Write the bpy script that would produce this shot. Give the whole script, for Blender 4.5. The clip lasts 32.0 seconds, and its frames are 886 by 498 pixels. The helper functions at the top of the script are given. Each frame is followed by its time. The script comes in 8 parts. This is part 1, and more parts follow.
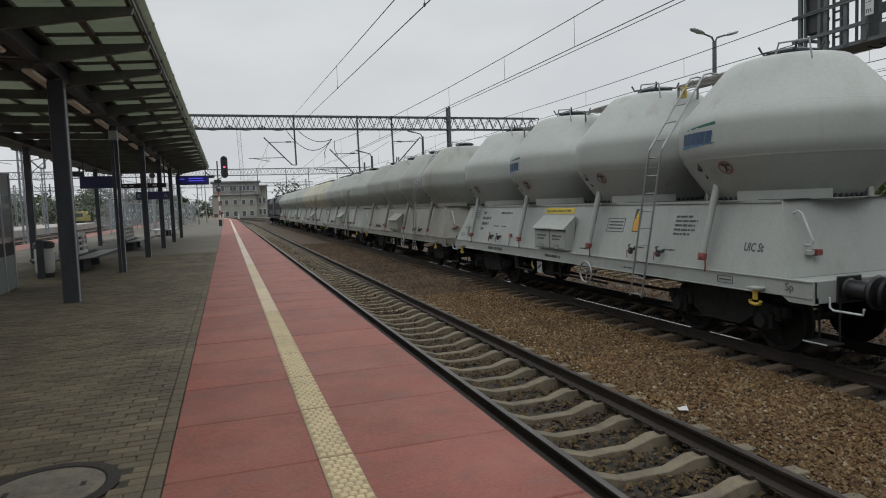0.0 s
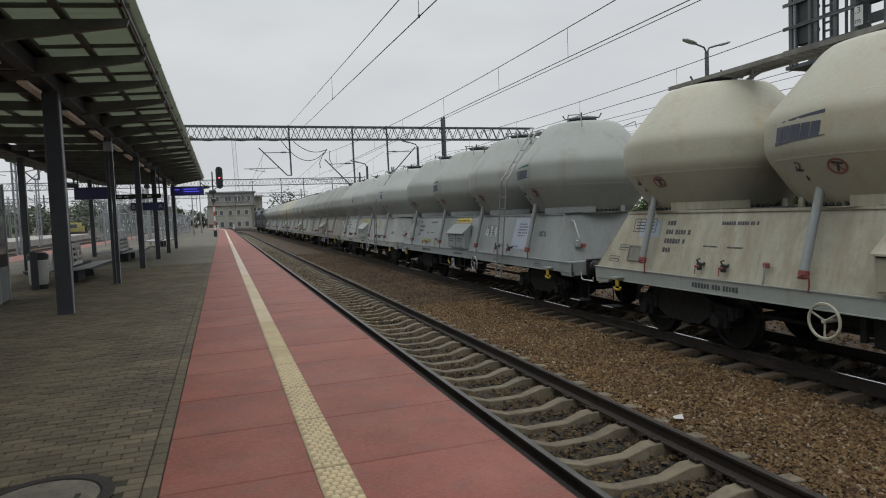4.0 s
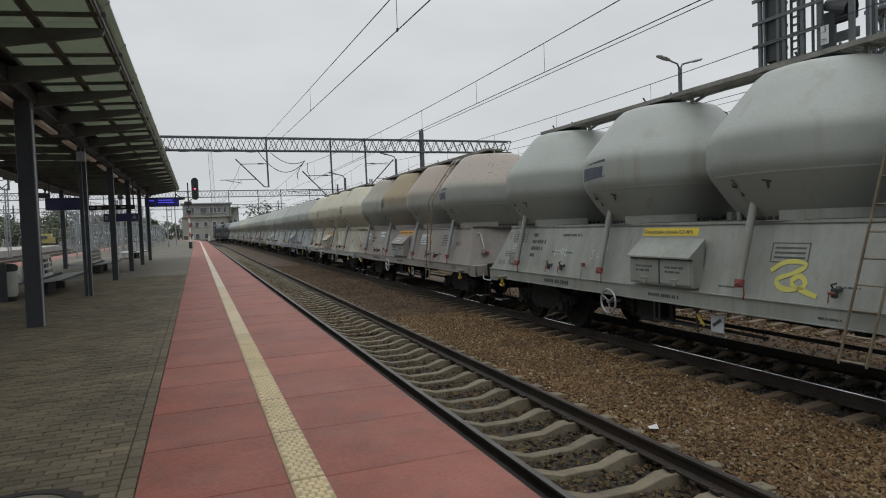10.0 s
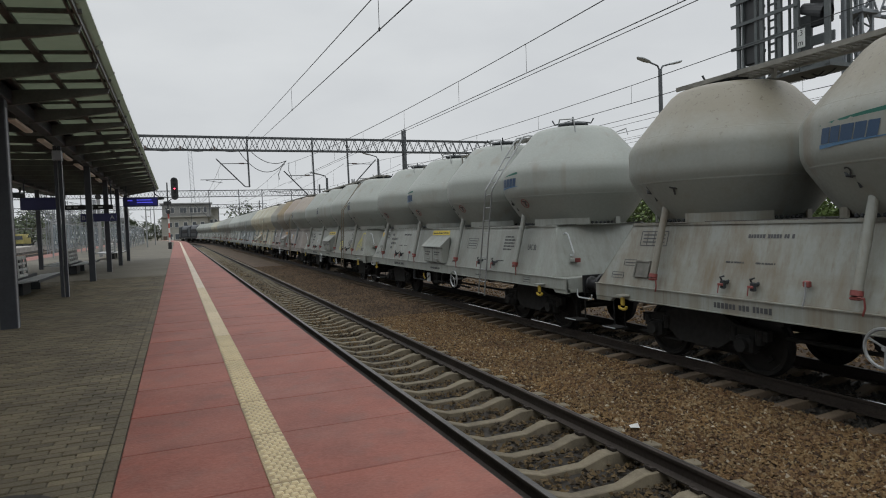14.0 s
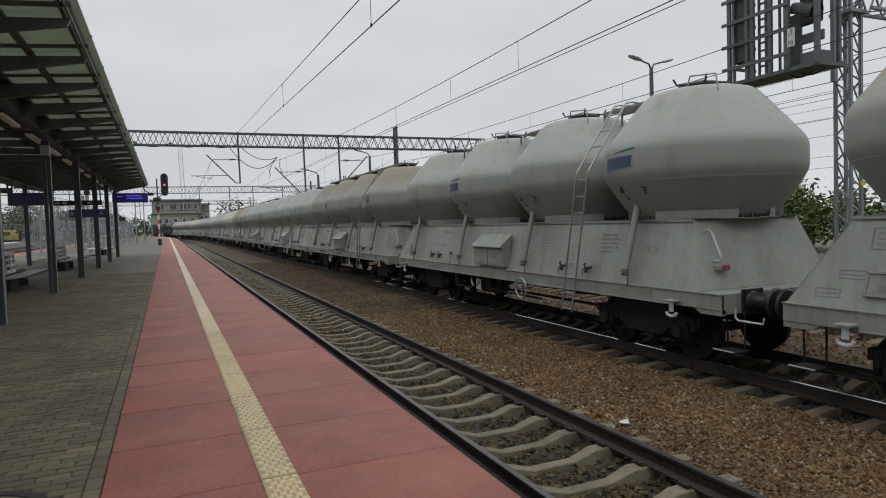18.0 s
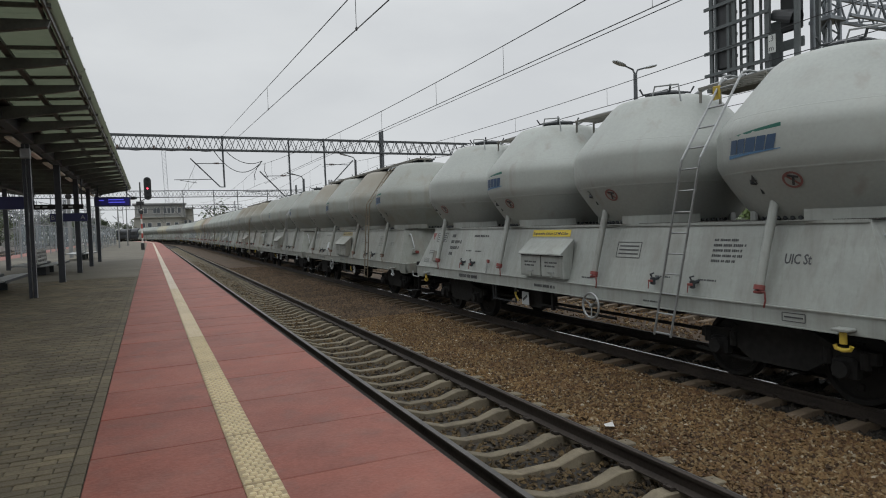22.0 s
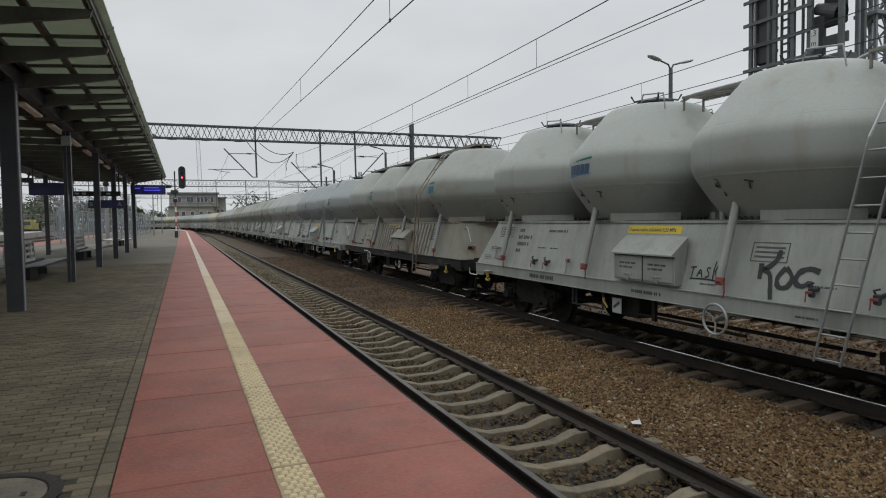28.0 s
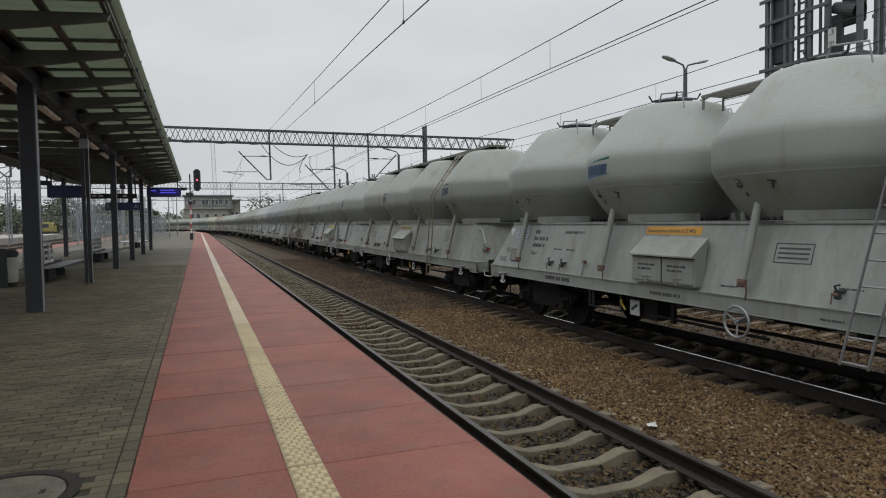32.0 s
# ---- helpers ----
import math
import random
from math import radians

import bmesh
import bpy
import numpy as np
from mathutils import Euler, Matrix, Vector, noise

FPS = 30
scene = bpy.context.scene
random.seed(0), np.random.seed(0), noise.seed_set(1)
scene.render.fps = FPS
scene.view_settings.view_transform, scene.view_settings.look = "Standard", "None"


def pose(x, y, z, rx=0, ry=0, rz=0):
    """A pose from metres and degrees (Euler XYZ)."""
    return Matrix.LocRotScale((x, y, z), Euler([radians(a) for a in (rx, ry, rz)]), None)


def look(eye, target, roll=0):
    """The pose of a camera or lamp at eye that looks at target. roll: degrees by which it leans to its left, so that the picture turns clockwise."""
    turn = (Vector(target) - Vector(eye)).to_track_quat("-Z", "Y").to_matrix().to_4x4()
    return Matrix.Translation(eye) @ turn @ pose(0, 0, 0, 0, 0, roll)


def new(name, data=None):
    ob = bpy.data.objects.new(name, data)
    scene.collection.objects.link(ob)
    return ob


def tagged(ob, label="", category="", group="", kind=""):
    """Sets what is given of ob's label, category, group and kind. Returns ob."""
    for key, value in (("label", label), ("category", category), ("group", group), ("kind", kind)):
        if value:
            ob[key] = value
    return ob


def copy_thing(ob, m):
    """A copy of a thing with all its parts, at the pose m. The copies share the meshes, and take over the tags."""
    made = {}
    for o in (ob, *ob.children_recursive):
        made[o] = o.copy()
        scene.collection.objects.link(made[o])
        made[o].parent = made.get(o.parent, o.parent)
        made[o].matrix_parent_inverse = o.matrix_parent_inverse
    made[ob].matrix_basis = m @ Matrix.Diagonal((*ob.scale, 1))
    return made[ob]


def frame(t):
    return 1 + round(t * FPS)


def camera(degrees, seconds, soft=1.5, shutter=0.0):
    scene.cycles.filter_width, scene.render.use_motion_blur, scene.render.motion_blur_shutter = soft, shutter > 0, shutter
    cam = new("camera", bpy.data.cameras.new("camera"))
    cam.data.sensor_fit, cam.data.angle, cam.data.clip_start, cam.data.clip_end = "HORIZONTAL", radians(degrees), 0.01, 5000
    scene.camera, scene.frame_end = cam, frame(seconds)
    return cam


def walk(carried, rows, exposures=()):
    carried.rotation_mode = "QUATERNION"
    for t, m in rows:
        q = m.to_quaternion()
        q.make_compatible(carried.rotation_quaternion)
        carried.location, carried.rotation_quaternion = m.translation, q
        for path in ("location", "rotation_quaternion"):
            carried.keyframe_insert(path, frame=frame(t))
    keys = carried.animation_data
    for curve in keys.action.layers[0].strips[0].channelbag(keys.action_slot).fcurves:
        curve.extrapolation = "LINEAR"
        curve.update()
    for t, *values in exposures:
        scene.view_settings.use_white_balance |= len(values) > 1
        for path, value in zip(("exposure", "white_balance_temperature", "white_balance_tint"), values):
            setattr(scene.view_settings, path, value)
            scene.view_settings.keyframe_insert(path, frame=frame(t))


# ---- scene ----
DEGREES = 69.89
cam = camera(DEGREES, 32.0, soft=1.05)

# seconds, place, turn
walk(cam, [(r[0], pose(*r[1:])) for r in (
    (0.0, 0.003, 0.038, 1.581, 85.90, 2.03, -18.85),
    (0.5, -0.001, 0.040, 1.582, 86.09, 2.02, -18.89),
    (1.0, 0.002, 0.022, 1.584, 86.18, 1.97, -19.05),
    (1.5, -0.002, 0.014, 1.583, 86.17, 2.12, -18.98),
    (2.0, -0.005, 0.017, 1.585, 86.42, 1.87, -19.07),
    (2.5, -0.006, 0.014, 1.583, 86.52, 2.08, -19.14),
    (3.0, -0.002, 0.019, 1.586, 86.68, 2.00, -19.13),
    (3.5, -0.001, 0.018, 1.583, 86.77, 2.17, -19.15),
    (5.5, 0.009, 0.023, 1.583, 86.72, 2.12, -19.74),
    (6.0, 0.009, 0.024, 1.584, 86.93, 1.93, -20.04),
    (6.5, 0.015, 0.022, 1.576, 86.99, 1.65, -20.65),
    (7.0, 0.014, 0.019, 1.579, 87.39, 2.03, -21.06),
    (7.5, 0.005, 0.010, 1.582, 87.55, 1.89, -20.99),
    (8.0, 0.015, 0.010, 1.580, 87.43, 2.02, -20.98),
    (8.5, 0.016, -0.001, 1.580, 87.60, 2.59, -21.20),
    (9.0, 0.015, -0.022, 1.583, 87.95, 2.37, -21.58),
    (9.5, 0.006, -0.017, 1.583, 88.24, 2.09, -21.58),
    (10.0, -0.006, -0.014, 1.576, 87.79, 2.07, -21.25),
    (10.5, -0.000, -0.011, 1.579, 87.21, 1.84, -21.23),
    (11.0, -0.007, -0.017, 1.579, 87.48, 2.08, -20.97),
    (11.5, -0.007, -0.017, 1.582, 87.55, 2.08, -21.34),
    (12.0, 0.010, -0.016, 1.576, 87.69, 2.43, -21.41),
    (12.5, 0.011, -0.015, 1.581, 87.98, 2.20, -22.25),
    (13.0, -0.000, -0.000, 1.580, 88.23, 2.17, -21.66),
    (13.5, 0.008, 0.006, 1.575, 87.74, 2.38, -22.54),
    (14.0, 0.003, -0.002, 1.575, 87.76, 2.05, -22.83),
    (14.5, 0.005, -0.002, 1.575, 87.69, 2.01, -23.22),
    (16.5, -0.001, -0.019, 1.570, 87.73, 2.27, -23.16),
    (17.0, -0.001, -0.015, 1.574, 87.71, 1.74, -23.05),
    (17.5, -0.003, -0.007, 1.567, 87.74, 1.81, -23.12),
    (18.0, -0.001, -0.007, 1.565, 87.48, 1.87, -23.60),
    (18.5, 0.008, 0.001, 1.565, 87.37, 1.75, -23.64),
    (19.0, 0.009, -0.003, 1.557, 87.46, 2.01, -23.65),
    (19.5, 0.015, 0.004, 1.560, 87.86, 1.65, -23.74),
    (20.0, 0.017, 0.004, 1.555, 87.31, 1.79, -24.66),
    (20.5, 0.018, -0.005, 1.557, 87.63, 1.92, -24.69),
    (21.0, 0.011, -0.007, 1.552, 88.11, 1.78, -24.92),
    (21.5, 0.014, -0.018, 1.557, 88.16, 1.83, -24.72),
    (22.0, 0.013, -0.001, 1.556, 87.83, 1.87, -24.86),
    (22.5, 0.012, -0.010, 1.551, 87.84, 1.84, -24.86),
    (23.0, 0.008, 0.015, 1.546, 87.68, 1.74, -25.61),
    (23.5, 0.019, -0.003, 1.551, 88.06, 1.20, -25.93),
    (24.0, 0.016, -0.005, 1.548, 88.45, 1.68, -25.47),
    (24.5, 0.013, 0.012, 1.541, 87.96, 1.47, -25.20),
    (25.0, 0.014, 0.019, 1.544, 87.75, 1.11, -24.64),
    (25.5, 0.012, 0.013, 1.542, 87.53, 1.24, -24.19),
    (27.5, -0.001, 0.011, 1.535, 87.21, 0.86, -22.29),
    (28.0, -0.002, 0.004, 1.535, 87.34, 0.75, -22.30),
    (28.5, -0.007, 0.004, 1.537, 87.47, 0.87, -21.94),
    (29.0, -0.007, 0.007, 1.530, 87.22, 0.43, -21.60),
    (29.5, -0.002, 0.012, 1.536, 87.37, 0.42, -21.29),
    (30.0, -0.004, 0.014, 1.532, 87.53, 0.73, -21.20),
    (30.5, 0.002, 0.022, 1.530, 87.91, 0.92, -21.51),
    (31.0, -0.006, 0.017, 1.528, 87.66, 0.63, -20.86),
    (31.5, -0.005, 0.019, 1.526, 87.50, 0.83, -20.98),
    (32.0, -0.012, 0.014, 1.521, 87.54, 0.82, -21.14),
)])

# ---- light: an even overcast sky ----
world = bpy.data.worlds.new("overcast")
scene.world = world
world.use_nodes = True
wn, wl = world.node_tree.nodes, world.node_tree.links
wn.clear()
sky = wn.new("ShaderNodeTexSky")
sky.sky_type = "NISHITA"
sky.sun_disc = False
sky.sun_elevation, sky.sun_rotation = radians(48), radians(60)
sky.air_density, sky.dust_density, sky.ozone_density = 1.0, 4.0, 1.0
grey = wn.new("ShaderNodeHueSaturation")
grey.inputs["Saturation"].default_value = 0.12
grey.inputs["Value"].default_value = 0.045
wl.new(sky.outputs[0], grey.inputs["Color"])
coord = wn.new("ShaderNodeTexCoord")
cloud = wn.new("ShaderNodeTexNoise")
cloud.inputs["Scale"].default_value, cloud.inputs["Detail"].default_value = 2.6, 6.0
stretch = wn.new("ShaderNodeMapping")
stretch.inputs["Scale"].default_value = (1, 1, 2.6)
wl.new(coord.outputs["Generated"], stretch.inputs[0])
wl.new(stretch.outputs[0], cloud.inputs[0])
ramp = wn.new("ShaderNodeValToRGB")
ramp.color_ramp.elements[0].position, ramp.color_ramp.elements[0].color = 0.36, (0.635, 0.663, 0.69, 1)
ramp.color_ramp.elements[1].position, ramp.color_ramp.elements[1].color = 0.64, (0.722, 0.75, 0.77, 1)
wl.new(cloud.outputs[0], ramp.inputs[0])
veil = wn.new("ShaderNodeMixRGB")
veil.inputs[0].default_value = 0.9
wl.new(grey.outputs[0], veil.inputs[1])
wl.new(ramp.outputs[0], veil.inputs[2])
split = wn.new("ShaderNodeSeparateXYZ")
wl.new(coord.outputs["Generated"], split.inputs[0])
zenith = wn.new("ShaderNodeMapRange")
zenith.interpolation_type = "SMOOTHSTEP"
for key, value in (("From Min", 0.28), ("From Max", 1.0), ("To Min", 1.0), ("To Max", 2.62)):
    zenith.inputs[key].default_value = value
wl.new(split.outputs["Z"], zenith.inputs[0])
back = wn.new("ShaderNodeBackground")
wl.new(zenith.outputs[0], back.inputs["Strength"])
wl.new(veil.outputs[0], back.inputs["Color"])
wo = wn.new("ShaderNodeOutputWorld")
wl.new(back.outputs[0], wo.inputs[0])

sun = new("sun", bpy.data.lights.new("sun", "SUN"))
sun.data.energy, sun.data.angle, sun.data.color = 0.25, radians(40), (1.0, 0.98, 0.95)
sun.matrix_world = look((-30, -40, 90), (0, 0, 0))

# ---- materials ----
MATS = {}


def mat(name, col, rough=0.6, metal=0.0, var=0.14, scale=2.0, fine=45.0, bump=0.15, rnd=0.0, streak=None, spots=None,
        emit=0.0, size=(1, 1, 1), joints=None, coat=0.0):
    """A surface with variation at two scales. streak: (colour, amount, scale) of runs down it; spots: (colour, amount, scale) of patches."""
    if name in MATS:
        return MATS[name]
    m = bpy.data.materials.new(name)
    m.use_nodes = True
    n, l = m.node_tree.nodes, m.node_tree.links
    b = n["Principled BSDF"]
    b.inputs["Roughness"].default_value, b.inputs["Metallic"].default_value = rough, metal
    b.inputs["Coat Weight"].default_value = coat
    tc = n.new("ShaderNodeTexCoord")
    info = n.new("ShaderNodeObjectInfo")
    shift = n.new("ShaderNodeVectorMath")
    shift.operation = "MULTIPLY_ADD"
    shift.inputs[1].default_value = size
    l.new(tc.outputs["Object"], shift.inputs[0])
    spread = n.new("ShaderNodeMath")
    spread.operation = "MULTIPLY"
    spread.inputs[1].default_value = 37.0
    l.new(info.outputs["Random"], spread.inputs[0])
    l.new(spread.outputs[0], shift.inputs[2])

    def tex(sc, detail=4.0, squash=None):
        t = n.new("ShaderNodeTexNoise")
        t.inputs["Scale"].default_value, t.inputs["Detail"].default_value = sc, detail
        src = shift.outputs[0]
        if squash:
            mp = n.new("ShaderNodeMapping")
            mp.inputs["Scale"].default_value = squash
            l.new(src, mp.inputs[0])
            src = mp.outputs[0]
        l.new(src, t.inputs[0])
        return t.outputs[0]

    def ramped(src, a, c):
        r = n.new("ShaderNodeMapRange")
        r.inputs["From Min"].default_value, r.inputs["From Max"].default_value = a, c
        l.new(src, r.inputs[0])
        return r.outputs[0]

    def mix(fac, a, c, mode="MIX"):
        x = n.new("ShaderNodeMixRGB")
        x.blend_type = mode
        for k, v in ((0, fac), (1, a), (2, c)):
            if isinstance(v, (int, float)):
                x.inputs[k].default_value = v
            elif isinstance(v, tuple):
                x.inputs[k].default_value = (*v, 1)
            else:
                l.new(v, x.inputs[k])
        return x.outputs[0]

    lo, hi = tuple(c * (1 - var) for c in col), tuple(min(1, c * (1 + var)) for c in col)
    grain = tex(fine, 6)
    c = mix(ramped(tex(scale), 0.3, 0.7), lo, hi)
    c = mix(ramped(grain, 0.3, 0.7), c, mix(1.0, c, (1 - var * 0.8,) * 3, "MULTIPLY"))
    if spots:
        c = mix(mix(1.0, ramped(tex(spots[2], 7), 0.62 - 0.2 * spots[1], 0.66 + 0.1 * spots[1]), (min(1, spots[1] * 1.4),) * 3, "MULTIPLY"), c, spots[0])
    if streak:
        run = ramped(tex(streak[2], 5, (1, 1, 0.06)), 0.66 - 0.26 * streak[1], 0.78)
        c = mix(mix(1.0, run, (min(1.0, 0.35 + streak[1]),) * 3, "MULTIPLY"), c, streak[0])
    if rnd:
        r = n.new("ShaderNodeMapRange")
        r.inputs["To Min"].default_value, r.inputs["To Max"].default_value = 1 - rnd, 1 + rnd
        l.new(info.outputs["Random"], r.inputs[0])
        c = mix(1.0, c, r.outputs[0], "MULTIPLY")
    l.new(c, b.inputs["Base Color"])
    rr = n.new("ShaderNodeMapRange")
    rr.inputs["To Min"].default_value, rr.inputs["To Max"].default_value = max(0.03, rough - 0.12), min(1, rough + 0.12)
    l.new(grain, rr.inputs[0])
    l.new(rr.outputs[0], b.inputs["Roughness"])
    if bump:
        bn = n.new("ShaderNodeBump")
        bn.inputs["Strength"].default_value, bn.inputs["Distance"].default_value = bump, 0.01
        l.new(grain, bn.inputs["Height"])
        l.new(bn.outputs[0], b.inputs["Normal"])
    if emit:
        b.inputs["Emission Color"].default_value = (*col, 1)
        b.inputs["Emission Strength"].default_value = emit
    MATS[name] = m
    return m


def island(m, amount):
    """Lets the joined pieces of a mesh differ in tone."""
    n, l = m.node_tree.nodes, m.node_tree.links
    b = n["Principled BSDF"]
    src = b.inputs["Base Color"].links[0].from_socket
    g = n.new("ShaderNodeNewGeometry")
    r = n.new("ShaderNodeMapRange")
    r.inputs["To Min"].default_value, r.inputs["To Max"].default_value = 1 - amount, 1 + amount
    l.new(g.outputs["Random Per Island"], r.inputs[0])
    x = n.new("ShaderNodeMixRGB")
    x.blend_type = "MULTIPLY"
    x.inputs[0].default_value = 1
    l.new(src, x.inputs[1])
    l.new(r.outputs[0], x.inputs[2])
    l.new(x.outputs[0], b.inputs["Base Color"])
    return m


def blotch(m, col, scale, lo, hi, amount, own=False):
    """Adds uneven worn patches of another tone."""
    n, l = m.node_tree.nodes, m.node_tree.links
    b = n["Principled BSDF"]
    src = b.inputs["Base Color"].links[0].from_socket
    co = n.new("ShaderNodeNewGeometry")
    t = n.new("ShaderNodeTexNoise")
    t.inputs["Scale"].default_value, t.inputs["Detail"].default_value, t.inputs["Roughness"].default_value = scale, 8, 0.68
    l.new(n["Vector Math"].outputs[0] if own else co.outputs["Position"], t.inputs["Vector"])
    r = n.new("ShaderNodeMapRange")
    r.inputs["From Min"].default_value, r.inputs["From Max"].default_value, r.inputs["To Max"].default_value = lo, hi, amount
    l.new(t.outputs["Fac"], r.inputs[0])
    x = n.new("ShaderNodeMixRGB")
    l.new(r.outputs[0], x.inputs[0])
    l.new(src, x.inputs[1])
    x.inputs[2].default_value = (*col, 1)
    l.new(x.outputs[0], b.inputs["Base Color"])
    return m


RED = mat("red_concrete", (0.205, 0.051, 0.029), 0.6, var=0.2, scale=1.7, fine=38, bump=0.35, rnd=0.09, spots=((0.145, 0.055, 0.040), 0.5, 4.5))
blotch(RED, (0.265, 0.102, 0.074), 0.9, 0.46, 0.72, 0.6)
blotch(RED, (0.10, 0.042, 0.032), 14.0, 0.60, 0.72, 0.6)
blotch(RED, (0.33, 0.17, 0.14), 5.0, 0.66, 0.74, 0.5)
YELLOW = mat("tactile_yellow", (0.262, 0.195, 0.098), 0.5, var=0.13, scale=3, fine=60, rnd=0.07, spots=((0.42, 0.33, 0.17), 0.4, 6))
PAVER = mat("paving_block", (0.104, 0.083, 0.048), 0.8, var=0.3, scale=1.2, fine=60, bump=0.4, rnd=0.3)
PAVERS = island(mat("paving_far", (0.104, 0.083, 0.048), 0.8, var=0.3, scale=0.9, fine=60, bump=0.4, spots=((0.06, 0.052, 0.036), 0.5, 0.7)), 0.3)
for pm in (PAVER, PAVERS):
    blotch(pm, (0.045, 0.036, 0.022), 0.8, 0.50, 0.66, 0.55)
    blotch(pm, (0.15, 0.13, 0.085), 2.4, 0.60, 0.74, 0.45)
    blotch(pm, (0.040, 0.042, 0.020), 5.5, 0.60, 0.72, 0.5)
JOINT = mat("joint_sand", (0.034, 0.030, 0.019), 0.95, var=0.2)
EDGE = mat("dark_concrete", (0.06, 0.058, 0.055), 0.9, var=0.3, fine=20)
CONCRETE = mat("sleeper_concrete", (0.158, 0.132, 0.088), 0.85, var=0.2, scale=3, fine=50, bump=0.3, rnd=0.12, spots=((0.12, 0.095, 0.07), 0.4, 5))
blotch(CONCRETE, (0.055, 0.044, 0.030), 3.0, 0.46, 0.66, 0.7)
RUSTY = mat("rusty_sleeper", (0.115, 0.084, 0.054), 0.9, var=0.25, scale=3, fine=50, bump=0.3, rnd=0.15)


def pebbles(m, tones):
    """Tones that each joined stone takes one of, by chance."""
    n, l = m.node_tree.nodes, m.node_tree.links
    b = n["Principled BSDF"]
    src = b.inputs["Base Color"].links[0].from_socket
    g = n.new("ShaderNodeNewGeometry")
    ramp_ = n.new("ShaderNodeValToRGB")
    ramp_.color_ramp.interpolation = "LINEAR"
    while len(ramp_.color_ramp.elements) < len(tones):
        ramp_.color_ramp.elements.new(0.5)
    for e, (at_, c) in zip(ramp_.color_ramp.elements, tones):
        e.position, e.color = at_, (*c, 1)
    l.new(g.outputs["Random Per Island"], ramp_.inputs[0])
    x = n.new("ShaderNodeMixRGB")
    x.blend_type = "MULTIPLY"
    x.inputs[0].default_value = 1
    l.new(src, x.inputs[1])
    l.new(ramp_.outputs[0], x.inputs[2])
    l.new(x.outputs[0], b.inputs["Base Color"])
    return m


STONE = pebbles(mat("ballast_stone", (0.5, 0.5, 0.5), 0.9, var=0.2, scale=1.0, fine=90, bump=0.2),
                ((0.0, (0.06, 0.030, 0.012)), (0.25, (0.19, 0.098, 0.032)), (0.5, (0.29, 0.165, 0.058)), (0.75, (0.345, 0.215, 0.088)), (0.95, (0.42, 0.31, 0.165)), (1.0, (0.66, 0.57, 0.42))))
blotch(STONE, (0.085, 0.040, 0.016), 1.1, 0.50, 0.70, 0.55)
# Darker stones for the stretch beyond 17 metres.
STONE_M = island(mat("ballast_stone_grimy", (0.082, 0.053, 0.029), 0.9, var=0.25, scale=1.0, fine=60, bump=0.2), 0.6)
STONE_D = island(mat("ballast_stone_dark", (0.062, 0.040, 0.015), 0.9, var=0.25, scale=1.0, fine=90, bump=0.2), 0.75)
# Stones under the train darkened to stand in for its shade.
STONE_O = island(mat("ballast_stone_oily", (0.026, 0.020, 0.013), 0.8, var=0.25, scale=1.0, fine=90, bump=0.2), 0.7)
BED = mat("ballast_bed", (0.068, 0.041, 0.020), 0.95, var=0.4, scale=1.5, fine=14, bump=1.0)
# Bed strip darkened the same way, for shade below the wagons.
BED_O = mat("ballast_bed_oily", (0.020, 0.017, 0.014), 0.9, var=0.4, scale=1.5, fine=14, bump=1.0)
# Dark bed colour; shade between the sleepers is partly put into it.
BED_D = mat("ballast_bed_dark", (0.034, 0.028, 0.021), 0.95, var=0.4, scale=1.5, fine=14, bump=1.0)
EARTH = mat("ground_earth", (0.11, 0.095, 0.06), 0.95, var=0.4, scale=0.05, fine=2.0, bump=0.4)
RAIL = mat("rail_side", (0.038, 0.029, 0.023), 0.7, 0.3, var=0.3, fine=30)
RAILTOP_D = mat("rail_head_dull", (0.12, 0.115, 0.11), 0.42, 0.8, var=0.2, fine=40, bump=0.05)
RAILTOP = mat("rail_head", (0.62, 0.62, 0.62), 0.16, 1.0, var=0.1, fine=40, bump=0.05)
NAVY = mat("navy_steel", (0.032, 0.038, 0.050), 0.45, 0.0, var=0.12, scale=1.5, fine=20, bump=0.03)
DARK = mat("dark_steel", (0.035, 0.04, 0.044), 0.55, 0.2, var=0.2, fine=30, bump=0.05)
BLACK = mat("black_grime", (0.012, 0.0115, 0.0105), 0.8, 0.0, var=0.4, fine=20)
GALV = mat("galvanised_steel", (0.30, 0.31, 0.31), 0.5, 0.6, var=0.15, fine=25)
GANTRY = mat("gantry_steel", (0.085, 0.093, 0.10), 0.6, 0.3, var=0.15, fine=25)

# ---- shapes ----


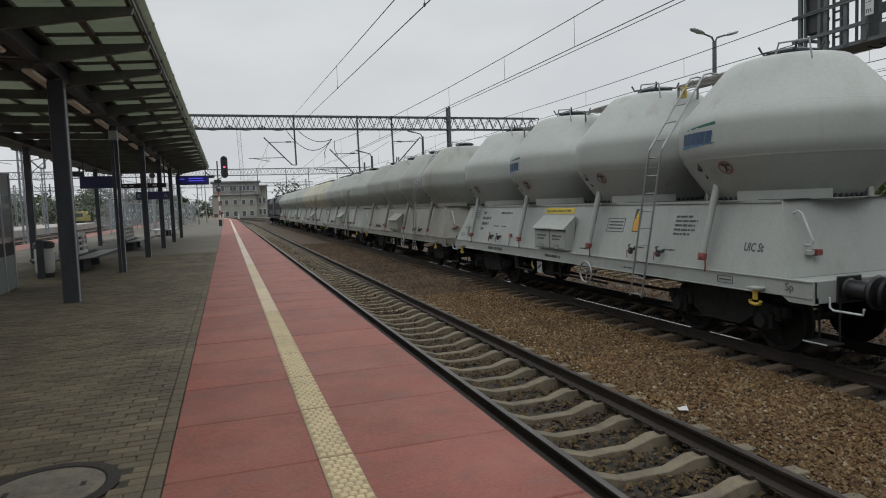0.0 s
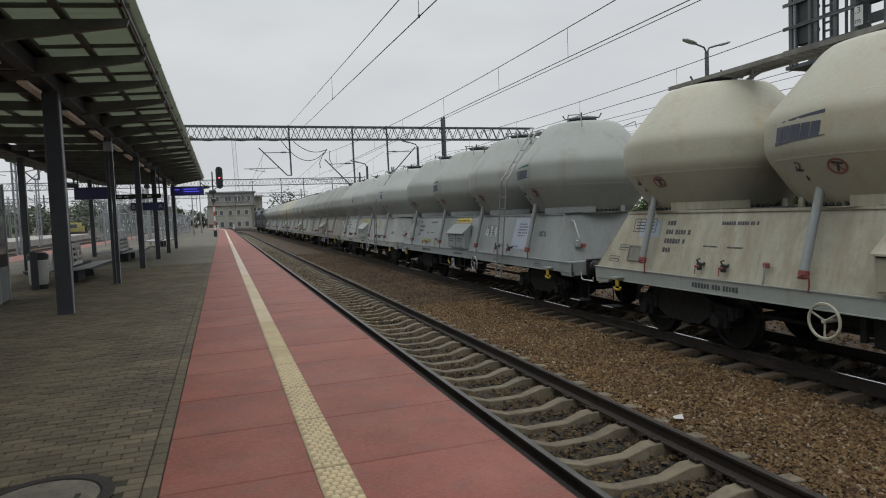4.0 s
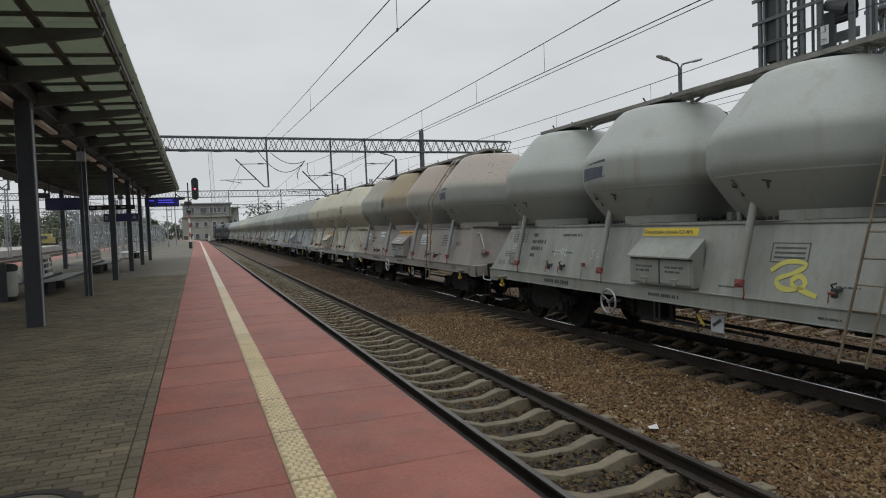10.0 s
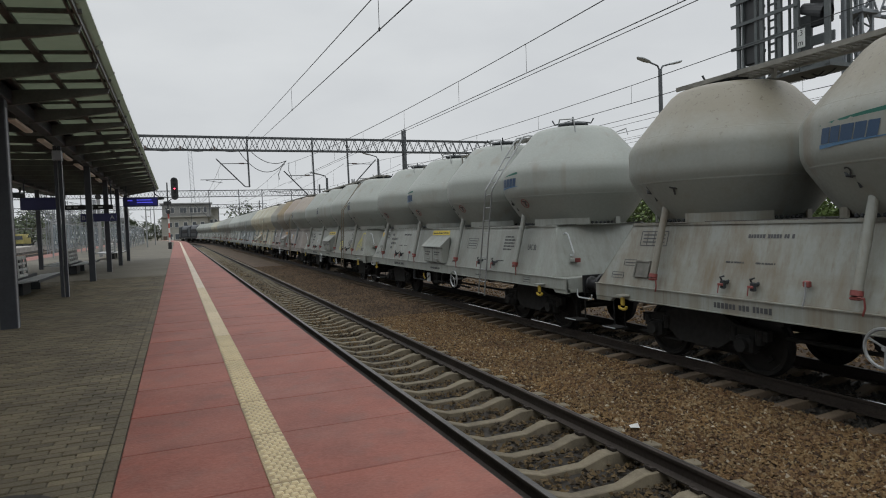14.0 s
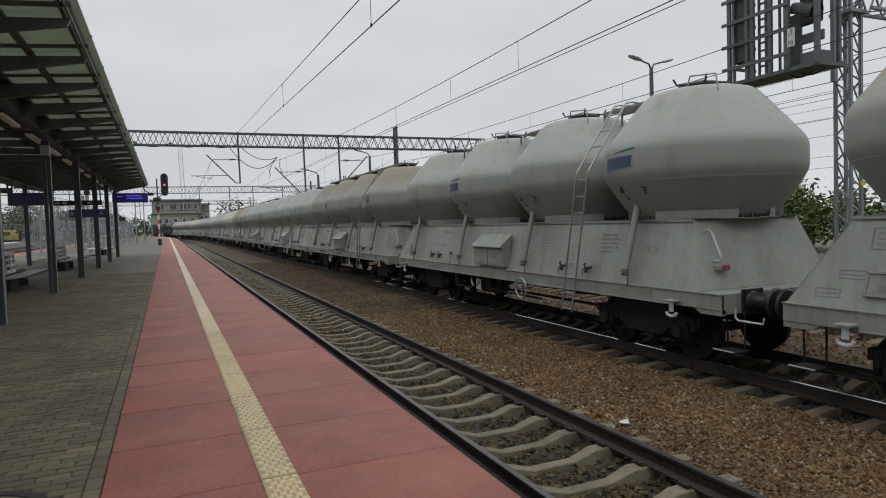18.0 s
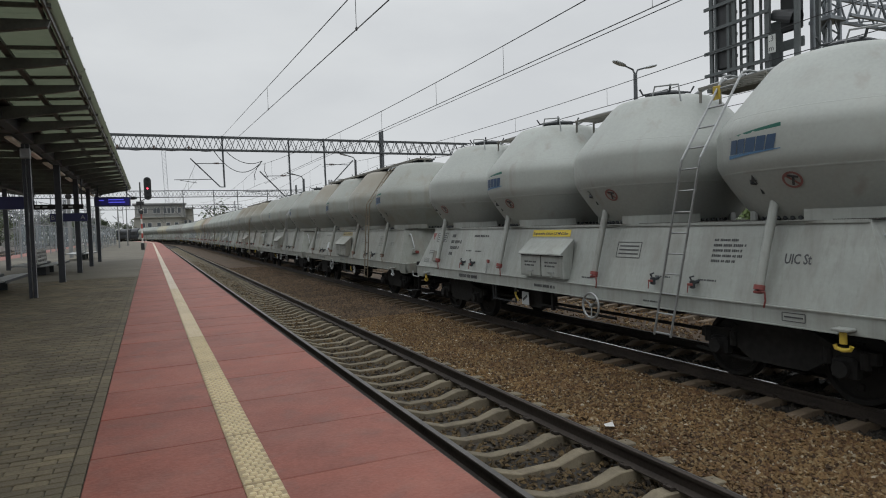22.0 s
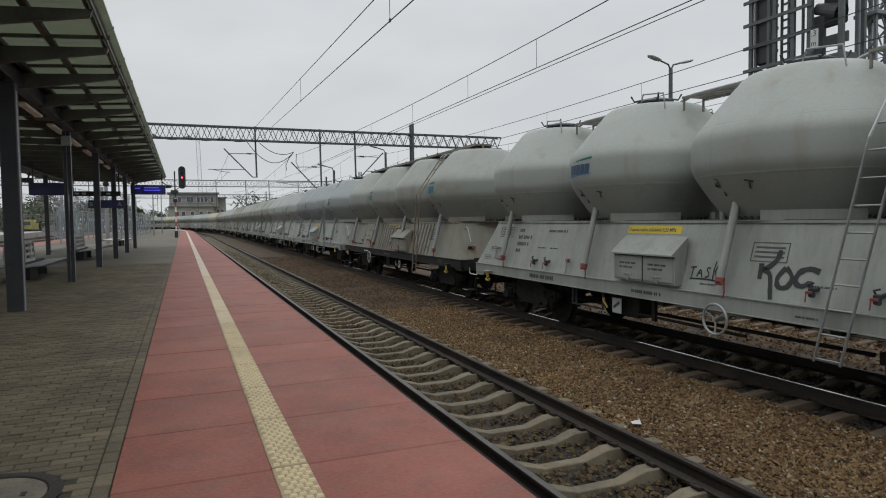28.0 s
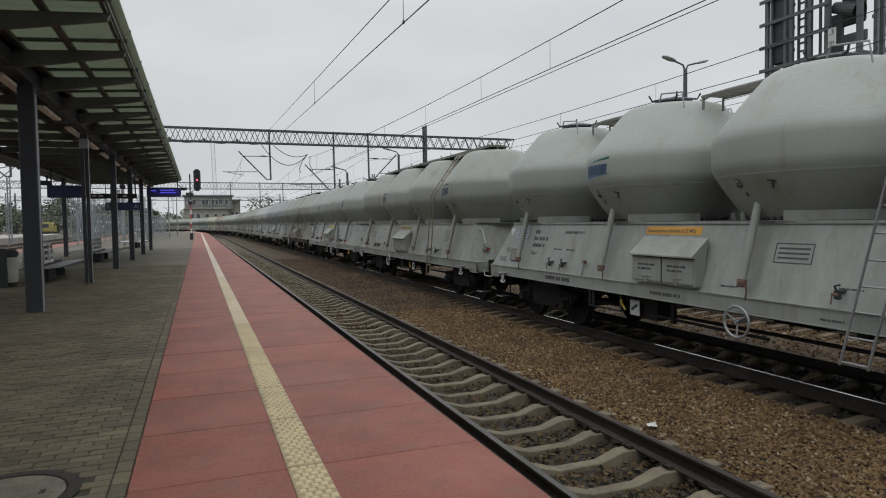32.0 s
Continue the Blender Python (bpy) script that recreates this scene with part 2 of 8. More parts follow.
class Shape:
    """Collects vertices and faces for one mesh."""

    def __init__(self):
        self.v, self.f, self.m = [], [], []
        self.slot = 0

    def add(self, verts, faces):
        k = len(self.v)
        self.v += [tuple(p) for p in verts]
        self.f += [tuple(i + k for i in q) for q in faces]
        self.m += [self.slot] * len(faces)
        return self

    def box(self, x, y, z, sx, sy, sz, c=0.0, m=None):
        """A box about its centre; c: chamfer of the upright and lying edges."""
        hx, hy, hz = sx / 2, sy / 2, sz / 2
        if c <= 0:
            vs = [(x + i * hx, y + j * hy, z + k * hz) for i in (-1, 1) for j in (-1, 1) for k in (-1, 1)]
            fs = [(0, 1, 3, 2), (4, 6, 7, 5), (0, 4, 5, 1), (2, 3, 7, 6), (0, 2, 6, 4), (1, 5, 7, 3)]
        else:
            c = min(c, hx * 0.9, hy * 0.9, hz * 0.9)
            vs, fs = [], []
            for k, ins in ((-1, c), (-1, 0), (1, 0), (1, c)):
                zz = z + k * (hz - (0 if ins else c))
                a, b = hx - ins, hy - ins
                ring = [(a - c, -b), (a, -b + c), (a, b - c), (a - c, b), (-a + c, b), (-a, b - c), (-a, -b + c), (-a + c, -b)]
                vs += [(x + p, y + q, zz) for p, q in ring]
            fs.append(tuple(range(7, -1, -1)))
            for r in range(3):
                for i in range(8):
                    j = (i + 1) % 8
                    fs.append((r * 8 + i, r * 8 + j, r * 8 + 8 + j, r * 8 + 8 + i))
            fs.append(tuple(range(24, 32)))
        if m is not None:
            vs = [m @ Vector(p) for p in vs]
        return self.add(vs, fs)

    def beam(self, p, q, w, h=None, up=(0, 0, 1)):
        """A bar of square or flat section from p to q."""
        p, q = Vector(p), Vector(q)
        d = q - p
        h = h or w
        u = Vector(up)
        s = d.cross(u)
        if s.length < 1e-6:
            s = d.cross(Vector((1, 0, 0)))
        s.normalize()
        t = s.cross(d).normalized()
        vs = [e + s * (i * w / 2) + t * (j * h / 2) for e in (p, q) for i, j in ((-1, -1), (1, -1), (1, 1), (-1, 1))]
        return self.add(vs, [(3, 2, 1, 0), (4, 5, 6, 7), (0, 1, 5, 4), (1, 2, 6, 5), (2, 3, 7, 6), (3, 0, 4, 7)])

    def tube(self, pts, r, n=8, close=False, caps=True):
        """A round bar along points; r: one radius or one for each point."""
        pts = [Vector(p) for p in pts]
        k = len(pts)
        rs = r if isinstance(r, (list, tuple)) else [r] * k
        vs, fs, prev = [], [], None
        for i, p in enumerate(pts):
            a = pts[(i - 1) % k] if close or i else p
            b = pts[(i + 1) % k] if close or i < k - 1 else p
            d = (b - a).normalized()
            s = prev - d * prev.dot(d) if prev else d.cross(Vector((0, 0, 1)) if abs(d.z) < 0.9 else Vector((1, 0, 0)))
            s.normalize()
            prev = s
            t = d.cross(s)
            vs += [p + (s * math.cos(2 * math.pi * j / n) + t * math.sin(2 * math.pi * j / n)) * rs[i] for j in range(n)]
        for i in range(k if close else k - 1):
            o, o2 = i * n, ((i + 1) % k) * n
            fs += [(o + j, o + (j + 1) % n, o2 + (j + 1) % n, o2 + j) for j in range(n)]
        if not close and caps:
            fs += [tuple(range(n - 1, -1, -1)), tuple((k - 1) * n + j for j in range(n))]
        return self.add(vs, fs)

    def lathe(self, prof, n=32, at=(0, 0, 0), axis="z", squash=1.0):
        """A turned shape: (radius, height) pairs about an axis."""
        vs, fs = [], []
        for r, h in prof:
            for j in range(n):
                a = 2 * math.pi * j / n
                c, s = r * math.cos(a), r * math.sin(a) * squash
                p = {"z": (c, s, h), "y": (c, h, -s), "x": (h, c, s)}[axis]
                vs.append((at[0] + p[0], at[1] + p[1], at[2] + p[2]))
        for i in range(len(prof) - 1):
            fs += [(i * n + j, i * n + (j + 1) % n, i * n + n + (j + 1) % n, i * n + n + j) for j in range(n)]
        if prof[0][0] > 0:
            fs.append(tuple(range(n - 1, -1, -1)))
        if prof[-1][0] > 0:
            fs.append(tuple((len(prof) - 1) * n + j for j in range(n)))
        return self.add(vs, fs)

    def prism(self, ring, p, q):
        """A closed outline of points extruded from offset p to offset q."""
        k = len(ring)
        p, q = Vector(p), Vector(q)
        vs = [Vector(a) + p for a in ring] + [Vector(a) + q for a in ring]
        fs = [tuple(range(k - 1, -1, -1)), tuple(range(k, 2 * k))]
        fs += [(i, (i + 1) % k, k + (i + 1) % k, k + i) for i in range(k)]
        return self.add(vs, fs)

    def mesh(self, name, *mats, smooth=None):
        me = bpy.data.meshes.new(name)
        me.from_pydata([tuple(p) for p in self.v], [], self.f)
        for m in mats:
            me.materials.append(m)
        if any(self.m):
            me.polygons.foreach_set("material_index", self.m)
        if smooth:
            me.polygons.foreach_set("use_smooth", [True] * len(self.f))
            me.set_sharp_from_angle(angle=radians(smooth))
        me.validate()
        me.update()
        return me


def thing(name, label, category, group="", kind="", at=None):
    ob = new(name)
    ob.empty_display_size = 0.2
    if at is not None:
        ob.matrix_basis = at
    return tagged(ob, label, category, group, kind)


def part(name, shape, material, parent, label="", smooth=None, at=None, kind=""):
    """One mesh object under a thing or a part; shape: a Shape, or a mesh that several parts share."""
    me = shape if isinstance(shape, bpy.types.Mesh) else shape.mesh(name, material, smooth=smooth)
    ob = new(name, me)
    ob.parent = parent
    if at is not None:
        ob.matrix_basis = at
    if material and me.materials and me.materials[0] != material:
        ob.material_slots[0].link = "OBJECT"
        ob.material_slots[0].material = material
    if label:
        ob["label"] = label
    if kind:
        ob["kind"] = kind
    return ob


def single(name, shape, material, label, category, group="", kind="", smooth=None, at=None):
    ob = part(name, shape, material, None, smooth=smooth, at=at)
    return tagged(ob, label, category, group, kind)


def lettering(name, text, size, material, parent, at, label="", bold=0.0):
    cu = bpy.data.curves.new(name, "FONT")
    cu.body, cu.size, cu.offset, cu.extrude = text, size, bold, 0.001
    cu.resolution_u = 2
    tmp = bpy.data.objects.new(name, cu)
    me = bpy.data.meshes.new_from_object(tmp)
    bpy.data.objects.remove(tmp)
    bpy.data.curves.remove(cu)
    me.materials.clear()
    me.materials.append(material)
    ob = new(name, me)
    ob.parent = parent
    ob.matrix_basis = at
    if label:
        ob["label"] = label
    return ob


# ---- the plan: metres, platform top at z 0, rails lie along y and turn left beyond the bend ----
RT = -0.76            # rail top
X1, X2, X3 = 3.58, 8.45, 13.25
BEND_Y, BEND_R = 118.0, 470.0


def along(x, u):
    """Place and heading at u metres along a line x metres right of the origin."""
    if u <= BEND_Y:
        return Vector((x, u, 0)), 0.0
    a = (u - BEND_Y) / BEND_R
    r = BEND_R + x - X2
    return Vector((X2 - BEND_R + r * math.cos(a), BEND_Y + r * math.sin(a), 0)), a


def ribbon(s, ring, x, us, dz=0.0):
    """Sweeps a closed outline (dx, z) along the line at x."""
    k, vs, fs = len(ring), [], []
    for u in us:
        p, a = along(x, u)
        for dx, z in ring:
            vs.append((p.x + dx * math.cos(a), p.y + dx * math.sin(a), z + dz))
    for i in range(len(us) - 1):
        fs += [(i * k + j, i * k + (j + 1) % k, i * k + k + (j + 1) % k, i * k + k + j) for j in range(k)]
    fs += [tuple(range(k - 1, -1, -1)), tuple((len(us) - 1) * k + j for j in range(k))]
    return s.add(vs, fs)


US = [-14.0, 0.0] + list(np.arange(10.0, 118.0, 18.0)) + list(np.arange(118.0, 330.0, 8.0))
US = [float(u) for u in US]

# ---- ground ----
g = Shape()
g.add([(-1500, -300, -1.35), (1500, -300, -1.35), (1500, 2500, -1.35), (-1500, 2500, -1.35)], [(0, 1, 2, 3)])
single("ground", g, EARTH, "flat brown railway land reaching to the horizon", "ground", kind="structure")


def bed(name, x0, x1, z, material, label):
    s = Shape()
    ribbon(s, [(0, z), (0, -1.34), (x1 - x0, -1.34), (x1 - x0, z)][::-1], x0, US)
    return single(name, s, material, label, "ballast", kind="structure")


bed("ballast_near", 1.86, 5.0, -1.065, BED_D, "dark ballast bed between concrete sleepers, shade in the cribs toned in")
s = Shape()
ribbon(s, [(0, -1.026), (0, -1.30), (2.96, -1.30), (2.96, -1.026)][::-1], 1.95, [64.0] + [u for u in US if u > 64])
single("ballast_near_filled", s, BED_D, "dark ballast filled up between the sleepers", "ballast", kind="structure")
bed("ballast_middle", 5.0, 7.12, -0.99, BED, "brown crushed stone ballast between two tracks")
bed("ballast_goods", 7.12, 9.75, -1.032, BED_O, "black ballast under the goods line, toned for the train's shade")
bed("ballast_far", 9.75, 21.0, -1.03, BED, "brown ballast bed beyond the goods line")

# ---- tracks ----
RAIL_RING = [(-0.075, -0.172), (0.075, -0.172), (0.075, -0.158), (0.012, -0.135), (0.010, -0.045), (0.034, -0.036), (0.036, -0.006),
             (0.030, -0.001), (0.013, 0.0), (-0.020, 0.0), (-0.031, -0.001), (-0.036, -0.006), (-0.034, -0.036), (-0.010, -0.045), (-0.012, -0.135), (-0.075, -0.158)]


def sleeper_shape():
    """Prestressed concrete sleeper with raised rail seats and a lower waist."""
    s = Shape()
    prof = [(-1.30, 0.0), (-1.27, 0.03), (-0.98, 0.05), (-0.52, 0.05), (-0.25, -0.03), (0.25, -0.03), (0.52, 0.05), (0.98, 0.05), (1.27, 0.03), (1.30, 0.0)]
    vs = []
    for x, z in prof:
        w = 0.085 if abs(x) > 0.4 else 0.07
        vs += [(x, -w - 0.03, z - 0.20), (x, -w, z - 0.008), (x, -w + 0.012, z), (x, w - 0.012, z), (x, w, z - 0.008), (x, w + 0.03, z - 0.20)]
    fs = []
    for i in range(len(prof) - 1):
        fs += [(i * 6 + j, i * 6 + j + 1, i * 6 + 7 + j, i * 6 + 6 + j) for j in range(5)]
    fs += [tuple(range(5, -1, -1)), tuple(len(vs) - 6 + j for j in range(6))]
    fs = [tuple(reversed(q)) for q in fs]
    return s.add(vs, fs)


SLEEPER = sleeper_shape().mesh("sleeper", CONCRETE)
clip = Shape()
for side in (-0.75, 0.75):
    for d in (-0.105, 0.105):
        clip.box(side + d, 0, 0.062, 0.06, 0.11, 0.03, 0.008)
        clip.tube([(side + d * 0.75, -0.05, 0.075), (side + d * 1.3, -0.05, 0.085), (side + d * 1.3, 0.05, 0.085), (side + d * 0.75, 0.05, 0.075)], 0.009, 5)
CLIP = clip.mesh("rail_clip", RAIL)


def track(name, x, u0, u1, singles, material, label, clips=0, head=RAILTOP):
    root = thing(name, label, "railway track", kind="structure")
    s = Shape()
    for dx in (-0.753, 0.753):
        s.slot = 0
        ribbon(s, RAIL_RING, x + dx, US, RT)
    me = s.mesh("rail", RAIL, head)
    k = len(RAIL_RING)
    me.polygons.foreach_set("material_index", [1 if (i % k) in ((7, 8, 9) if head is RAILTOP_D else (8,)) and len(p.vertices) == 4 else 0 for i, p in enumerate(me.polygons)])
    r = new("rails", me)
    r.parent = root
    r["label"] = "worn steel rails with bright heads"
    rest = Shape()
    base = sleeper_shape()
    u, i = u0, 0
    rng = random.Random(int(x * 10))
    while u < u1:
        p, a = along(x, u)
        at = pose(p.x, p.y, RT - 0.222 + rng.uniform(-0.006, 0.006), 0, 0, math.degrees(a) + rng.uniform(-0.5, 0.5))
        if i < singles:
            part("sleeper", SLEEPER, material, root, at=at)
            if i < clips:
                part("rail_clip", CLIP, RAIL, root, at=at)
        else:
            rest.add([at @ Vector(v) for v in base.v], base.f)
        u += 0.6
        i += 1
    if rest.v:
        part("far_sleepers", rest, material, root, kind="stuff")
    return root


track("track_near", X1, -11.25, 120.0, 132, CONCRETE, "near track with pale concrete sleepers beside the platform", clips=48, head=RAILTOP_D)
track("track_goods", X2, -10.3, 110.0, 90, RUSTY, "goods track with brown dusty sleepers under the train", clips=40)
track("track_beyond", X3, -8.0, 100.0, 60, RUSTY, "third track seen beneath the wagons")

# ---- the goods train ----
WAGON_L = 14.265
HALF = 6.65
TANK_Y = (4.905, 1.635, -1.635, -4.905)

RUBBER = mat("black_rubber", (0.015, 0.015, 0.016), 0.6, var=0.2)
BUFFER = mat("buffer_black", (0.022, 0.022, 0.023), 0.42, 0.3, var=0.3, fine=12)
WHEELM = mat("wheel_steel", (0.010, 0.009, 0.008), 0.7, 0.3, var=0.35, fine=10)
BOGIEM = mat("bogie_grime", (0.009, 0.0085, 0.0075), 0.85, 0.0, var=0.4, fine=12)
RUSTL = mat("ladder_rust", (0.20, 0.165, 0.115), 0.7, var=0.3, fine=12)
WALKM = mat("walkway_rust", (0.21, 0.205, 0.18), 0.75, 0.2, var=0.3, fine=10)
REDM = mat("valve_red", (0.205, 0.048, 0.042), 0.5, var=0.2)
HOOKY = mat("hook_yellow", (0.45, 0.32, 0.04), 0.5, var=0.15)
LABELY = mat("label_yellow", (0.52, 0.39, 0.03), 0.5, var=0.08)
LABELO = mat("label_orange", (0.52, 0.26, 0.03), 0.5, var=0.08)
INK = mat("dark_lettering", (0.055, 0.057, 0.060), 0.6, var=0.1)
BLUE = mat("logo_blue", (0.022, 0.054, 0.108), 0.5, var=0.1)
GREEN = mat("logo_green", (0.014, 0.115, 0.085), 0.5, var=0.1)
LBLUE = mat("logo_light_blue", (0.055, 0.135, 0.235), 0.5, var=0.1)
FADED = mat("logo_faded", (0.062, 0.074, 0.098), 0.6, var=0.2)
TURQ = mat("logo_turquoise", (0.03, 0.17, 0.20), 0.6, var=0.2)
LABELF = mat("label_faded", (0.30, 0.24, 0.10), 0.6, var=0.25, fine=12)
TEAL = mat("teal_patch", (0.01, 0.28, 0.26), 0.6, var=0.15)
PATCH = mat("repaint_patch", (0.30, 0.34, 0.40), 0.5, var=0.08)
SPRAYW = mat("white_spray", (0.45, 0.47, 0.48), 0.6, var=0.1)
SPRAYY = mat("yellow_spray", (0.43, 0.40, 0.09), 0.6, var=0.1)
SPRAYB = mat("black_spray", (0.014, 0.015, 0.016), 0.6, var=0.1)
INK_WORN = mat("worn_lettering", (0.20, 0.205, 0.195), 0.7, var=0.2)
VALVE_RUST = mat("valve_rust", (0.135, 0.082, 0.06), 0.7, var=0.25)
WARNT = mat("warning_red", (0.24, 0.10, 0.09), 0.5, var=0.1)


def tank_profile():
    pts = [(0.0, 4.40), (0.45, 4.39), (0.72, 4.37), (0.84, 4.335), (0.93, 4.265), (1.12, 4.045), (1.34, 3.78), (1.52, 3.565), (1.58, 3.475), (1.61, 3.40),
           (1.618, 3.33), (1.618, 3.07), (1.61, 3.0), (1.585, 2.93), (1.54, 2.845), (1.42, 2.66), (1.28, 2.46), (1.12, 2.26), (1.05, 2.2)]
    return pts[::-1]


TANK = Shape().lathe(tank_profile(), 56).mesh("tank", DARK, smooth=30)
SEAM = Shape()
for r, z in ((1.512, 3.575),):
    SEAM.lathe([(r + 0.001, z - 0.007), (r + 0.0035, z - 0.003), (r + 0.0015, z + 0.002), (r - 0.003, z + 0.005)], 56)
SEAM.lathe([(1.538, 2.842), (1.5465, 2.852), (1.5555, 2.868), (1.5565, 2.878)], 56)
SEAM = SEAM.mesh("weld_seam", DARK, smooth=40)
HATCH = Shape().lathe([(0.30, 4.49), (0.30, 4.56), (0.34, 4.57), (0.34, 4.60), (0.26, 4.64), (0.0, 4.66)], 20)
CLAMP = Shape().tube([(0.1, 0, 4.66), (0.42, 0, 4.60), (0.48, 0, 4.70)], 0.018, 5).mesh("hatch_clamp", DARK)
HATCH = HATCH.mesh("hatch", DARK, smooth=40)


def seat_arc(name, a0, a1, n, r=1.205, z0=2.228, z1=2.385, thick=0.03):
    """A curved upright plate round the tank's foot; degrees from the platform side towards the rear."""
    vs, fs = [], []
    for i in range(n + 1):
        a = radians(a0 + (a1 - a0) * i / n)
        for q in (r, r - thick):
            for z in (z0, z1):
                vs.append((-q * math.cos(a), -q * math.sin(a), z))
    for i in range(n):
        k = i * 4
        for u, v in ((0, 1), (1, 3), (3, 2), (2, 0)):
            fs.append((k + u, k + 4 + u, k + 4 + v, k + v))
    fs += [(0, 1, 3, 2), (n * 4, n * 4 + 2, n * 4 + 3, n * 4 + 1)]
    return Shape().add(vs, fs)


SADDLE = seat_arc("saddle", 9, 70, 10).mesh("saddle", DARK, smooth=40)
BLOCK_R = seat_arc("saddle_block", 100, 107, 2).mesh("saddle_block", DARK)
BLOCK_F = seat_arc("saddle_block", -44, -31, 2).mesh("saddle_block", DARK)
FLANGE = seat_arc("foot_flange", -46, 130, 26, 1.19, 2.222, 2.236, 0.12).mesh("foot_flange", DARK)


def bolt_row(a0, a1, n):
    s = Shape()
    for i in range(n):
        a = radians(a0 + (a1 - a0) * (i + 0.5) / n)
        x, y = -1.13 * math.cos(a), -1.13 * math.sin(a)
        s.tube([(x, y, 2.23), (x, y, 2.33 + 0.015 * (i % 2))], 0.016, 6)
        s.box(x, y, 2.265, 0.055, 0.055, 0.05, 0.012)
    return s


BOLTS_R = bolt_row(71, 100, 6).mesh("bolt_strip", DARK)
BOLTS_F = bolt_row(-30, 8, 7).mesh("bolt_strip", DARK)
DECK = Shape().box(0, 0, 2.232, 2.2, 2 * HALF - 1.5, 0.012).mesh("deck", BLACK)


def body_shape():
    """The skirt: a long box with leaning sides and sloping ends."""
    s = Shape()
    hb, ht = HALF - 0.02, HALF - 0.68
    rb, rt = 6.22, 5.84
    wb, wt = 1.43, 1.12
    z0, z1 = 1.18, 2.22
    vs = [(-wb, -rb, z0), (wb, -rb, z0), (wb, hb, z0), (-wb, hb, z0), (-wt, -rt, z1), (wt, -rt, z1), (wt, ht, z1), (-wt, ht, z1)]
    s.add(vs, [(3, 2, 1, 0), (4, 5, 6, 7), (0, 1, 5, 4), (1, 2, 6, 5), (2, 3, 7, 6), (3, 0, 4, 7)])
    for sx in (-1, 1):
        s.beam((sx * 1.125, -rt, z1 - 0.01), (sx * 1.125, ht, z1 - 0.01), 0.06, 0.04)
        for yb, yt in ((-rb, -rt), (hb, ht)):
            s.beam((sx * wb, yb, z0), (sx * wt, yt, z1), 0.008, 0.008)
    s.box(0, -(rb + HALF) / 2, 1.172, 2.84, HALF - rb - 0.02, 0.012)
    return s


BODY = body_shape().mesh("skirt", DARK)
SILL = Shape()
for sx in (-1, 1):
    SILL.box(sx * 1.44, 0, 1.065, 0.07, 2 * HALF, 0.23, 0.008)
    SILL.box(sx * 1.47, 0, 1.178, 0.05, 2 * HALF, 0.014)
    SILL.box(sx * 1.45, 0, 0.957, 0.10, 2 * HALF - 1.9, 0.014)
    for e in (-1, 1):
        SILL.prism([(sx * 1.42, e * (HALF - 0.5), 0.96), (sx * 1.42, e * HALF, 0.96), (sx * 1.42, e * HALF, 0.88), (sx * 1.42, e * (HALF - 0.38), 0.88)],
                   (-0.04, 0, 0), (0.04, 0, 0))
for e in (-1, 1):
    SILL.box(0, e * (HALF - 0.05), 1.04, 2.9, 0.10, 0.30, 0.01)
SILL = SILL.mesh("sill", DARK)
UNDER = Shape()
UNDER.box(0, 0, 1.0, 0.5, 12.6, 0.3)
UNDER.box(0, 0, 1.10, 2.8, 12.8, 0.06)
for y in (-3.0, 0, 3.0):
    UNDER.box(0, y, 0.98, 2.6, 0.14, 0.26)
UNDER = UNDER.mesh("underframe", BLACK)
GEAR = Shape()
GEAR.tube([(-0.5, 1.4, 0.72), (-0.5, 2.2, 0.72)], 0.17, 10)
GEAR.tube([(0.6, -1.2, 0.7), (0.6, -0.2, 0.7)], 0.2, 10)
GEAR.box(-1.0, 0.9, 0.74, 0.4, 0.5, 0.42, 0.02)
GEAR.tube([(-1.18, 1.25, 0.62), (-1.18, -1.6, 0.6)], 0.025, 6)
GEAR.tube([(-0.9, -3.2, 0.62), (-0.9, 3.2, 0.62)], 0.03, 6)
GEAR.box(-1.2, 0.25, 0.76, 0.06, 0.08, 0.42)
GEAR.box(-1.2, 1.25, 0.78, 0.06, 0.08, 0.40)
GEAR = GEAR.mesh("brake_gear", BOGIEM)
PLATE = Shape().box(-1.31, 0, 0.72, 0.02, 0.25, 0.27, 0.005).mesh("load_changer", SPRAYW)
PLATE_M = Shape().beam((-1.322, 0.08, 0.68), (-1.322, -0.08, 0.78), 0.05, 0.004, up=(1, 0, 0)).mesh("plate_mark", INK)
PLATE_H = Shape().tube([(-1.33, 0.36, 0.80), (-1.35, 0.32, 0.76), (-1.35, 0.22, 0.66)], 0.022, 8)
PLATE_H.box(-1.33, 0.36, 0.80, 0.04, 0.06, 0.06, 0.012)
PLATE_H = PLATE_H.mesh("change_handle", HOOKY, smooth=40)
STRUT = Shape()
for dy in (0.44, 1.30, 1.42):
    STRUT.box(-1.28, dy, 0.78, 0.03, 0.05, 0.40, 0.006)
STRUT.beam((-1.28, 0.42, 0.60), (-1.28, 1.44, 0.60), 0.03)
STRUT = STRUT.mesh("gear_bracket", DARK)

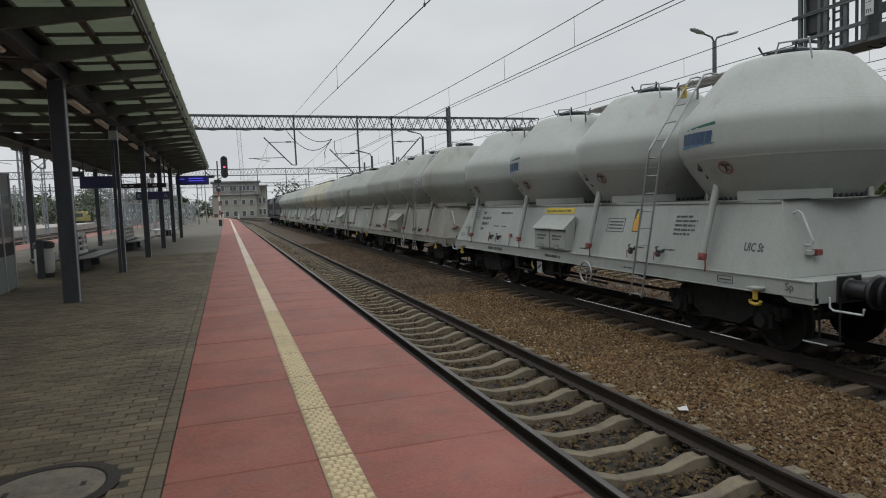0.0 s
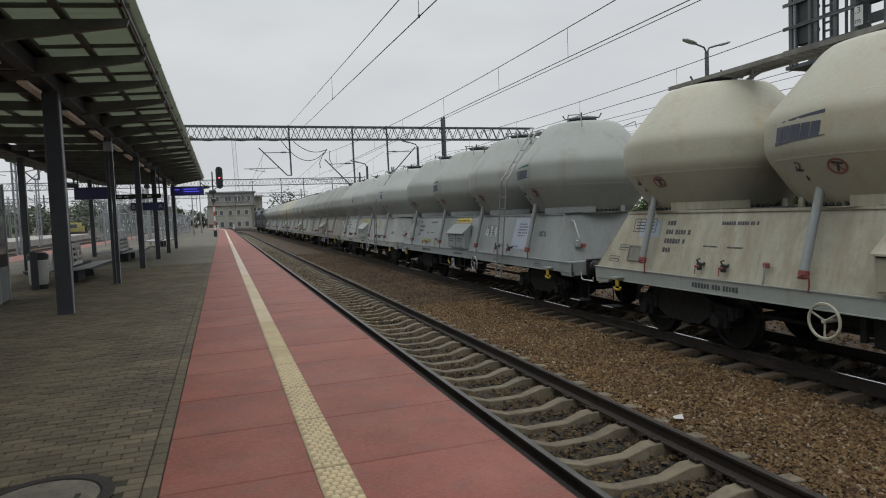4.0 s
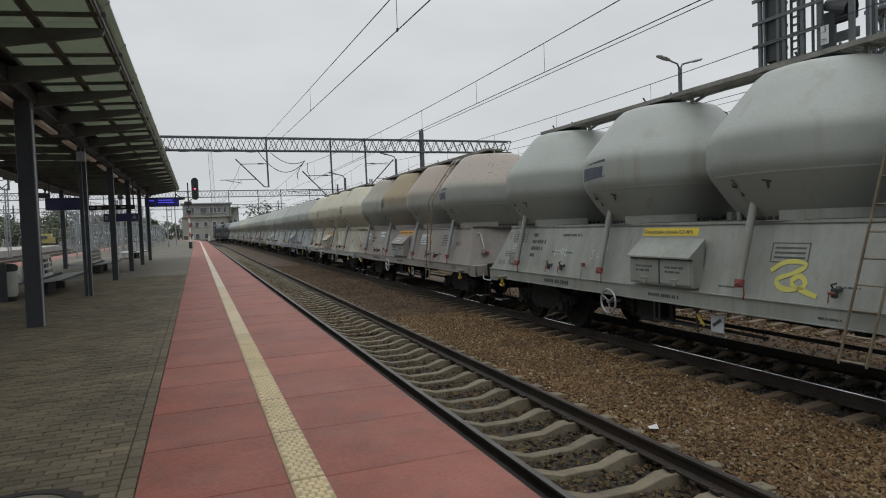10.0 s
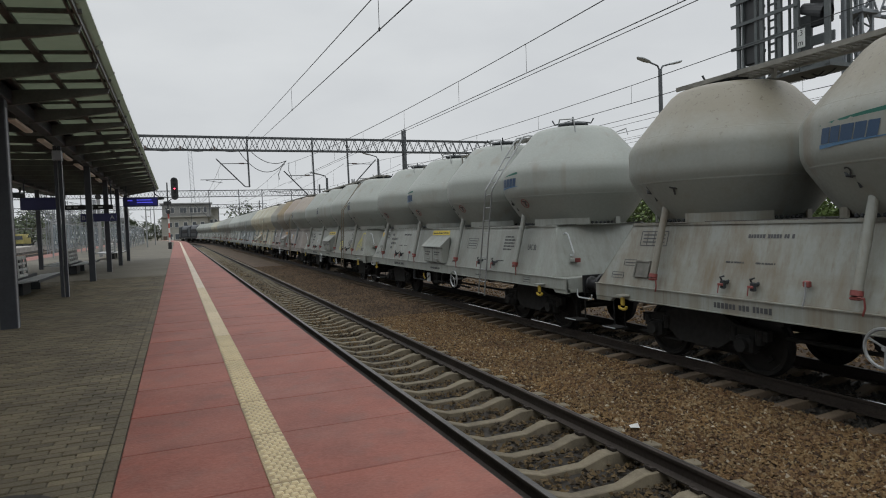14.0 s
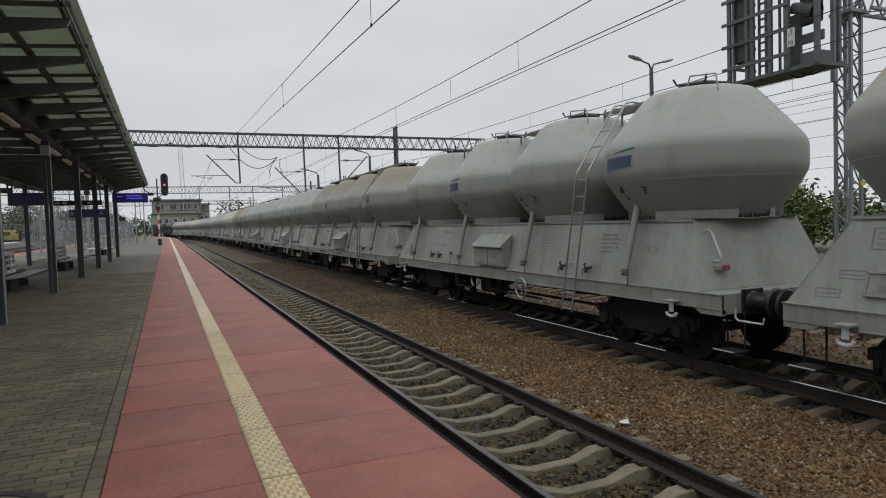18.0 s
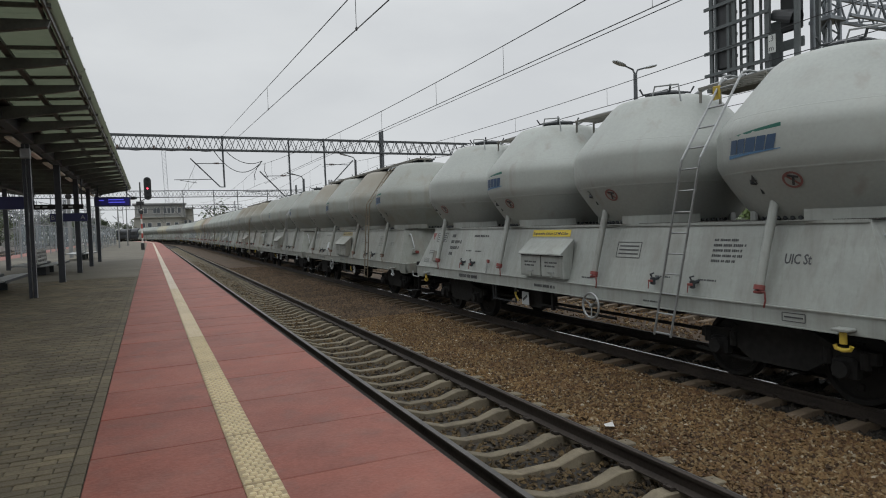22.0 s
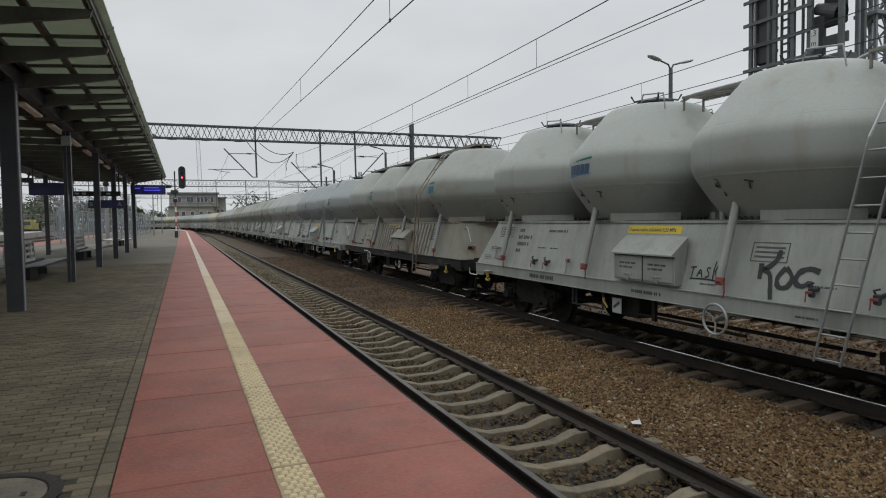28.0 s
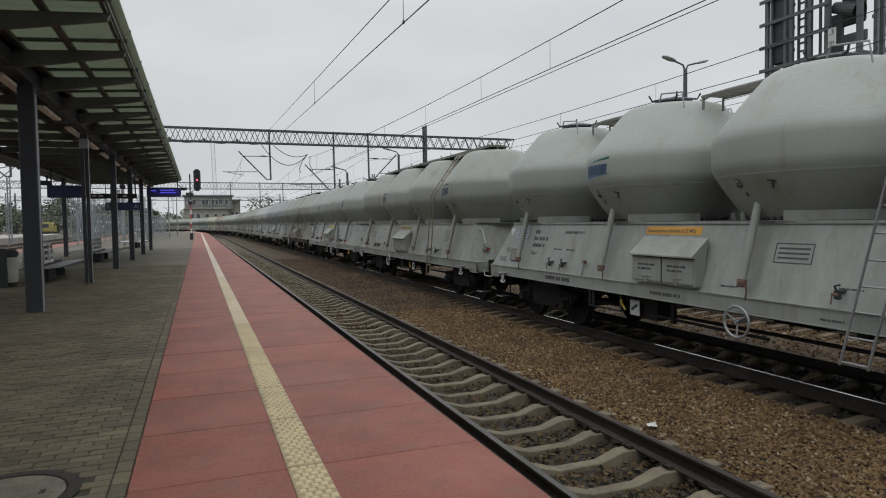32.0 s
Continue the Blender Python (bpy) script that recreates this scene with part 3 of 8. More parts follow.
PIPE = Shape()
PIPE.tube([(-0.98, -0.05, 2.66), (-1.13, -0.05, 2.65), (-1.20, -0.05, 2.60), (-1.235, -0.05, 2.48), (-1.50, -0.02, 1.42)], 0.057, 12)
PIPE.tube([(-1.165, -0.05, 2.635), (-1.20, -0.05, 2.585)], 0.112, 14)
for k in range(6):
    q = k * math.pi / 3
    PIPE.box(-1.18 + 0.03 * math.sin(q), -0.05 + 0.10 * math.cos(q), 2.60 + 0.085 * math.sin(q), 0.09, 0.03, 0.03)
PIPE = PIPE.mesh("discharge_pipe", GALV, smooth=50)
VALVE = Shape()
VALVE.tube([(-1.495, -0.02, 1.43), (-1.508, -0.02, 1.37)], 0.068, 12)
VALVE.box(-1.51, -0.02, 1.345, 0.09, 0.125, 0.04, 0.012)
VALVE.tube([(-1.55, -0.06, 1.36), (-1.56, -0.14, 1.36), (-1.56, -0.15, 1.25), (-1.54, -0.11, 1.16)], 0.012, 6)
VALVE = VALVE.mesh("outlet_valve", REDM, smooth=40)
CROOK = Shape().tube([(-1.36, 0.14, 2.80), (-1.42, 0.15, 2.78), (-1.44, 0.12, 2.72), (-1.38, 0.05, 2.70), (-1.34, 0.02, 2.58)], 0.022, 6).mesh("vent_pipe", DARK, smooth=50)
COCK = Shape()
COCK.tube([(-1.34, 0, 1.50), (-1.46, 0, 1.47)], 0.026, 8)
COCK.box(-1.46, 0, 1.46, 0.06, 0.075, 0.12, 0.012)
COCK.tube([(-1.46, 0.02, 1.52), (-1.49, 0.02, 1.56), (-1.49, -0.05, 1.58)], 0.012, 6)
COCK = COCK.mesh("air_cock", DARK, smooth=40)
COCKLEVER = Shape().beam((-1.50, 0.04, 1.47), (-1.51, 0.05, 1.34), 0.022, 0.014)
COCKLEVER.box(-1.50, 0.01, 1.46, 0.025, 0.09, 0.035, 0.006)
COCKLEVER = COCKLEVER.mesh("cock_lever", REDM)
LEVER = Shape().tube([(-1.44, 0, 1.58), (-1.46, 0.0, 1.40), (-1.48, 0.02, 1.26)], 0.014, 6)
LEVER = LEVER.mesh("lever", GALV)
GRIP = Shape().box(-1.42, 0, 1.55, 0.06, 0.09, 0.08, 0.012).mesh("lever_grip", REDM)

DOORBOX = Shape()
DOORBOX.prism([(-1.275, 0, 1.98), (-1.60, 0, 1.70), (-1.60, 0, 1.675), (-1.53, 0, 1.675), (-1.53, 0, 1.24), (-1.38, 0, 1.24)], (0, -0.74, 0), (0, 0.74, 0))
DOORBOX = DOORBOX.mesh("cabinet", DARK)
FLAP = Shape().box(-1.536, 0, 1.455, 0.014, 0.68, 0.38, 0.006)
FLAP.box(-1.55, 0, 1.27, 0.02, 0.06, 0.05)
FLAP = FLAP.mesh("cabinet_door", DARK)
LATCH = Shape().tube([(-1.548, 0.10, 1.335), (-1.565, 0.08, 1.345), (-1.565, -0.08, 1.355), (-1.548, -0.10, 1.345)], 0.009, 6).mesh("latch", GALV)

LADDER = Shape()
for dy in (-0.165, 0.165):
    LADDER.tube([(-0.60, dy - 0.46, 4.33), (-0.72, dy - 0.47, 4.28), (-1.59, dy - 0.55, 3.12), (-1.60, dy - 0.53, 3.02), (-1.57, dy + 0.08, 0.56)], 0.018, 6)
for k in range(13):
    z = 0.60 + 0.298 * k
    f = (z - 3.10) / 1.18
    x, dy = (-1.57, 0.08 - 0.248 * (z - 0.56)) if f < 0 else (-1.58 + 0.86 * f, -0.55 + 0.08 * f)
    LADDER.tube([(x, dy - 0.165, z), (x, dy + 0.165, z)], 0.013, 6)
LADDER = LADDER.mesh("ladder", GALV)
LOOP = Shape().tube([(-0.74, -0.47, 4.26), (-0.66, -0.47, 4.36), (-0.52, -0.46, 4.39), (-0.36, -0.46, 4.38)], 0.017, 6)
LOOP = LOOP.mesh("grab_loop", GALV, smooth=50)
TOPSIGN = Shape().box(-0.80, -0.30, 4.12, 0.02, 0.13, 0.20, 0.004).mesh("top_sign", HOOKY)

HANDWHEEL = Shape().tube([(-1.56, 0.215 * math.cos(a), 0.84 + 0.215 * math.sin(a)) for a in np.arange(0, 2 * math.pi, math.pi / 12)], 0.02, 6, close=True)
for k in range(3):
    a = k * 2 * math.pi / 3 + 0.5
    HANDWHEEL.tube([(-1.54, 0, 0.84), (-1.56, 0.21 * math.cos(a), 0.84 + 0.21 * math.sin(a))], 0.013, 5)
HANDWHEEL.tube([(-1.58, 0, 0.84), (-1.30, 0, 0.84)], 0.028, 8)
HANDWHEEL = HANDWHEEL.mesh("brake_wheel", GALV, smooth=50)

HOOK = Shape()
HOOK.box(-1.55, 0, 1.02, 0.16, 0.20, 0.035, 0.008)
TOWHOOK = Shape()
TOWHOOK.box(-1.57, 0, 0.92, 0.05, 0.10, 0.18, 0.012)
TOWHOOK.tube([(-1.57, -0.12, 0.82), (-1.57, -0.10, 0.77), (-1.57, 0.0, 0.75), (-1.57, 0.10, 0.77), (-1.57, 0.12, 0.82)], 0.03, 8)
TOWHOOK = TOWHOOK.mesh("tow_hook", HOOKY, smooth=40)
HOOKSTEP = HOOK.mesh("hook_bracket", DARK)

BUFFERS = Shape().lathe([(0.0, 0.0), (0.15, 0.0), (0.15, 0.03), (0.13, 0.05), (0.12, 0.30), (0.09, 0.32), (0.085, 0.50), (0.20, 0.53), (0.225, 0.56), (0.20, 0.585), (0.0, 0.60)], 24,
                         axis="y")
BUFFERS.box(0, 0.01, 0, 0.42, 0.03, 0.36, 0.01)
BUFFERS = BUFFERS.mesh("buffer", BUFFER, smooth=35)
COUPLER = Shape()
COUPLER.tube([(0, 0, 0), (0, 0.25, -0.02), (0, 0.32, 0.06), (0, 0.42, 0.08), (0, 0.46, -0.02)], 0.045, 8)
COUPLER.tube([(0.05, 0.2, -0.02), (0.06, 0.48, -0.30), (0.02, 0.60, -0.34)], 0.03, 6)
COUPLER.tube([(0.35, 0.02, 0.05), (0.35, 0.25, -0.22), (0.30, 0.50, -0.32), (0.28, 0.62, -0.25)], 0.028, 6)
COUPLER = COUPLER.mesh("coupling", RUBBER, smooth=50)
RAILGRIP = Shape().tube([(-0.22, 0, 0), (-0.22, 0.0, -0.16), (-0.16, 0.0, -0.20), (0.34, 0, -0.20), (0.36, 0, -0.10)], 0.018, 6).mesh("shunter_grip", GALV)
STEP = Shape()
STEP.box(0, 0, 0.35, 0.30, 0.36, 0.03, 0.005)
STEP.beam((0.1, -0.15, 0.35), (0.1, -0.15, 0.95), 0.02)
STEP.beam((0.1, 0.15, 0.35), (0.1, 0.15, 0.95), 0.02)
STEP_EDGE = Shape().beam((-0.155, -0.18, 0.365), (-0.155, 0.18, 0.365), 0.014).mesh("step_edge", SPRAYW)
STEP = STEP.mesh("end_step", GALV)
HANDRAIL = Shape().tube([(-1.00, -5.92, 2.04), (-1.00, -6.00, 2.07), (-0.97, -6.03, 2.03), (-0.95, -6.19, 1.66), (-0.95, -6.16, 1.60), (-0.95, -6.06, 1.60)], 0.016, 6).mesh("end_grip", SPRAYW)
LAMPBOX = Shape().box(-0.86, -6.18, 1.50, 0.10, 0.10, 0.085, 0.008).mesh("tail_bracket", REDM)

LAMPIRON = Shape().box(-0.97, -6.16, 1.50, 0.09, 0.08, 0.07, 0.008).mesh("lamp_iron", GALV)

WHEELSET = Shape()
for sx in (-1, 1):
    WHEELSET.lathe([(0.0, sx * 0.85), (0.10, sx * 0.85), (0.13, sx * 0.80), (0.13, sx * 0.79), (0.38, sx * 0.77), (0.40, sx * 0.81), (0.455, sx * 0.81), (0.46, sx * 0.72), (0.488, sx * 0.70),
                    (0.488, sx * 0.68), (0.40, sx * 0.68), (0.38, sx * 0.72), (0.12, sx * 0.70), (0.09, sx * 0.5)], 28, axis="x")
    for k in range(4):
        a = k * math.pi / 2
        WHEELSET.box(sx * 0.80, 0.25 * math.cos(a), 0.25 * math.sin(a), 0.02, 0.09, 0.09, 0.01)
WHEELSET.tube([(-1.0, 0, 0), (1.0, 0, 0)], 0.08, 12)
WHEELSET = WHEELSET.mesh("wheelset", WHEELM, smooth=35)
BOGIE = Shape()
for sx in (-1, 1):
    x = sx * 1.02
    ring = [(x, -1.25, 0.56), (x, -1.25, 0.70), (x, -0.72, 0.74), (x, -0.42, 0.88), (x, 0.42, 0.88), (x, 0.72, 0.74), (x, 1.25, 0.70), (x, 1.25, 0.56), (x, 0.70, 0.54), (x, 0.40, 0.34), (x, -0.40, 0.34), (x, -0.70, 0.54)]
    BOGIE.prism(ring, (-0.05, 0, 0), (0.05, 0, 0))
    for y in (-0.9, 0.9):
        BOGIE.box(sx * 1.06, y, 0.48, 0.16, 0.30, 0.26, 0.03)
        BOGIE.lathe([(0.10, 0.0), (0.11, 0.05), (0.0, 0.07)], 12, at=(sx * 1.14 - (0.07 if sx < 0 else 0), y, 0.48), axis="x")
        for d in (-0.22, 0.22):
            BOGIE.tube([(sx * 1.06, y + d, 0.50), (sx * 1.06, y + d, 0.70)], 0.06, 10)
    BOGIE.tube([(sx * 0.98, -0.25, 0.48), (sx * 0.98, -0.25, 0.72)], 0.08, 10)
    BOGIE.tube([(sx * 0.98, 0.25, 0.48), (sx * 0.98, 0.25, 0.72)], 0.08, 10)
BOGIE.box(0, 0, 0.72, 2.0, 0.5, 0.22, 0.02)
BOGIE.tube([(-0.95, 1.45, 0.35), (-0.95, 0.45, 0.30)], 0.03, 6)
BOGIE = BOGIE.mesh("bogie_frame", BOGIEM, smooth=30)

WALK_LONG = Shape()
for dx in np.arange(-0.38, 0.0, 0.06):
    WALK_LONG.box(dx, 0.1, 4.555, 0.022, 11.1, 0.022)
for dx in (-0.43, 0.03):
    WALK_LONG.box(dx, 0.1, 4.535, 0.025, 11.1, 0.07)
for y in np.arange(-5.4, 5.6, 0.12):
    WALK_LONG.box(-0.20, y, 4.548, 0.44, 0.028, 0.03)
for y in np.arange(-5.6, 5.7, 1.6):
    WALK_LONG.beam((-0.20, y * 0.98, 4.36), (-0.20, y * 0.98, 4.54), 0.05)
    WALK_LONG.beam((-0.42, y * 0.98, 4.525), (0.02, y * 0.98, 4.525), 0.04)
WALK_LONG = WALK_LONG.mesh("roof_walkway", GALV)
WALK_SHORT = Shape()
for e in (-0.52, -0.04):
    WALK_SHORT.beam((e, -0.62, 4.50), (e, 0.62, 4.50), 0.025, 0.04)
for k in range(11):
    WALK_SHORT.box(-0.28, -0.55 + 0.11 * k, 4.505, 0.47, 0.03, 0.025)
for e in (-0.6, 0.6):
    WALK_SHORT.beam((-0.5, e, 4.28), (-0.5, e, 4.50), 0.03)
    WALK_SHORT.beam((-0.06, e, 4.28), (-0.06, e, 4.50), 0.03)
WALK_SHORT = WALK_SHORT.mesh("roof_walkway", GALV)
ROOFRAIL = Shape()
ROOFRAIL.tube([(-0.60, -0.95, 4.28), (-0.60, -0.9, 4.56), (-0.62, -0.40, 4.62), (-0.62, -0.34, 4.46)], 0.014, 6)
ROOFRAIL = ROOFRAIL.mesh("roof_handrail", GALV)
AIRPIPE = Shape()
AIRPIPE.tube([(0.0, 0.95, 4.47), (0.05, 0.7, 4.56), (0.1, 0.3, 4.58), (0.1, -0.3, 4.58), (0.05, -0.7, 4.56), (0.0, -0.95, 4.47)], 0.03, 8)
AIRPIPE = AIRPIPE.mesh("air_pipe", GALV, smooth=50)


def on_skirt(y, z, up=0.004):
    """A pose on the leaning side wall that faces the platform: text runs towards the rear end."""
    k = (z - 1.18) / 1.04
    lean = math.degrees(math.atan2(0.31, 1.04))
    return pose(-1.43 + 0.31 * k - up, y, z) @ pose(0, 0, 0, 90 - 0, 0, -90) @ pose(0, 0, 0, -lean, 0, 0)


def on_sill(y, z):
    return pose(-1.479, y, z, 90, 0, -90)


def bars(rows, w, h, gap, seed=1):
    """Lines of unreadable writing as bars, in the plane; rows: relative lengths."""
    s = Shape()
    rng = random.Random(seed)
    for i, ln in enumerate(rows):
        x, end = 0.0, w * ln
        left = rng.randint(2, 6)
        while x < end - h * 0.3:
            b = h * rng.uniform(0.34, 0.52)
            s.box(x + b / 2, -i * gap, 0, b, h * rng.uniform(0.62, 0.78), 0.003)
            left -= 1
            x += b + h * (0.16 if left else 0.55)
            left = left or rng.randint(2, 6)
    return s


def frame_bars(w, h, lines=0, t=0.012):
    s = Shape()
    for y in (0, h):
        s.box(w / 2, y, 0, w, t, 0.003)
    for x in (0, w):
        s.box(x, h / 2, 0, t, h, 0.003)
    for k in range(lines):
        s.box(w / 2, h * (k + 1) / (lines + 1), 0, w * 0.82, h / (lines + 1) * 0.35, 0.003)
    return s


BARS_SILL = bars((1.0,), 0.95, 0.11, 0.1, 5).mesh("wagon_number", INK)
BARS_SIGN = bars((1.0,), 0.72, 0.075, 0.1, 6).mesh("fine_print", INK)
BARS_SMALL = bars((1.0,), 0.30, 0.035, 0.1, 7).mesh("fine_print", INK)
BARS_DOOR = bars((0.95, 0.8), 0.45, 0.045, 0.07, 9).mesh("door_print", INK)
OWNER_ROWS = [bars((ln,), 0.55, 0.05, 0.1, 8 + i).mesh("owner_text", INK) for i, ln in enumerate((0.75, 1.0, 0.9, 0.95, 0.8))]
NUMBER_ROWS = [bars((ln,), 0.62, 0.115, 0.1, 3 + i).mesh("wagon_number", INK) for i, ln in enumerate((0.34, 1.0, 0.85, 0.36))]
TABLE = frame_bars(0.62, 0.24, 3, 0.014)
for q in (0.155, 0.31, 0.465):
    TABLE.box(q, 0.12, 0, 0.012, 0.24, 0.003)
TABLE = TABLE.mesh("load_table", INK)
FRAMED = frame_bars(0.56, 0.26, 3, 0.012).mesh("framed_notice", INK)
SMALLBOX = frame_bars(0.30, 0.10, 1, 0.010).mesh("data_box", INK)
TRIANGLE = Shape()
TRIANGLE.prism([(0, 0.20, 0), (0.11, 0.0, 0), (0.22, 0.20, 0)][::-1], (0, 0, -0.001), (0, 0, 0.002))
TRIANGLE = TRIANGLE.mesh("warning_triangle", HOOKY)
CARD = Shape()
CARD.box(0, 0, 0.012, 0.32, 0.26, 0.02, 0.004)
for dx, dy, w, h in ((0, 0.13, 0.36, 0.03), (0, -0.13, 0.36, 0.03), (0.165, 0, 0.03, 0.28), (-0.165, 0, 0.03, 0.28)):
    CARD.box(dx, dy, 0.022, w, h, 0.03, 0.004)
CARD = CARD.mesh("waybill_holder", DARK)
RIB = Shape().beam((-1.44, 0, 1.22), (-1.16, 0, 2.16), 0.03, 0.026).mesh("rib", DARK)
LID = Shape().lathe([(0.0, -0.012), (0.065, -0.012), (0.075, 0.0), (0.075, 0.03)], 18, at=(-1.40, 0, 1.52), axis="x").mesh("round_lid", DARK)
REDBAR = Shape().box(-1.42, 0, 1.50, 0.05, 0.15, 0.035, 0.01).mesh("lever", REDM)
STICKER = Shape().box(0, 0, 0, 0.19, 0.44, 0.006, 0.002).mesh("warning_sign", INK)
STICKER_F = Shape().box(0, -0.08, 0.004, 0.15, 0.24, 0.004).mesh("sign_field", HOOKY)
STICKER_M = Shape().prism([(0.02, 0.20, 0), (-0.05, 0.05, 0), (-0.005, 0.06, 0), (-0.03, -0.06, 0), (0.06, 0.10, 0), (0.012, 0.09, 0), (0.06, 0.20, 0)], (0, 0, 0.004), (0, 0, 0.009)).mesh("sign_mark", HOOKY)
RECT = Shape().box(0, 0, 0, 1, 1, 0.004).mesh("patch", PATCH)


def on_tank(shape_pts, z0, mid, r=1.624):
    """Bends flat outlines (u, v) round the tank's middle band; mid: angle where u is 0."""
    return [((-r) * math.cos(mid + u / r), r * math.sin(mid + u / r), z0 + v) for u, v in shape_pts]


def logo(green_top=True):
    """Plain slanted blocks with a sweep above and below, in place of a name."""
    out = []
    for kind in (0, 1, 2):
        s = Shape()
        if kind == 0:
            for i in range(5):
                u = (0.36, 0.215, 0.065, -0.11, -0.255)[i]
                for du, dv, w, h in ((0, 0.0, (0.130, 0.132, 0.160, 0.130, 0.120)[i], 0.18),):
                    ring = [(u + du, dv), (u + du - w, dv), (u + du - w - 0.2 * h, dv + h), (u + du - 0.2 * h, dv + h)]
                    a, b = on_tank(ring, 3.10, 0.16), None
                    s.add(a, [(0, 1, 2, 3)[::-1]])
        else:
            z = 3.31 if kind == 1 else 3.045
            n = 8
            for j in range(n):
                u0, u1 = 0.38 - 0.84 * j / n, 0.38 - 0.84 * (j + 1) / n
                w = lambda q: 0.012 + 0.035 * (q if kind == 1 else 1 - q)
                t0 = lambda q: 0.05 * q
                ring = [(u0, t0(j / n)), (u1, t0((j + 1) / n)), (u1, t0((j + 1) / n) + w((j + 1) / n)), (u0, t0(j / n) + w(j / n))]
                s.add(on_tank(ring, z, 0.16, 1.616 if kind == 1 else 1.624), [(0, 1, 2, 3)[::-1]])
        out.append(s)
    return out


LOGO = [s.mesh(n, m) for s, n, m in zip(logo(), ("logo_mark", "logo_sweep", "logo_wave"), (BLUE, GREEN, LBLUE))]


def ring_sign():
    s = Shape()
    pts = [(0.15 * math.cos(a), 0.15 * math.sin(a)) for a in np.arange(0, 2 * math.pi, math.pi / 10)]
    inn = [(0.115 * math.cos(a), 0.115 * math.sin(a)) for a in np.arange(0, 2 * math.pi, math.pi / 10)]
    n = len(pts)
    s.add([(x, y, 0.0) for x, y in pts + inn], [(i, (i + 1) % n, n + (i + 1) % n, n + i) for i in range(n)])
    s.beam((-0.09, 0.09, 0.0), (0.09, -0.09, 0.0), 0.03, 0.003)
    return s


RINGSIGN = ring_sign().mesh("hammer_ban_ring", WARNT)
TMARK = Shape()
TMARK.box(0, 0.06, 0, 0.15, 0.035, 0.003)
TMARK.box(0.01, -0.02, 0, 0.035, 0.14, 0.003)
TMARK = TMARK.mesh("hammer_mark", INK)
DIGITS = {}


def on_cone(y, ang, z=2.72):
    """A pose on the lower cone of the tank centred at y, facing out and down."""
    r = 1.12 + (z - 2.26) / (2.86 - 2.26) * 0.44 + 0.012
    m = pose(-r * math.cos(ang), y + r * math.sin(ang), z)
    return m @ pose(0, 0, 0, 0, 0, -math.degrees(ang)) @ pose(0, 0, 0, 90, 0, -90) @ pose(0, 0, 0, 36, 0, 0)


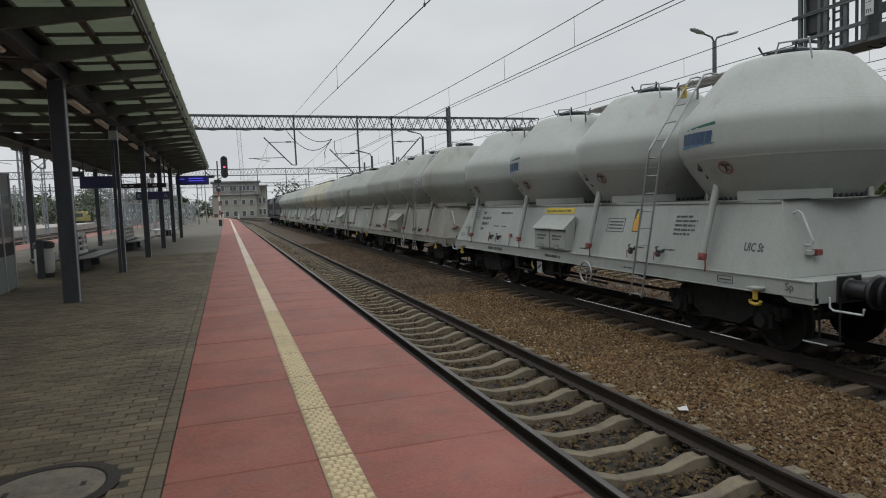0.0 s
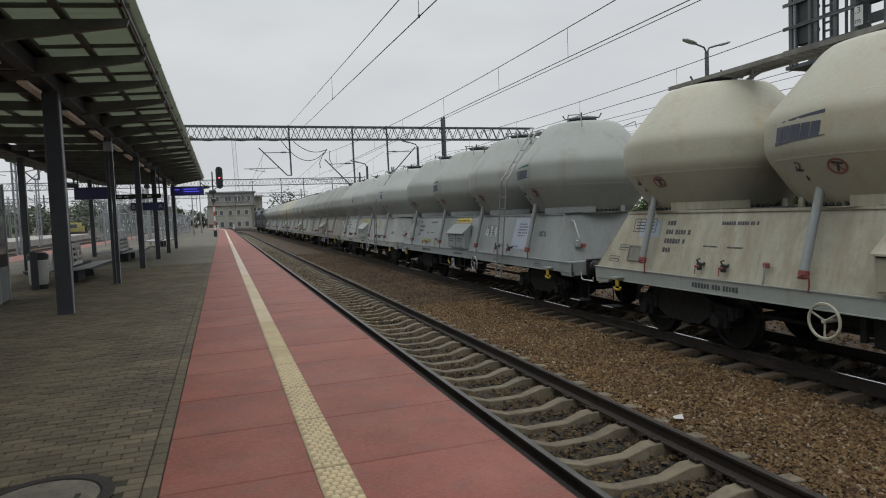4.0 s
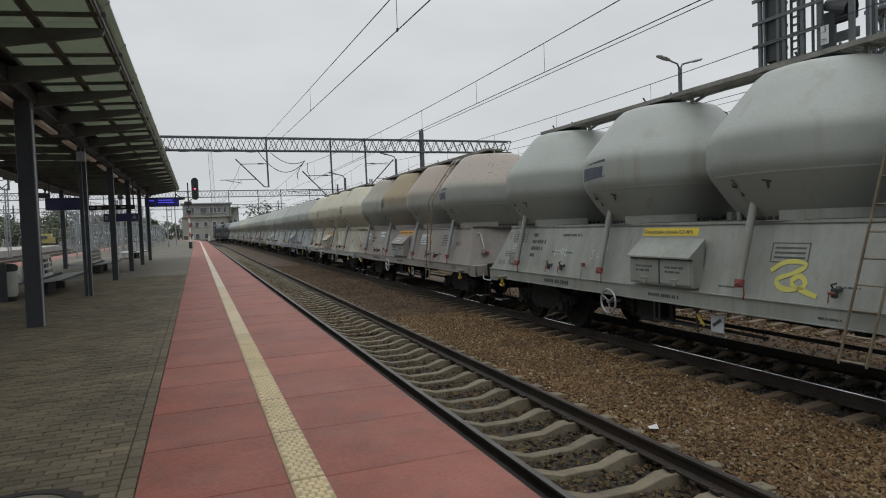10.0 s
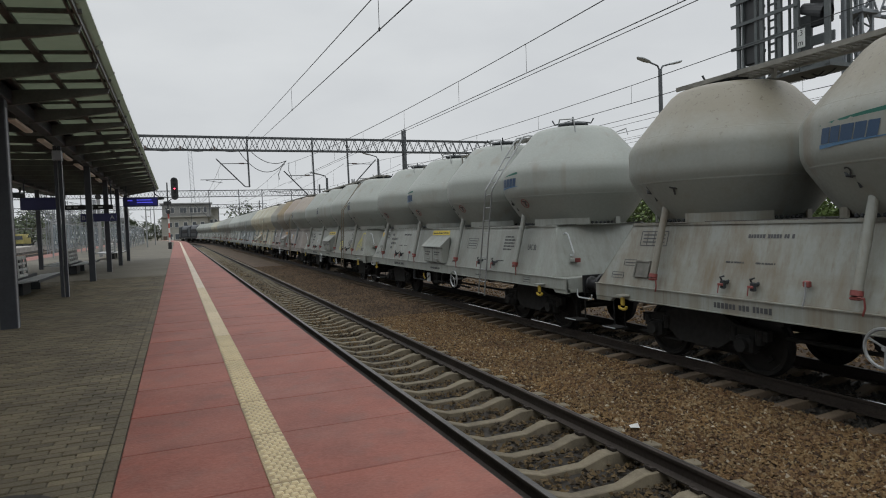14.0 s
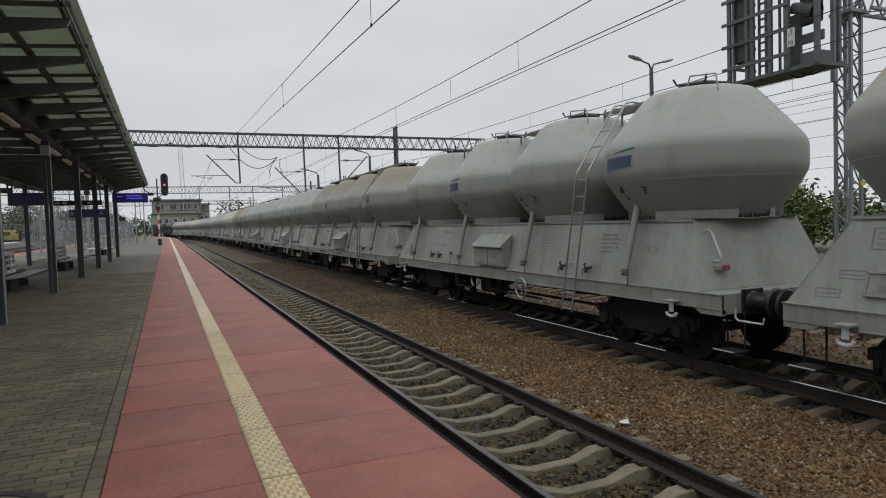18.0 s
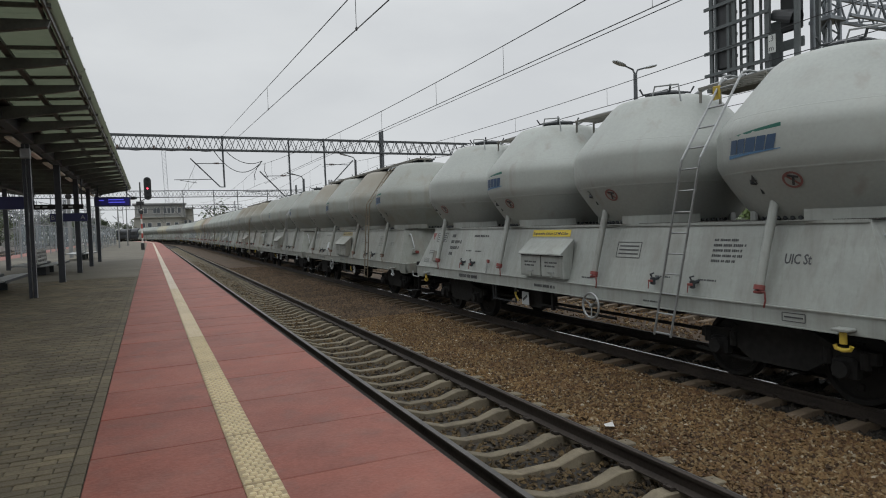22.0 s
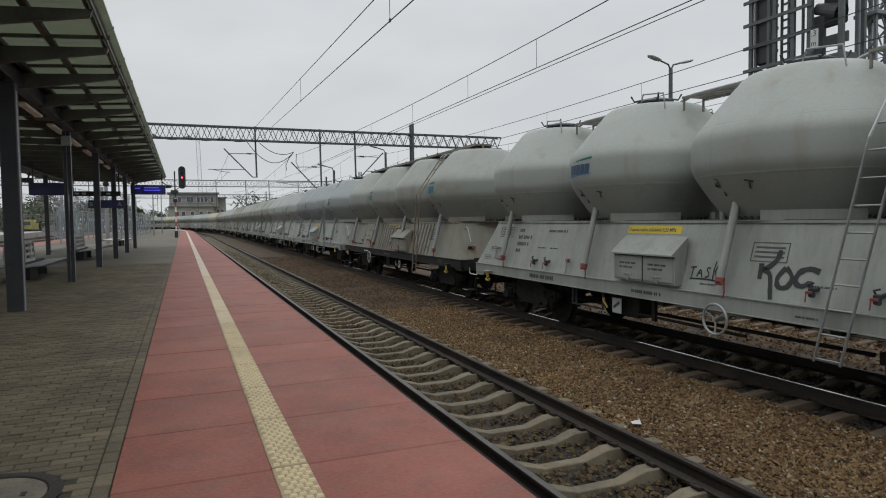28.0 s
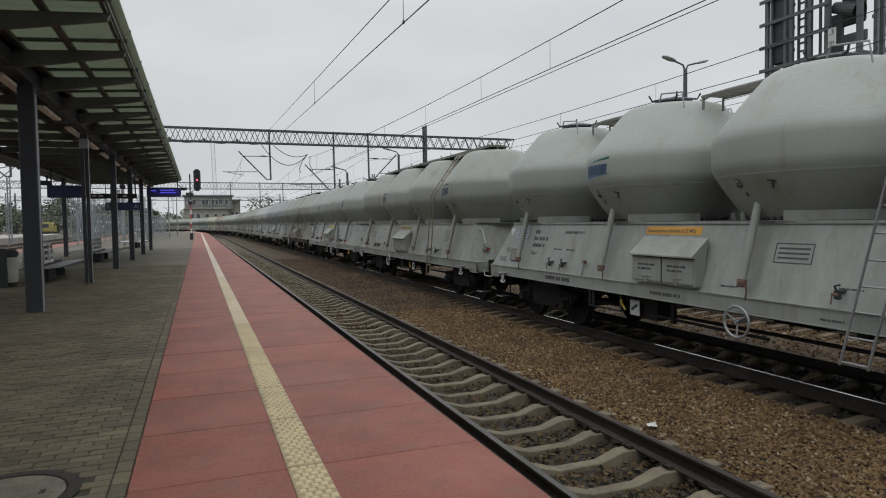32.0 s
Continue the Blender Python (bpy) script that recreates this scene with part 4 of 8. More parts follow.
# letters as hand-drawn strokes in a unit box
STROKES = {
    "K": (((0.1, -0.2), (0.05, 0.6), (0.15, 1.25)), ((0.5, 1.05), (0.12, 0.5), (0.62, -0.05))),
    "O": (((0.3, 0.75), (0.08, 0.5), (0.15, 0.1), (0.45, 0.02), (0.62, 0.35), (0.5, 0.7), (0.28, 0.76)),),
    "G": (((0.6, 0.72), (0.3, 0.8), (0.08, 0.45), (0.25, 0.05), (0.55, 0.1), (0.58, 0.4), (0.36, 0.38)),),
    "A": (((0.02, 0.0), (0.3, 0.8), (0.55, -0.05)), ((0.12, 0.3), (0.48, 0.3))),
    "T": (((0.0, 0.8), (0.6, 0.86)), ((0.3, 0.84), (0.26, 0.0))),
    "S": (((0.5, 0.72), (0.25, 0.82), (0.12, 0.6), (0.42, 0.4), (0.42, 0.1), (0.08, 0.06)),),
    "D": (((0.08, 0.0), (0.1, 0.8), (0.5, 0.6), (0.52, 0.2), (0.08, 0.0)),),
    "M": (((0.0, 0.0), (0.1, 0.8), (0.3, 0.3), (0.52, 0.82), (0.6, 0.0)),),
    "Z": (((0.05, 0.78), (0.52, 0.8), (0.02, 0.02), (0.58, 0.0)),),
    "P": (((0.1, -0.1), (0.12, 0.8), (0.5, 0.7), (0.46, 0.42), (0.12, 0.38)),),
    "a": (((0.5, 0.55), (0.2, 0.6), (0.08, 0.25), (0.35, 0.1), (0.5, 0.5), (0.52, 0.0)),),
    "Y": (((0.0, 0.0), (0.03, 0.3), (0.25, 0.45), (0.40, 0.60)), ((0.15, 0.05), (0.2, 0.3), (0.40, 0.60)), ((0.35, 0.1), (0.45, 0.35), (0.40, 0.6)),
          ((0.59, 0.07), (0.62, 0.35), (0.5, 0.5), (0.40, 0.60)), ((0.40, 0.6), (0.45, 0.75), (0.6, 0.8), (0.83, 0.77))),
    "g": (((0.5, 0.6), (0.15, 0.55), (0.12, 0.1), (0.45, 0.1), (0.5, 0.6), (0.48, -0.3), (0.2, -0.4)),),
    "x": (((0.05, 0.6), (0.5, 0.0)), ((0.5, 0.62), (0.02, -0.05))),
    "i": (((0.25, 0.6), (0.22, 0.0)), ((0.26, 0.9), (0.29, 0.98))),
    "c": (((0.5, 0.55), (0.25, 0.65), (0.08, 0.3), (0.25, 0.0), (0.52, 0.1)),),
    "w": (((0.0, 0.0), (0.15, 0.40), (0.27, 0.06), (0.46, 0.5), (0.6, 0.15), (0.82, 0.55), (1.0, 0.3)),),
    "_": (((0.0, 0.0), (0.5, 0.03), (1.0, 0.0)),),
    "q": (((0.0, 0.5), (0.3, 0.75), (0.9, 0.7), (0.5, 0.45), (0.1, 0.35), (0.3, 0.1), (0.9, 0.2), (0.7, 0.5), (0.4, 0.25), (1.1, 0.05)),),
    "d": (((0.0, 0.0), (0.12, 0.3), (0.05, 0.7)),),
    "k": (((0.02, 0.22), (0.03, 0.0)), ((0.27, 0.42), (0.25, 0.28), (0.14, 0.17), (0.05, 0.14)), ((0.05, 0.14), (0.18, 0.10), (0.22, -0.1), (0.26, -0.27))),
    "0": (((0.12, 0.29), (0.0, 0.15), (0.05, 0.0), (0.2, 0.02), (0.25, 0.18), (0.12, 0.29)),),
    "6": (((0.34, 0.22), (0.2, 0.27), (0.05, 0.2), (0.02, 0.05), (0.15, 0.0), (0.25, 0.1), (0.28, -0.1)),),
    "J": (((0.0, 0.5), (0.3, 0.7), (0.6, 0.6), (0.1, 0.2), (0.5, 0.0), (0.7, 0.15)), ((0.1, 0.0), (0.4, 0.3))),
    "1": (((0.1, 0.6), (0.35, 0.85), (0.32, 0.0)),),
    "4": (((0.45, 0.0), (0.42, 0.85), (0.05, 0.3), (0.6, 0.32)),),
    "~": (((0.0, 0.0), (0.3, 0.25), (0.55, -0.05), (0.8, 0.2), (1.1, 0.0)),),
    "o": (((0.3, 0.9), (-0.1, 0.6), (0.0, 0.0), (0.6, -0.2), (1.0, 0.3), (0.9, 0.9), (0.4, 1.0), (0.2, 0.5), (0.6, 0.2)), ((0.3, 0.0), (0.2, -0.5), (0.5, -0.4))),
}


def sprayed(text, size, material, parent, at, width):
    """Each letter of a tag as a part of its own, drawn with a round nozzle."""
    rng = random.Random(len(text) * 7 + int(size * 100))
    x = 0.0
    for ch in text:
        if ch not in STROKES:
            x += 0.25
            continue
        s = Shape()
        k, up = rng.uniform(0.9, 1.15), rng.uniform(-0.06, 0.1)
        for line in STROKES[ch]:
            pts = []
            for (ax, ay), (bx, by) in zip(line, line[1:]):
                pts += [(ax + (bx - ax) * f, ay + (by - ay) * f) for f in (0.0, 0.33, 0.66)]
            pts.append(line[-1])
            for _ in range(2):
                pts = [pts[0]] + [((p[0] + 2 * q[0] + r[0]) / 4, (p[1] + 2 * q[1] + r[1]) / 4) for p, q, r in zip(pts, pts[1:], pts[2:])] + [pts[-1]]
            pts = [Vector(((x + px) * size, (py * k + up) * size, 0)) for px, py in pts]
            ring = []
            for i, p in enumerate(pts):
                d = (pts[min(i + 1, len(pts) - 1)] - pts[max(i - 1, 0)]).normalized()
                nrm = Vector((-d.y, d.x, 0)) * width * rng.uniform(0.75, 1.15)
                ring.append((p + nrm, p - nrm))
            vs = [v for pr in ring for v in pr]
            s.add(vs, [(2 * i, 2 * i + 1, 2 * i + 3, 2 * i + 2) for i in range(len(pts) - 1)])
        part("graffiti_stroke", s, material, parent, "sprayed graffiti letter", at=at)
        x += 0.78 if ch != "~" else 1.2


WHEELS = []


def wagon(cfg):
    """One four-tank cement wagon. Its origin lies on the rail top, forward is +y."""
    tank, skirt, sill = cfg["tank"], cfg["skirt"], cfg.get("sill", cfg["skirt"])
    root = thing("cement_wagon", cfg["label"], "goods wagon", "wagons of the cement train")
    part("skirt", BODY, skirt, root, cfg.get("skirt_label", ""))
    part("sill", SILL, sill, root)
    # Dark plate added on the skirt top to cut light bounced onto tanks.
    part("deck", DECK, mat("dusty_deck", (0.055, 0.051, 0.046), 0.9, var=0.3), root)
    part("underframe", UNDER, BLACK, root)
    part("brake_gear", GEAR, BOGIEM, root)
    py = -0.83 if cfg.get("roof") == "long" else 1.10
    pt = part("load_changer", PLATE, SPRAYW, root, "white load change plate with a dark mark", at=pose(0, py, 0))
    part("plate_mark", PLATE_M, INK, pt)
    part("change_handle", PLATE_H, HOOKY, pt, "yellow change-over handle")
    part("gear_bracket", STRUT, DARK, root, at=pose(0, py, 0))
    tones = cfg.get("tanks", (tank,) * 4)
    for i, y in enumerate(TANK_Y):
        tk = part("tank", TANK, tones[i], root, at=pose(0, y, 0))
        part("weld_seam", SEAM, tones[i], tk)
        ht = part("hatch", HATCH, DARK, tk, at=pose(0, 0, -0.11))
        if cfg.get("near", True):
            for k in range(5):
                part("hatch_clamp", CLAMP, DARK, ht, at=pose(0, 0, 0, 0, 0, 72 * k + 20))
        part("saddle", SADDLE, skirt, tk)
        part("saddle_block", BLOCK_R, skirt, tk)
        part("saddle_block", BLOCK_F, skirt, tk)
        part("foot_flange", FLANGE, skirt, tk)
        part("bolt_strip", BOLTS_R, DARK, tk, kind="stuff")
        part("bolt_strip", BOLTS_F, DARK, tk, kind="stuff")
        pipe = part("discharge_pipe", PIPE, cfg.get("pipe", skirt), root, at=pose(0, y + 0.22, 0))
        part("outlet_valve", VALVE, cfg.get("valve", REDM), pipe)
        part("vent_pipe", CROOK, DARK, tk, at=pose(0, 0.22, 0))
        if cfg.get("near", True):
            d = str(i + 1)
            if d not in DIGITS:
                DIGITS[d] = lettering("tank_digit", d, 0.21, INK, None, Matrix(), bold=0.001)
                me = DIGITS[d].data
                bpy.data.objects.remove(DIGITS[d])
                DIGITS[d] = me
            part("tank_digit", DIGITS[d], INK, tk, at=on_cone(0, 0.23, 2.70))
            part("hammer_mark", TMARK, INK, tk, at=on_cone(0, -0.16) @ pose(0, 0, 0, 0, 0, -14) @ Matrix.Scale(0.85, 4))
            if cfg["n"] in (0, 1, 2, 5, 9):
                part("hammer_ban_ring", RINGSIGN, WARNT, tk, at=on_cone(0, -0.16) @ Matrix.Scale(0.8, 4))
            if i in (1, 3):
                for me, m in zip(LOGO, cfg.get("logo", (BLUE, GREEN, LBLUE))):
                    part(me.name.split(".")[0], me, m, tk)
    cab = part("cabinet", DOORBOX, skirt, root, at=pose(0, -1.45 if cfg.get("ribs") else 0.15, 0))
    for dy in (-0.355, 0.355):
        dr = part("cabinet_door", FLAP, cfg.get("flap", skirt), cab, at=pose(0, dy, 0))
        if cfg.get("near", True) and not cfg.get("ribs"):
            part("door_print", BARS_DOOR, cfg.get("ink", INK), dr, at=pose(-1.5445, 0.22, 1.53, 90, 0, -90), kind="stuff")
        part("latch", LATCH, GALV, dr)
    if cfg["n"] == 3:
        lid = pose(-1.452, 0.06, 1.832) @ pose(0, 0, 0, 0, 0, -90) @ pose(0, 0, 0, 40.7, 0, 0)
        part("lid_plate", RECT, SPRAYW, cab, "white plate on the cabinet lid", at=lid @ Matrix.Diagonal((0.56, 0.13, 1, 1)))
        lettering("plate_word", "STEROWANIE", 0.092, INK, cab, lid @ pose(-0.25, -0.032, 0.004), bold=0.001)
    part("door_gap", Shape().box(-1.531, 0, 1.455, 0.01, 0.035, 0.40), BLACK, cab)
    part("lid_gap", Shape().box(-1.532, 0, 1.662, 0.008, 1.44, 0.016), BLACK, cab)
    for y in () if cfg.get("ribs") else (-2.82, -3.60):
        ck_ = part("air_cock", COCK, DARK, root, at=pose(-0.02, y, -0.10))
        part("cock_lever", COCKLEVER, cfg.get("valve", REDM), ck_)
    for y in (2.5,) if cfg.get("ribs") else (3.75, 3.25, 2.5):
        lv = part("air_cock" if y > 3 else "lever", COCK if y > 3 else LEVER, cfg.get("cock", DARK if y > 3 else GALV), root, at=pose(0, y, -0.10))
        if y > 3:
            part("cock_lever", COCKLEVER, cfg.get("valve", REDM), lv, "red cock lever")
        else:
            part("lever_grip", GRIP, cfg.get("valve", REDM), lv, "red lever grip")
    part("ladder", LADDER, cfg.get("ladder", RUSTL if cfg.get("roof") == "long" else GALV), root, at=pose(0, -3.17, 0))
    for dy in (-0.165, 0.165):
        part("grab_loop", LOOP, GALV, root, at=pose(0, -3.17 + dy, 0))
    if cfg["n"] in (0, 9):
        part("top_sign", TOPSIGN, HOOKY, root, "yellow wire warning plate at the ladder top", at=pose(0, -3.17, 0))
    part("brake_wheel", HANDWHEEL, cfg.get("wheel", GALV), root, at=pose(0, cfg.get("wheel_y", 1.5 if cfg.get("roof") == "long" else -1.4), 0))
    if cfg.get("roof", "short") == "long":
        part("roof_walkway", WALK_LONG, cfg.get("walk", WALKM), root, at=pose(0, 0, -0.05))
    else:
        for y in (-3.27, 0, 3.27):
            part("roof_walkway", WALK_SHORT, WALKM, root, at=pose(0.24, y, -0.13))
        for y in TANK_Y:
            part("roof_handrail", ROOFRAIL, GALV, root, at=pose(0, y, -0.1))
            part("roof_handrail", ROOFRAIL, GALV, root, at=pose(0.6, y, -0.1) @ pose(0.6, 0, 0, 0, 0, 180))
    for y in (3.27, 0.0, -3.27):
        part("air_pipe", AIRPIPE, GALV, root, at=pose(0, y, -0.1))
    for e in (1, -1):
        turn = 0 if e > 0 else 180
        for sx in (-0.875, 0.875):
            part("buffer", BUFFERS, BUFFER, root, at=pose(sx, e * HALF, 1.05, 0, 0, turn))
        part("coupling", COUPLER, RUBBER, root, at=pose(0, e * HALF, 1.02, 0, 0, turn))
        if e < 0:
            part("shunter_grip", RAILGRIP, SPRAYW, root, at=pose(-1.22, -HALF - 0.20, 0.97, 0, 0, -90) @ Matrix.Scale(0.8, 4))
        st = part("end_step", STEP, BOGIEM, root, at=pose(-1.15, e * (HALF - 0.12), 0))
        part("step_edge", STEP_EDGE, SPRAYW, st)
        hk = part("hook_bracket", HOOKSTEP, sill, root, at=pose(0, e * (HALF - 0.85), 0))
        part("tow_hook", TOWHOOK, cfg.get("hook", HOOKY), hk, at=pose(-0.30, 0, 0.19) @ Matrix.Scale(0.8, 4))
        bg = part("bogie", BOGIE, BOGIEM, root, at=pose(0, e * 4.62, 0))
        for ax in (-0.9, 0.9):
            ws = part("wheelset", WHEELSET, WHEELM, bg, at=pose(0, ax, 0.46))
            if cfg.get("near", True):
                WHEELS.append(ws)
    part("end_grip", HANDRAIL, SPRAYW, root)
    part("tail_bracket", LAMPBOX, REDM, root)
    part("lamp_iron", LAMPIRON, sill, root)
    if not cfg.get("near", True):
        return root
    ink = cfg.get("ink", INK)
    if cfg.get("triangle"):
        part("warning_triangle", TRIANGLE, cfg["triangle"], root, at=on_skirt(6.05, 1.90))
    part("load_table", TABLE, ink, root, at=on_skirt(5.72, 1.86))
    part("data_box", SMALLBOX, ink, root, at=on_skirt(6.02, 1.52))
    part("data_box", SMALLBOX, ink, root, at=on_skirt(6.28, 1.30))
    part("waybill_holder", CARD, WALKM, root, at=on_skirt(5.52, 1.47))
    if cfg.get("number", True):
        for i, me in enumerate(NUMBER_ROWS[:3] if cfg["n"] == 14 else NUMBER_ROWS):
            part("wagon_number", me, ink, root, at=on_skirt(4.80, 2.02 - 0.15 * i), kind="stuff")
    part("wagon_number", BARS_SILL, SPRAYW if cfg.get("ribs") else ink, root, at=on_sill(3.3 if cfg.get("ribs") else 3.9, 1.06) @ Matrix.Scale(0.7 if cfg.get("ribs") else 1.0, 4), kind="stuff")
    if cfg.get("ribs"):
        for k in range(24):
            y = 2.62 - 0.285 * k
            if abs(y - 1.86) > 0.1 and not -2.25 < y < -0.62:
                part("rib", RIB, skirt, root, at=pose(0, y, 0))
        for y, d in ((3.94, -0.17), (2.87, 0.17), (-0.04, 0.2)):
            part("round_lid", LID, P_SILVER, root, at=pose(0, y, 0))
            part("lever", REDBAR, REDM, root, at=pose(0, y + d, 0))
        for y in (0.82, -0.50):
            part("bracket", REDBAR, WARNT, root, at=pose(-0.01, y, -0.10))
        for z in (1.32, 2.14):
            part("seam", Shape().box(0, 0, 0.006, 1.5, 0.02, 0.012), BOGIEM, root, at=on_skirt(4.6, z))
        part("name_plate", Shape().box(0, 0, 0.01, 0.95, 0.14, 0.02, 0.004), skirt, root, at=on_skirt(2.95, 1.96))
        part("side_panel", Shape().box(0, 0, 0.006, 1.75, 0.80, 0.012, 0.003), skirt, root, at=on_skirt(4.65, 1.72))
    part("fine_print", BARS_SIGN, ink, root, at=on_skirt(3.55, 2.02), kind="stuff")
    for y, z in ((3.85, 1.66), (3.35, 1.66), (-0.95, 1.30), (-2.75, 1.42), (-3.6, 1.42)):
        part("fine_print", BARS_SMALL, ink, root, at=on_skirt(y, z), kind="stuff")
    part("fine_print", BARS_SIGN, ink, root, at=on_sill(0.5, 1.06), kind="stuff")
    part("fine_print", BARS_SMALL, ink, root, at=on_sill(-2.6, 1.04), kind="stuff")
    part("data_box", SMALLBOX, ink, root, at=on_sill(-5.0, 1.02))
    for i, me in enumerate(OWNER_ROWS):
        part("owner_text", me, ink, root, at=on_skirt(-3.75, 1.98 - 0.072 * i), kind="stuff")
    if cfg["n"] in (0, 8, 3):
        lettering("sill_letters", "Sp", 0.15, ink, root, on_sill(-6.22, 1.03))
    if cfg.get("sticker"):
        st = part("warning_sign", STICKER, cfg["sticker"][0], root, "upright warning sign beside the ladder", at=on_skirt(-2.68, 1.90, 0.006))
        part("sign_field", STICKER_F, cfg["sticker"][1], st)
        part("sign_mark", STICKER_M, cfg["sticker"][2], st)
    part("framed_notice", FRAMED, ink, root, at=on_skirt(-1.75, 1.68))
    if cfg["n"] == 14:
        lettering("class_letters", "Uacs", 0.13, ink, root, on_skirt(4.80, 1.51))
    if cfg.get("uic", True):
        lettering("code_letters", "UIC St", 0.16, ink, root, on_skirt(cfg.get("uic_y", -4.88), cfg.get("uic_z", 1.70)) @ Matrix.Diagonal((0.82, 1.12, 1, 1)), bold=0.003)
    if cfg.get("press"):
        y0 = 0.62 if cfg.get("ribs") else 0.95
        wide = 1.70 if cfg["n"] == 3 else 1.30
        part("pressure_label", RECT, cfg["press"], root, at=on_skirt(y0 + 0.01 - wide / 2, 2.08, 0.036 if cfg.get("ribs") else 0.004) @ Matrix.Diagonal((wide, 0.15 if wide > 1.5 else 0.135, 1, 1)))
        words, size = ("Dopuszczalne", "ciśnienie", "0,25", "MPa/2,5bar"), 0.074
        if cfg["n"] == 3:
            size = 0.096
        elif cfg["n"] not in (5, 9, 10):
            words, size = words[:3] + ("MPa",), 0.086
        for w in words:
            ob = lettering("pressure_word", w, size, INK, root, on_skirt(y0 - 0.02, 2.052, 0.04 if cfg.get("ribs") else 0.008), bold=0.001)
            y0 -= max(v.co.x for v in ob.data.vertices) + size * 0.28
    for m, y, z, w, h in cfg.get("patches", ()):
        part("repaint_patch", RECT, m, root, at=on_skirt(y, z, 0.003) @ Matrix.Diagonal((w, h, 1, 1)))
    for text, m, y, z, size, bold, *tilt in cfg.get("tags", ()):
        sprayed(text, size, m, root, on_skirt(y, z, 0.008) @ pose(0, 0, 0, 0, 0, tilt[0] if tilt else 0), bold)
    return root


def paint(name, col, dirt=(0.185, 0.155, 0.12), amount=0.12, rough=0.5, var=0.09, spots=None):
    col = (col[0] * 0.64, col[1] * 0.66, col[2] * 0.655)
    return mat(name, col, rough, var=var, scale=0.8, fine=22, bump=0.05, streak=(dirt, amount, 3.0), spots=spots or (dirt, amount * 0.5, 1.3))


P_WHITE = paint("paint_white", (0.475, 0.49, 0.46), amount=0.16)
P_SILVER = paint("paint_pale_grey", (0.415, 0.432, 0.398), amount=0.26)
P_GREY = paint("paint_grey", (0.375, 0.385, 0.35), amount=0.38)
P_DIRTY = paint("paint_dirty_grey", (0.33, 0.315, 0.28), (0.17, 0.145, 0.11), 0.55)
P_CREAM = paint("paint_cream", (0.56, 0.525, 0.41), (0.33, 0.25, 0.14), 0.25)
P_BROWN = paint("paint_cement_brown", (0.30, 0.255, 0.205), (0.18, 0.13, 0.09), 0.4, 0.75)
P_DUSTY = paint("paint_dusty", (0.37, 0.345, 0.30), (0.22, 0.17, 0.12), 0.4, 0.7)
P_OCHRE = paint("paint_ochre_dust", (0.375, 0.315, 0.205), (0.19, 0.14, 0.08), 0.4, 0.75)
P_PINK = paint("paint_pink_dust", (0.40, 0.345, 0.295), (0.22, 0.16, 0.11), 0.4, 0.7)
P_MAUVE = paint("paint_faded_grey", (0.365, 0.33, 0.305), (0.20, 0.15, 0.12), 0.3, 0.6)
P_RUST = paint("paint_rust_stained", (0.335, 0.33, 0.285), (0.19, 0.14, 0.09), 0.40, 0.7)
P_BLUEGREY = paint("paint_blue_grey", (0.37, 0.395, 0.395), amount=0.22)
for pm, stain, am in ((P_WHITE, (0.20, 0.185, 0.15), 0.3), (P_SILVER, (0.19, 0.18, 0.145), 0.35), (P_GREY, (0.16, 0.145, 0.11), 0.5), (P_DIRTY, (0.13, 0.11, 0.08), 0.65), (P_CREAM, (0.21, 0.15, 0.08), 0.5),
                      (P_BROWN, (0.13, 0.09, 0.06), 0.6), (P_DUSTY, (0.16, 0.12, 0.085), 0.6), (P_MAUVE, (0.15, 0.115, 0.09), 0.6), (P_OCHRE, (0.15, 0.105, 0.05), 0.6), (P_PINK, (0.17, 0.12, 0.08), 0.6), (P_RUST, (0.15, 0.10, 0.055), 0.5), (P_BLUEGREY, (0.17, 0.165, 0.145), 0.3)):
    blotch(pm, stain, 1.6, 0.52, 0.74, am, True)
    blotch(pm, tuple(c * 0.55 for c in stain), 30.0, 0.64, 0.74, am * 0.7, True)



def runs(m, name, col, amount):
    """The same paint with rain runs; colour also darkened for shade on the lower works."""
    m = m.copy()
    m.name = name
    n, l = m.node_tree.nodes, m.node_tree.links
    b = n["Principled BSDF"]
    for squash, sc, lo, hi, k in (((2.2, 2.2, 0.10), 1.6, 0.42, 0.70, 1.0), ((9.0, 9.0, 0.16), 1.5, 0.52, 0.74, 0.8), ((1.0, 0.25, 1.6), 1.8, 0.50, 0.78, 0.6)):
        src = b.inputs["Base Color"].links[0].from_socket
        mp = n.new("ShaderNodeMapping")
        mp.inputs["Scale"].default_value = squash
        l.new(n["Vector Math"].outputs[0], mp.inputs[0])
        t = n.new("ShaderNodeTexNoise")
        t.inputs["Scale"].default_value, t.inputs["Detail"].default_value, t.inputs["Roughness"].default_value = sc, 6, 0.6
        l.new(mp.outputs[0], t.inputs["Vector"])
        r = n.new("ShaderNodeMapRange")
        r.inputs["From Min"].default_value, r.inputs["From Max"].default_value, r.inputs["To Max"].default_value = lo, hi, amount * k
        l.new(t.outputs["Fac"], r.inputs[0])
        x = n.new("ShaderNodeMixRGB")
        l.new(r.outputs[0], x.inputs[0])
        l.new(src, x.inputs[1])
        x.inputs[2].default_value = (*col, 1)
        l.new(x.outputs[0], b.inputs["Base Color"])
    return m


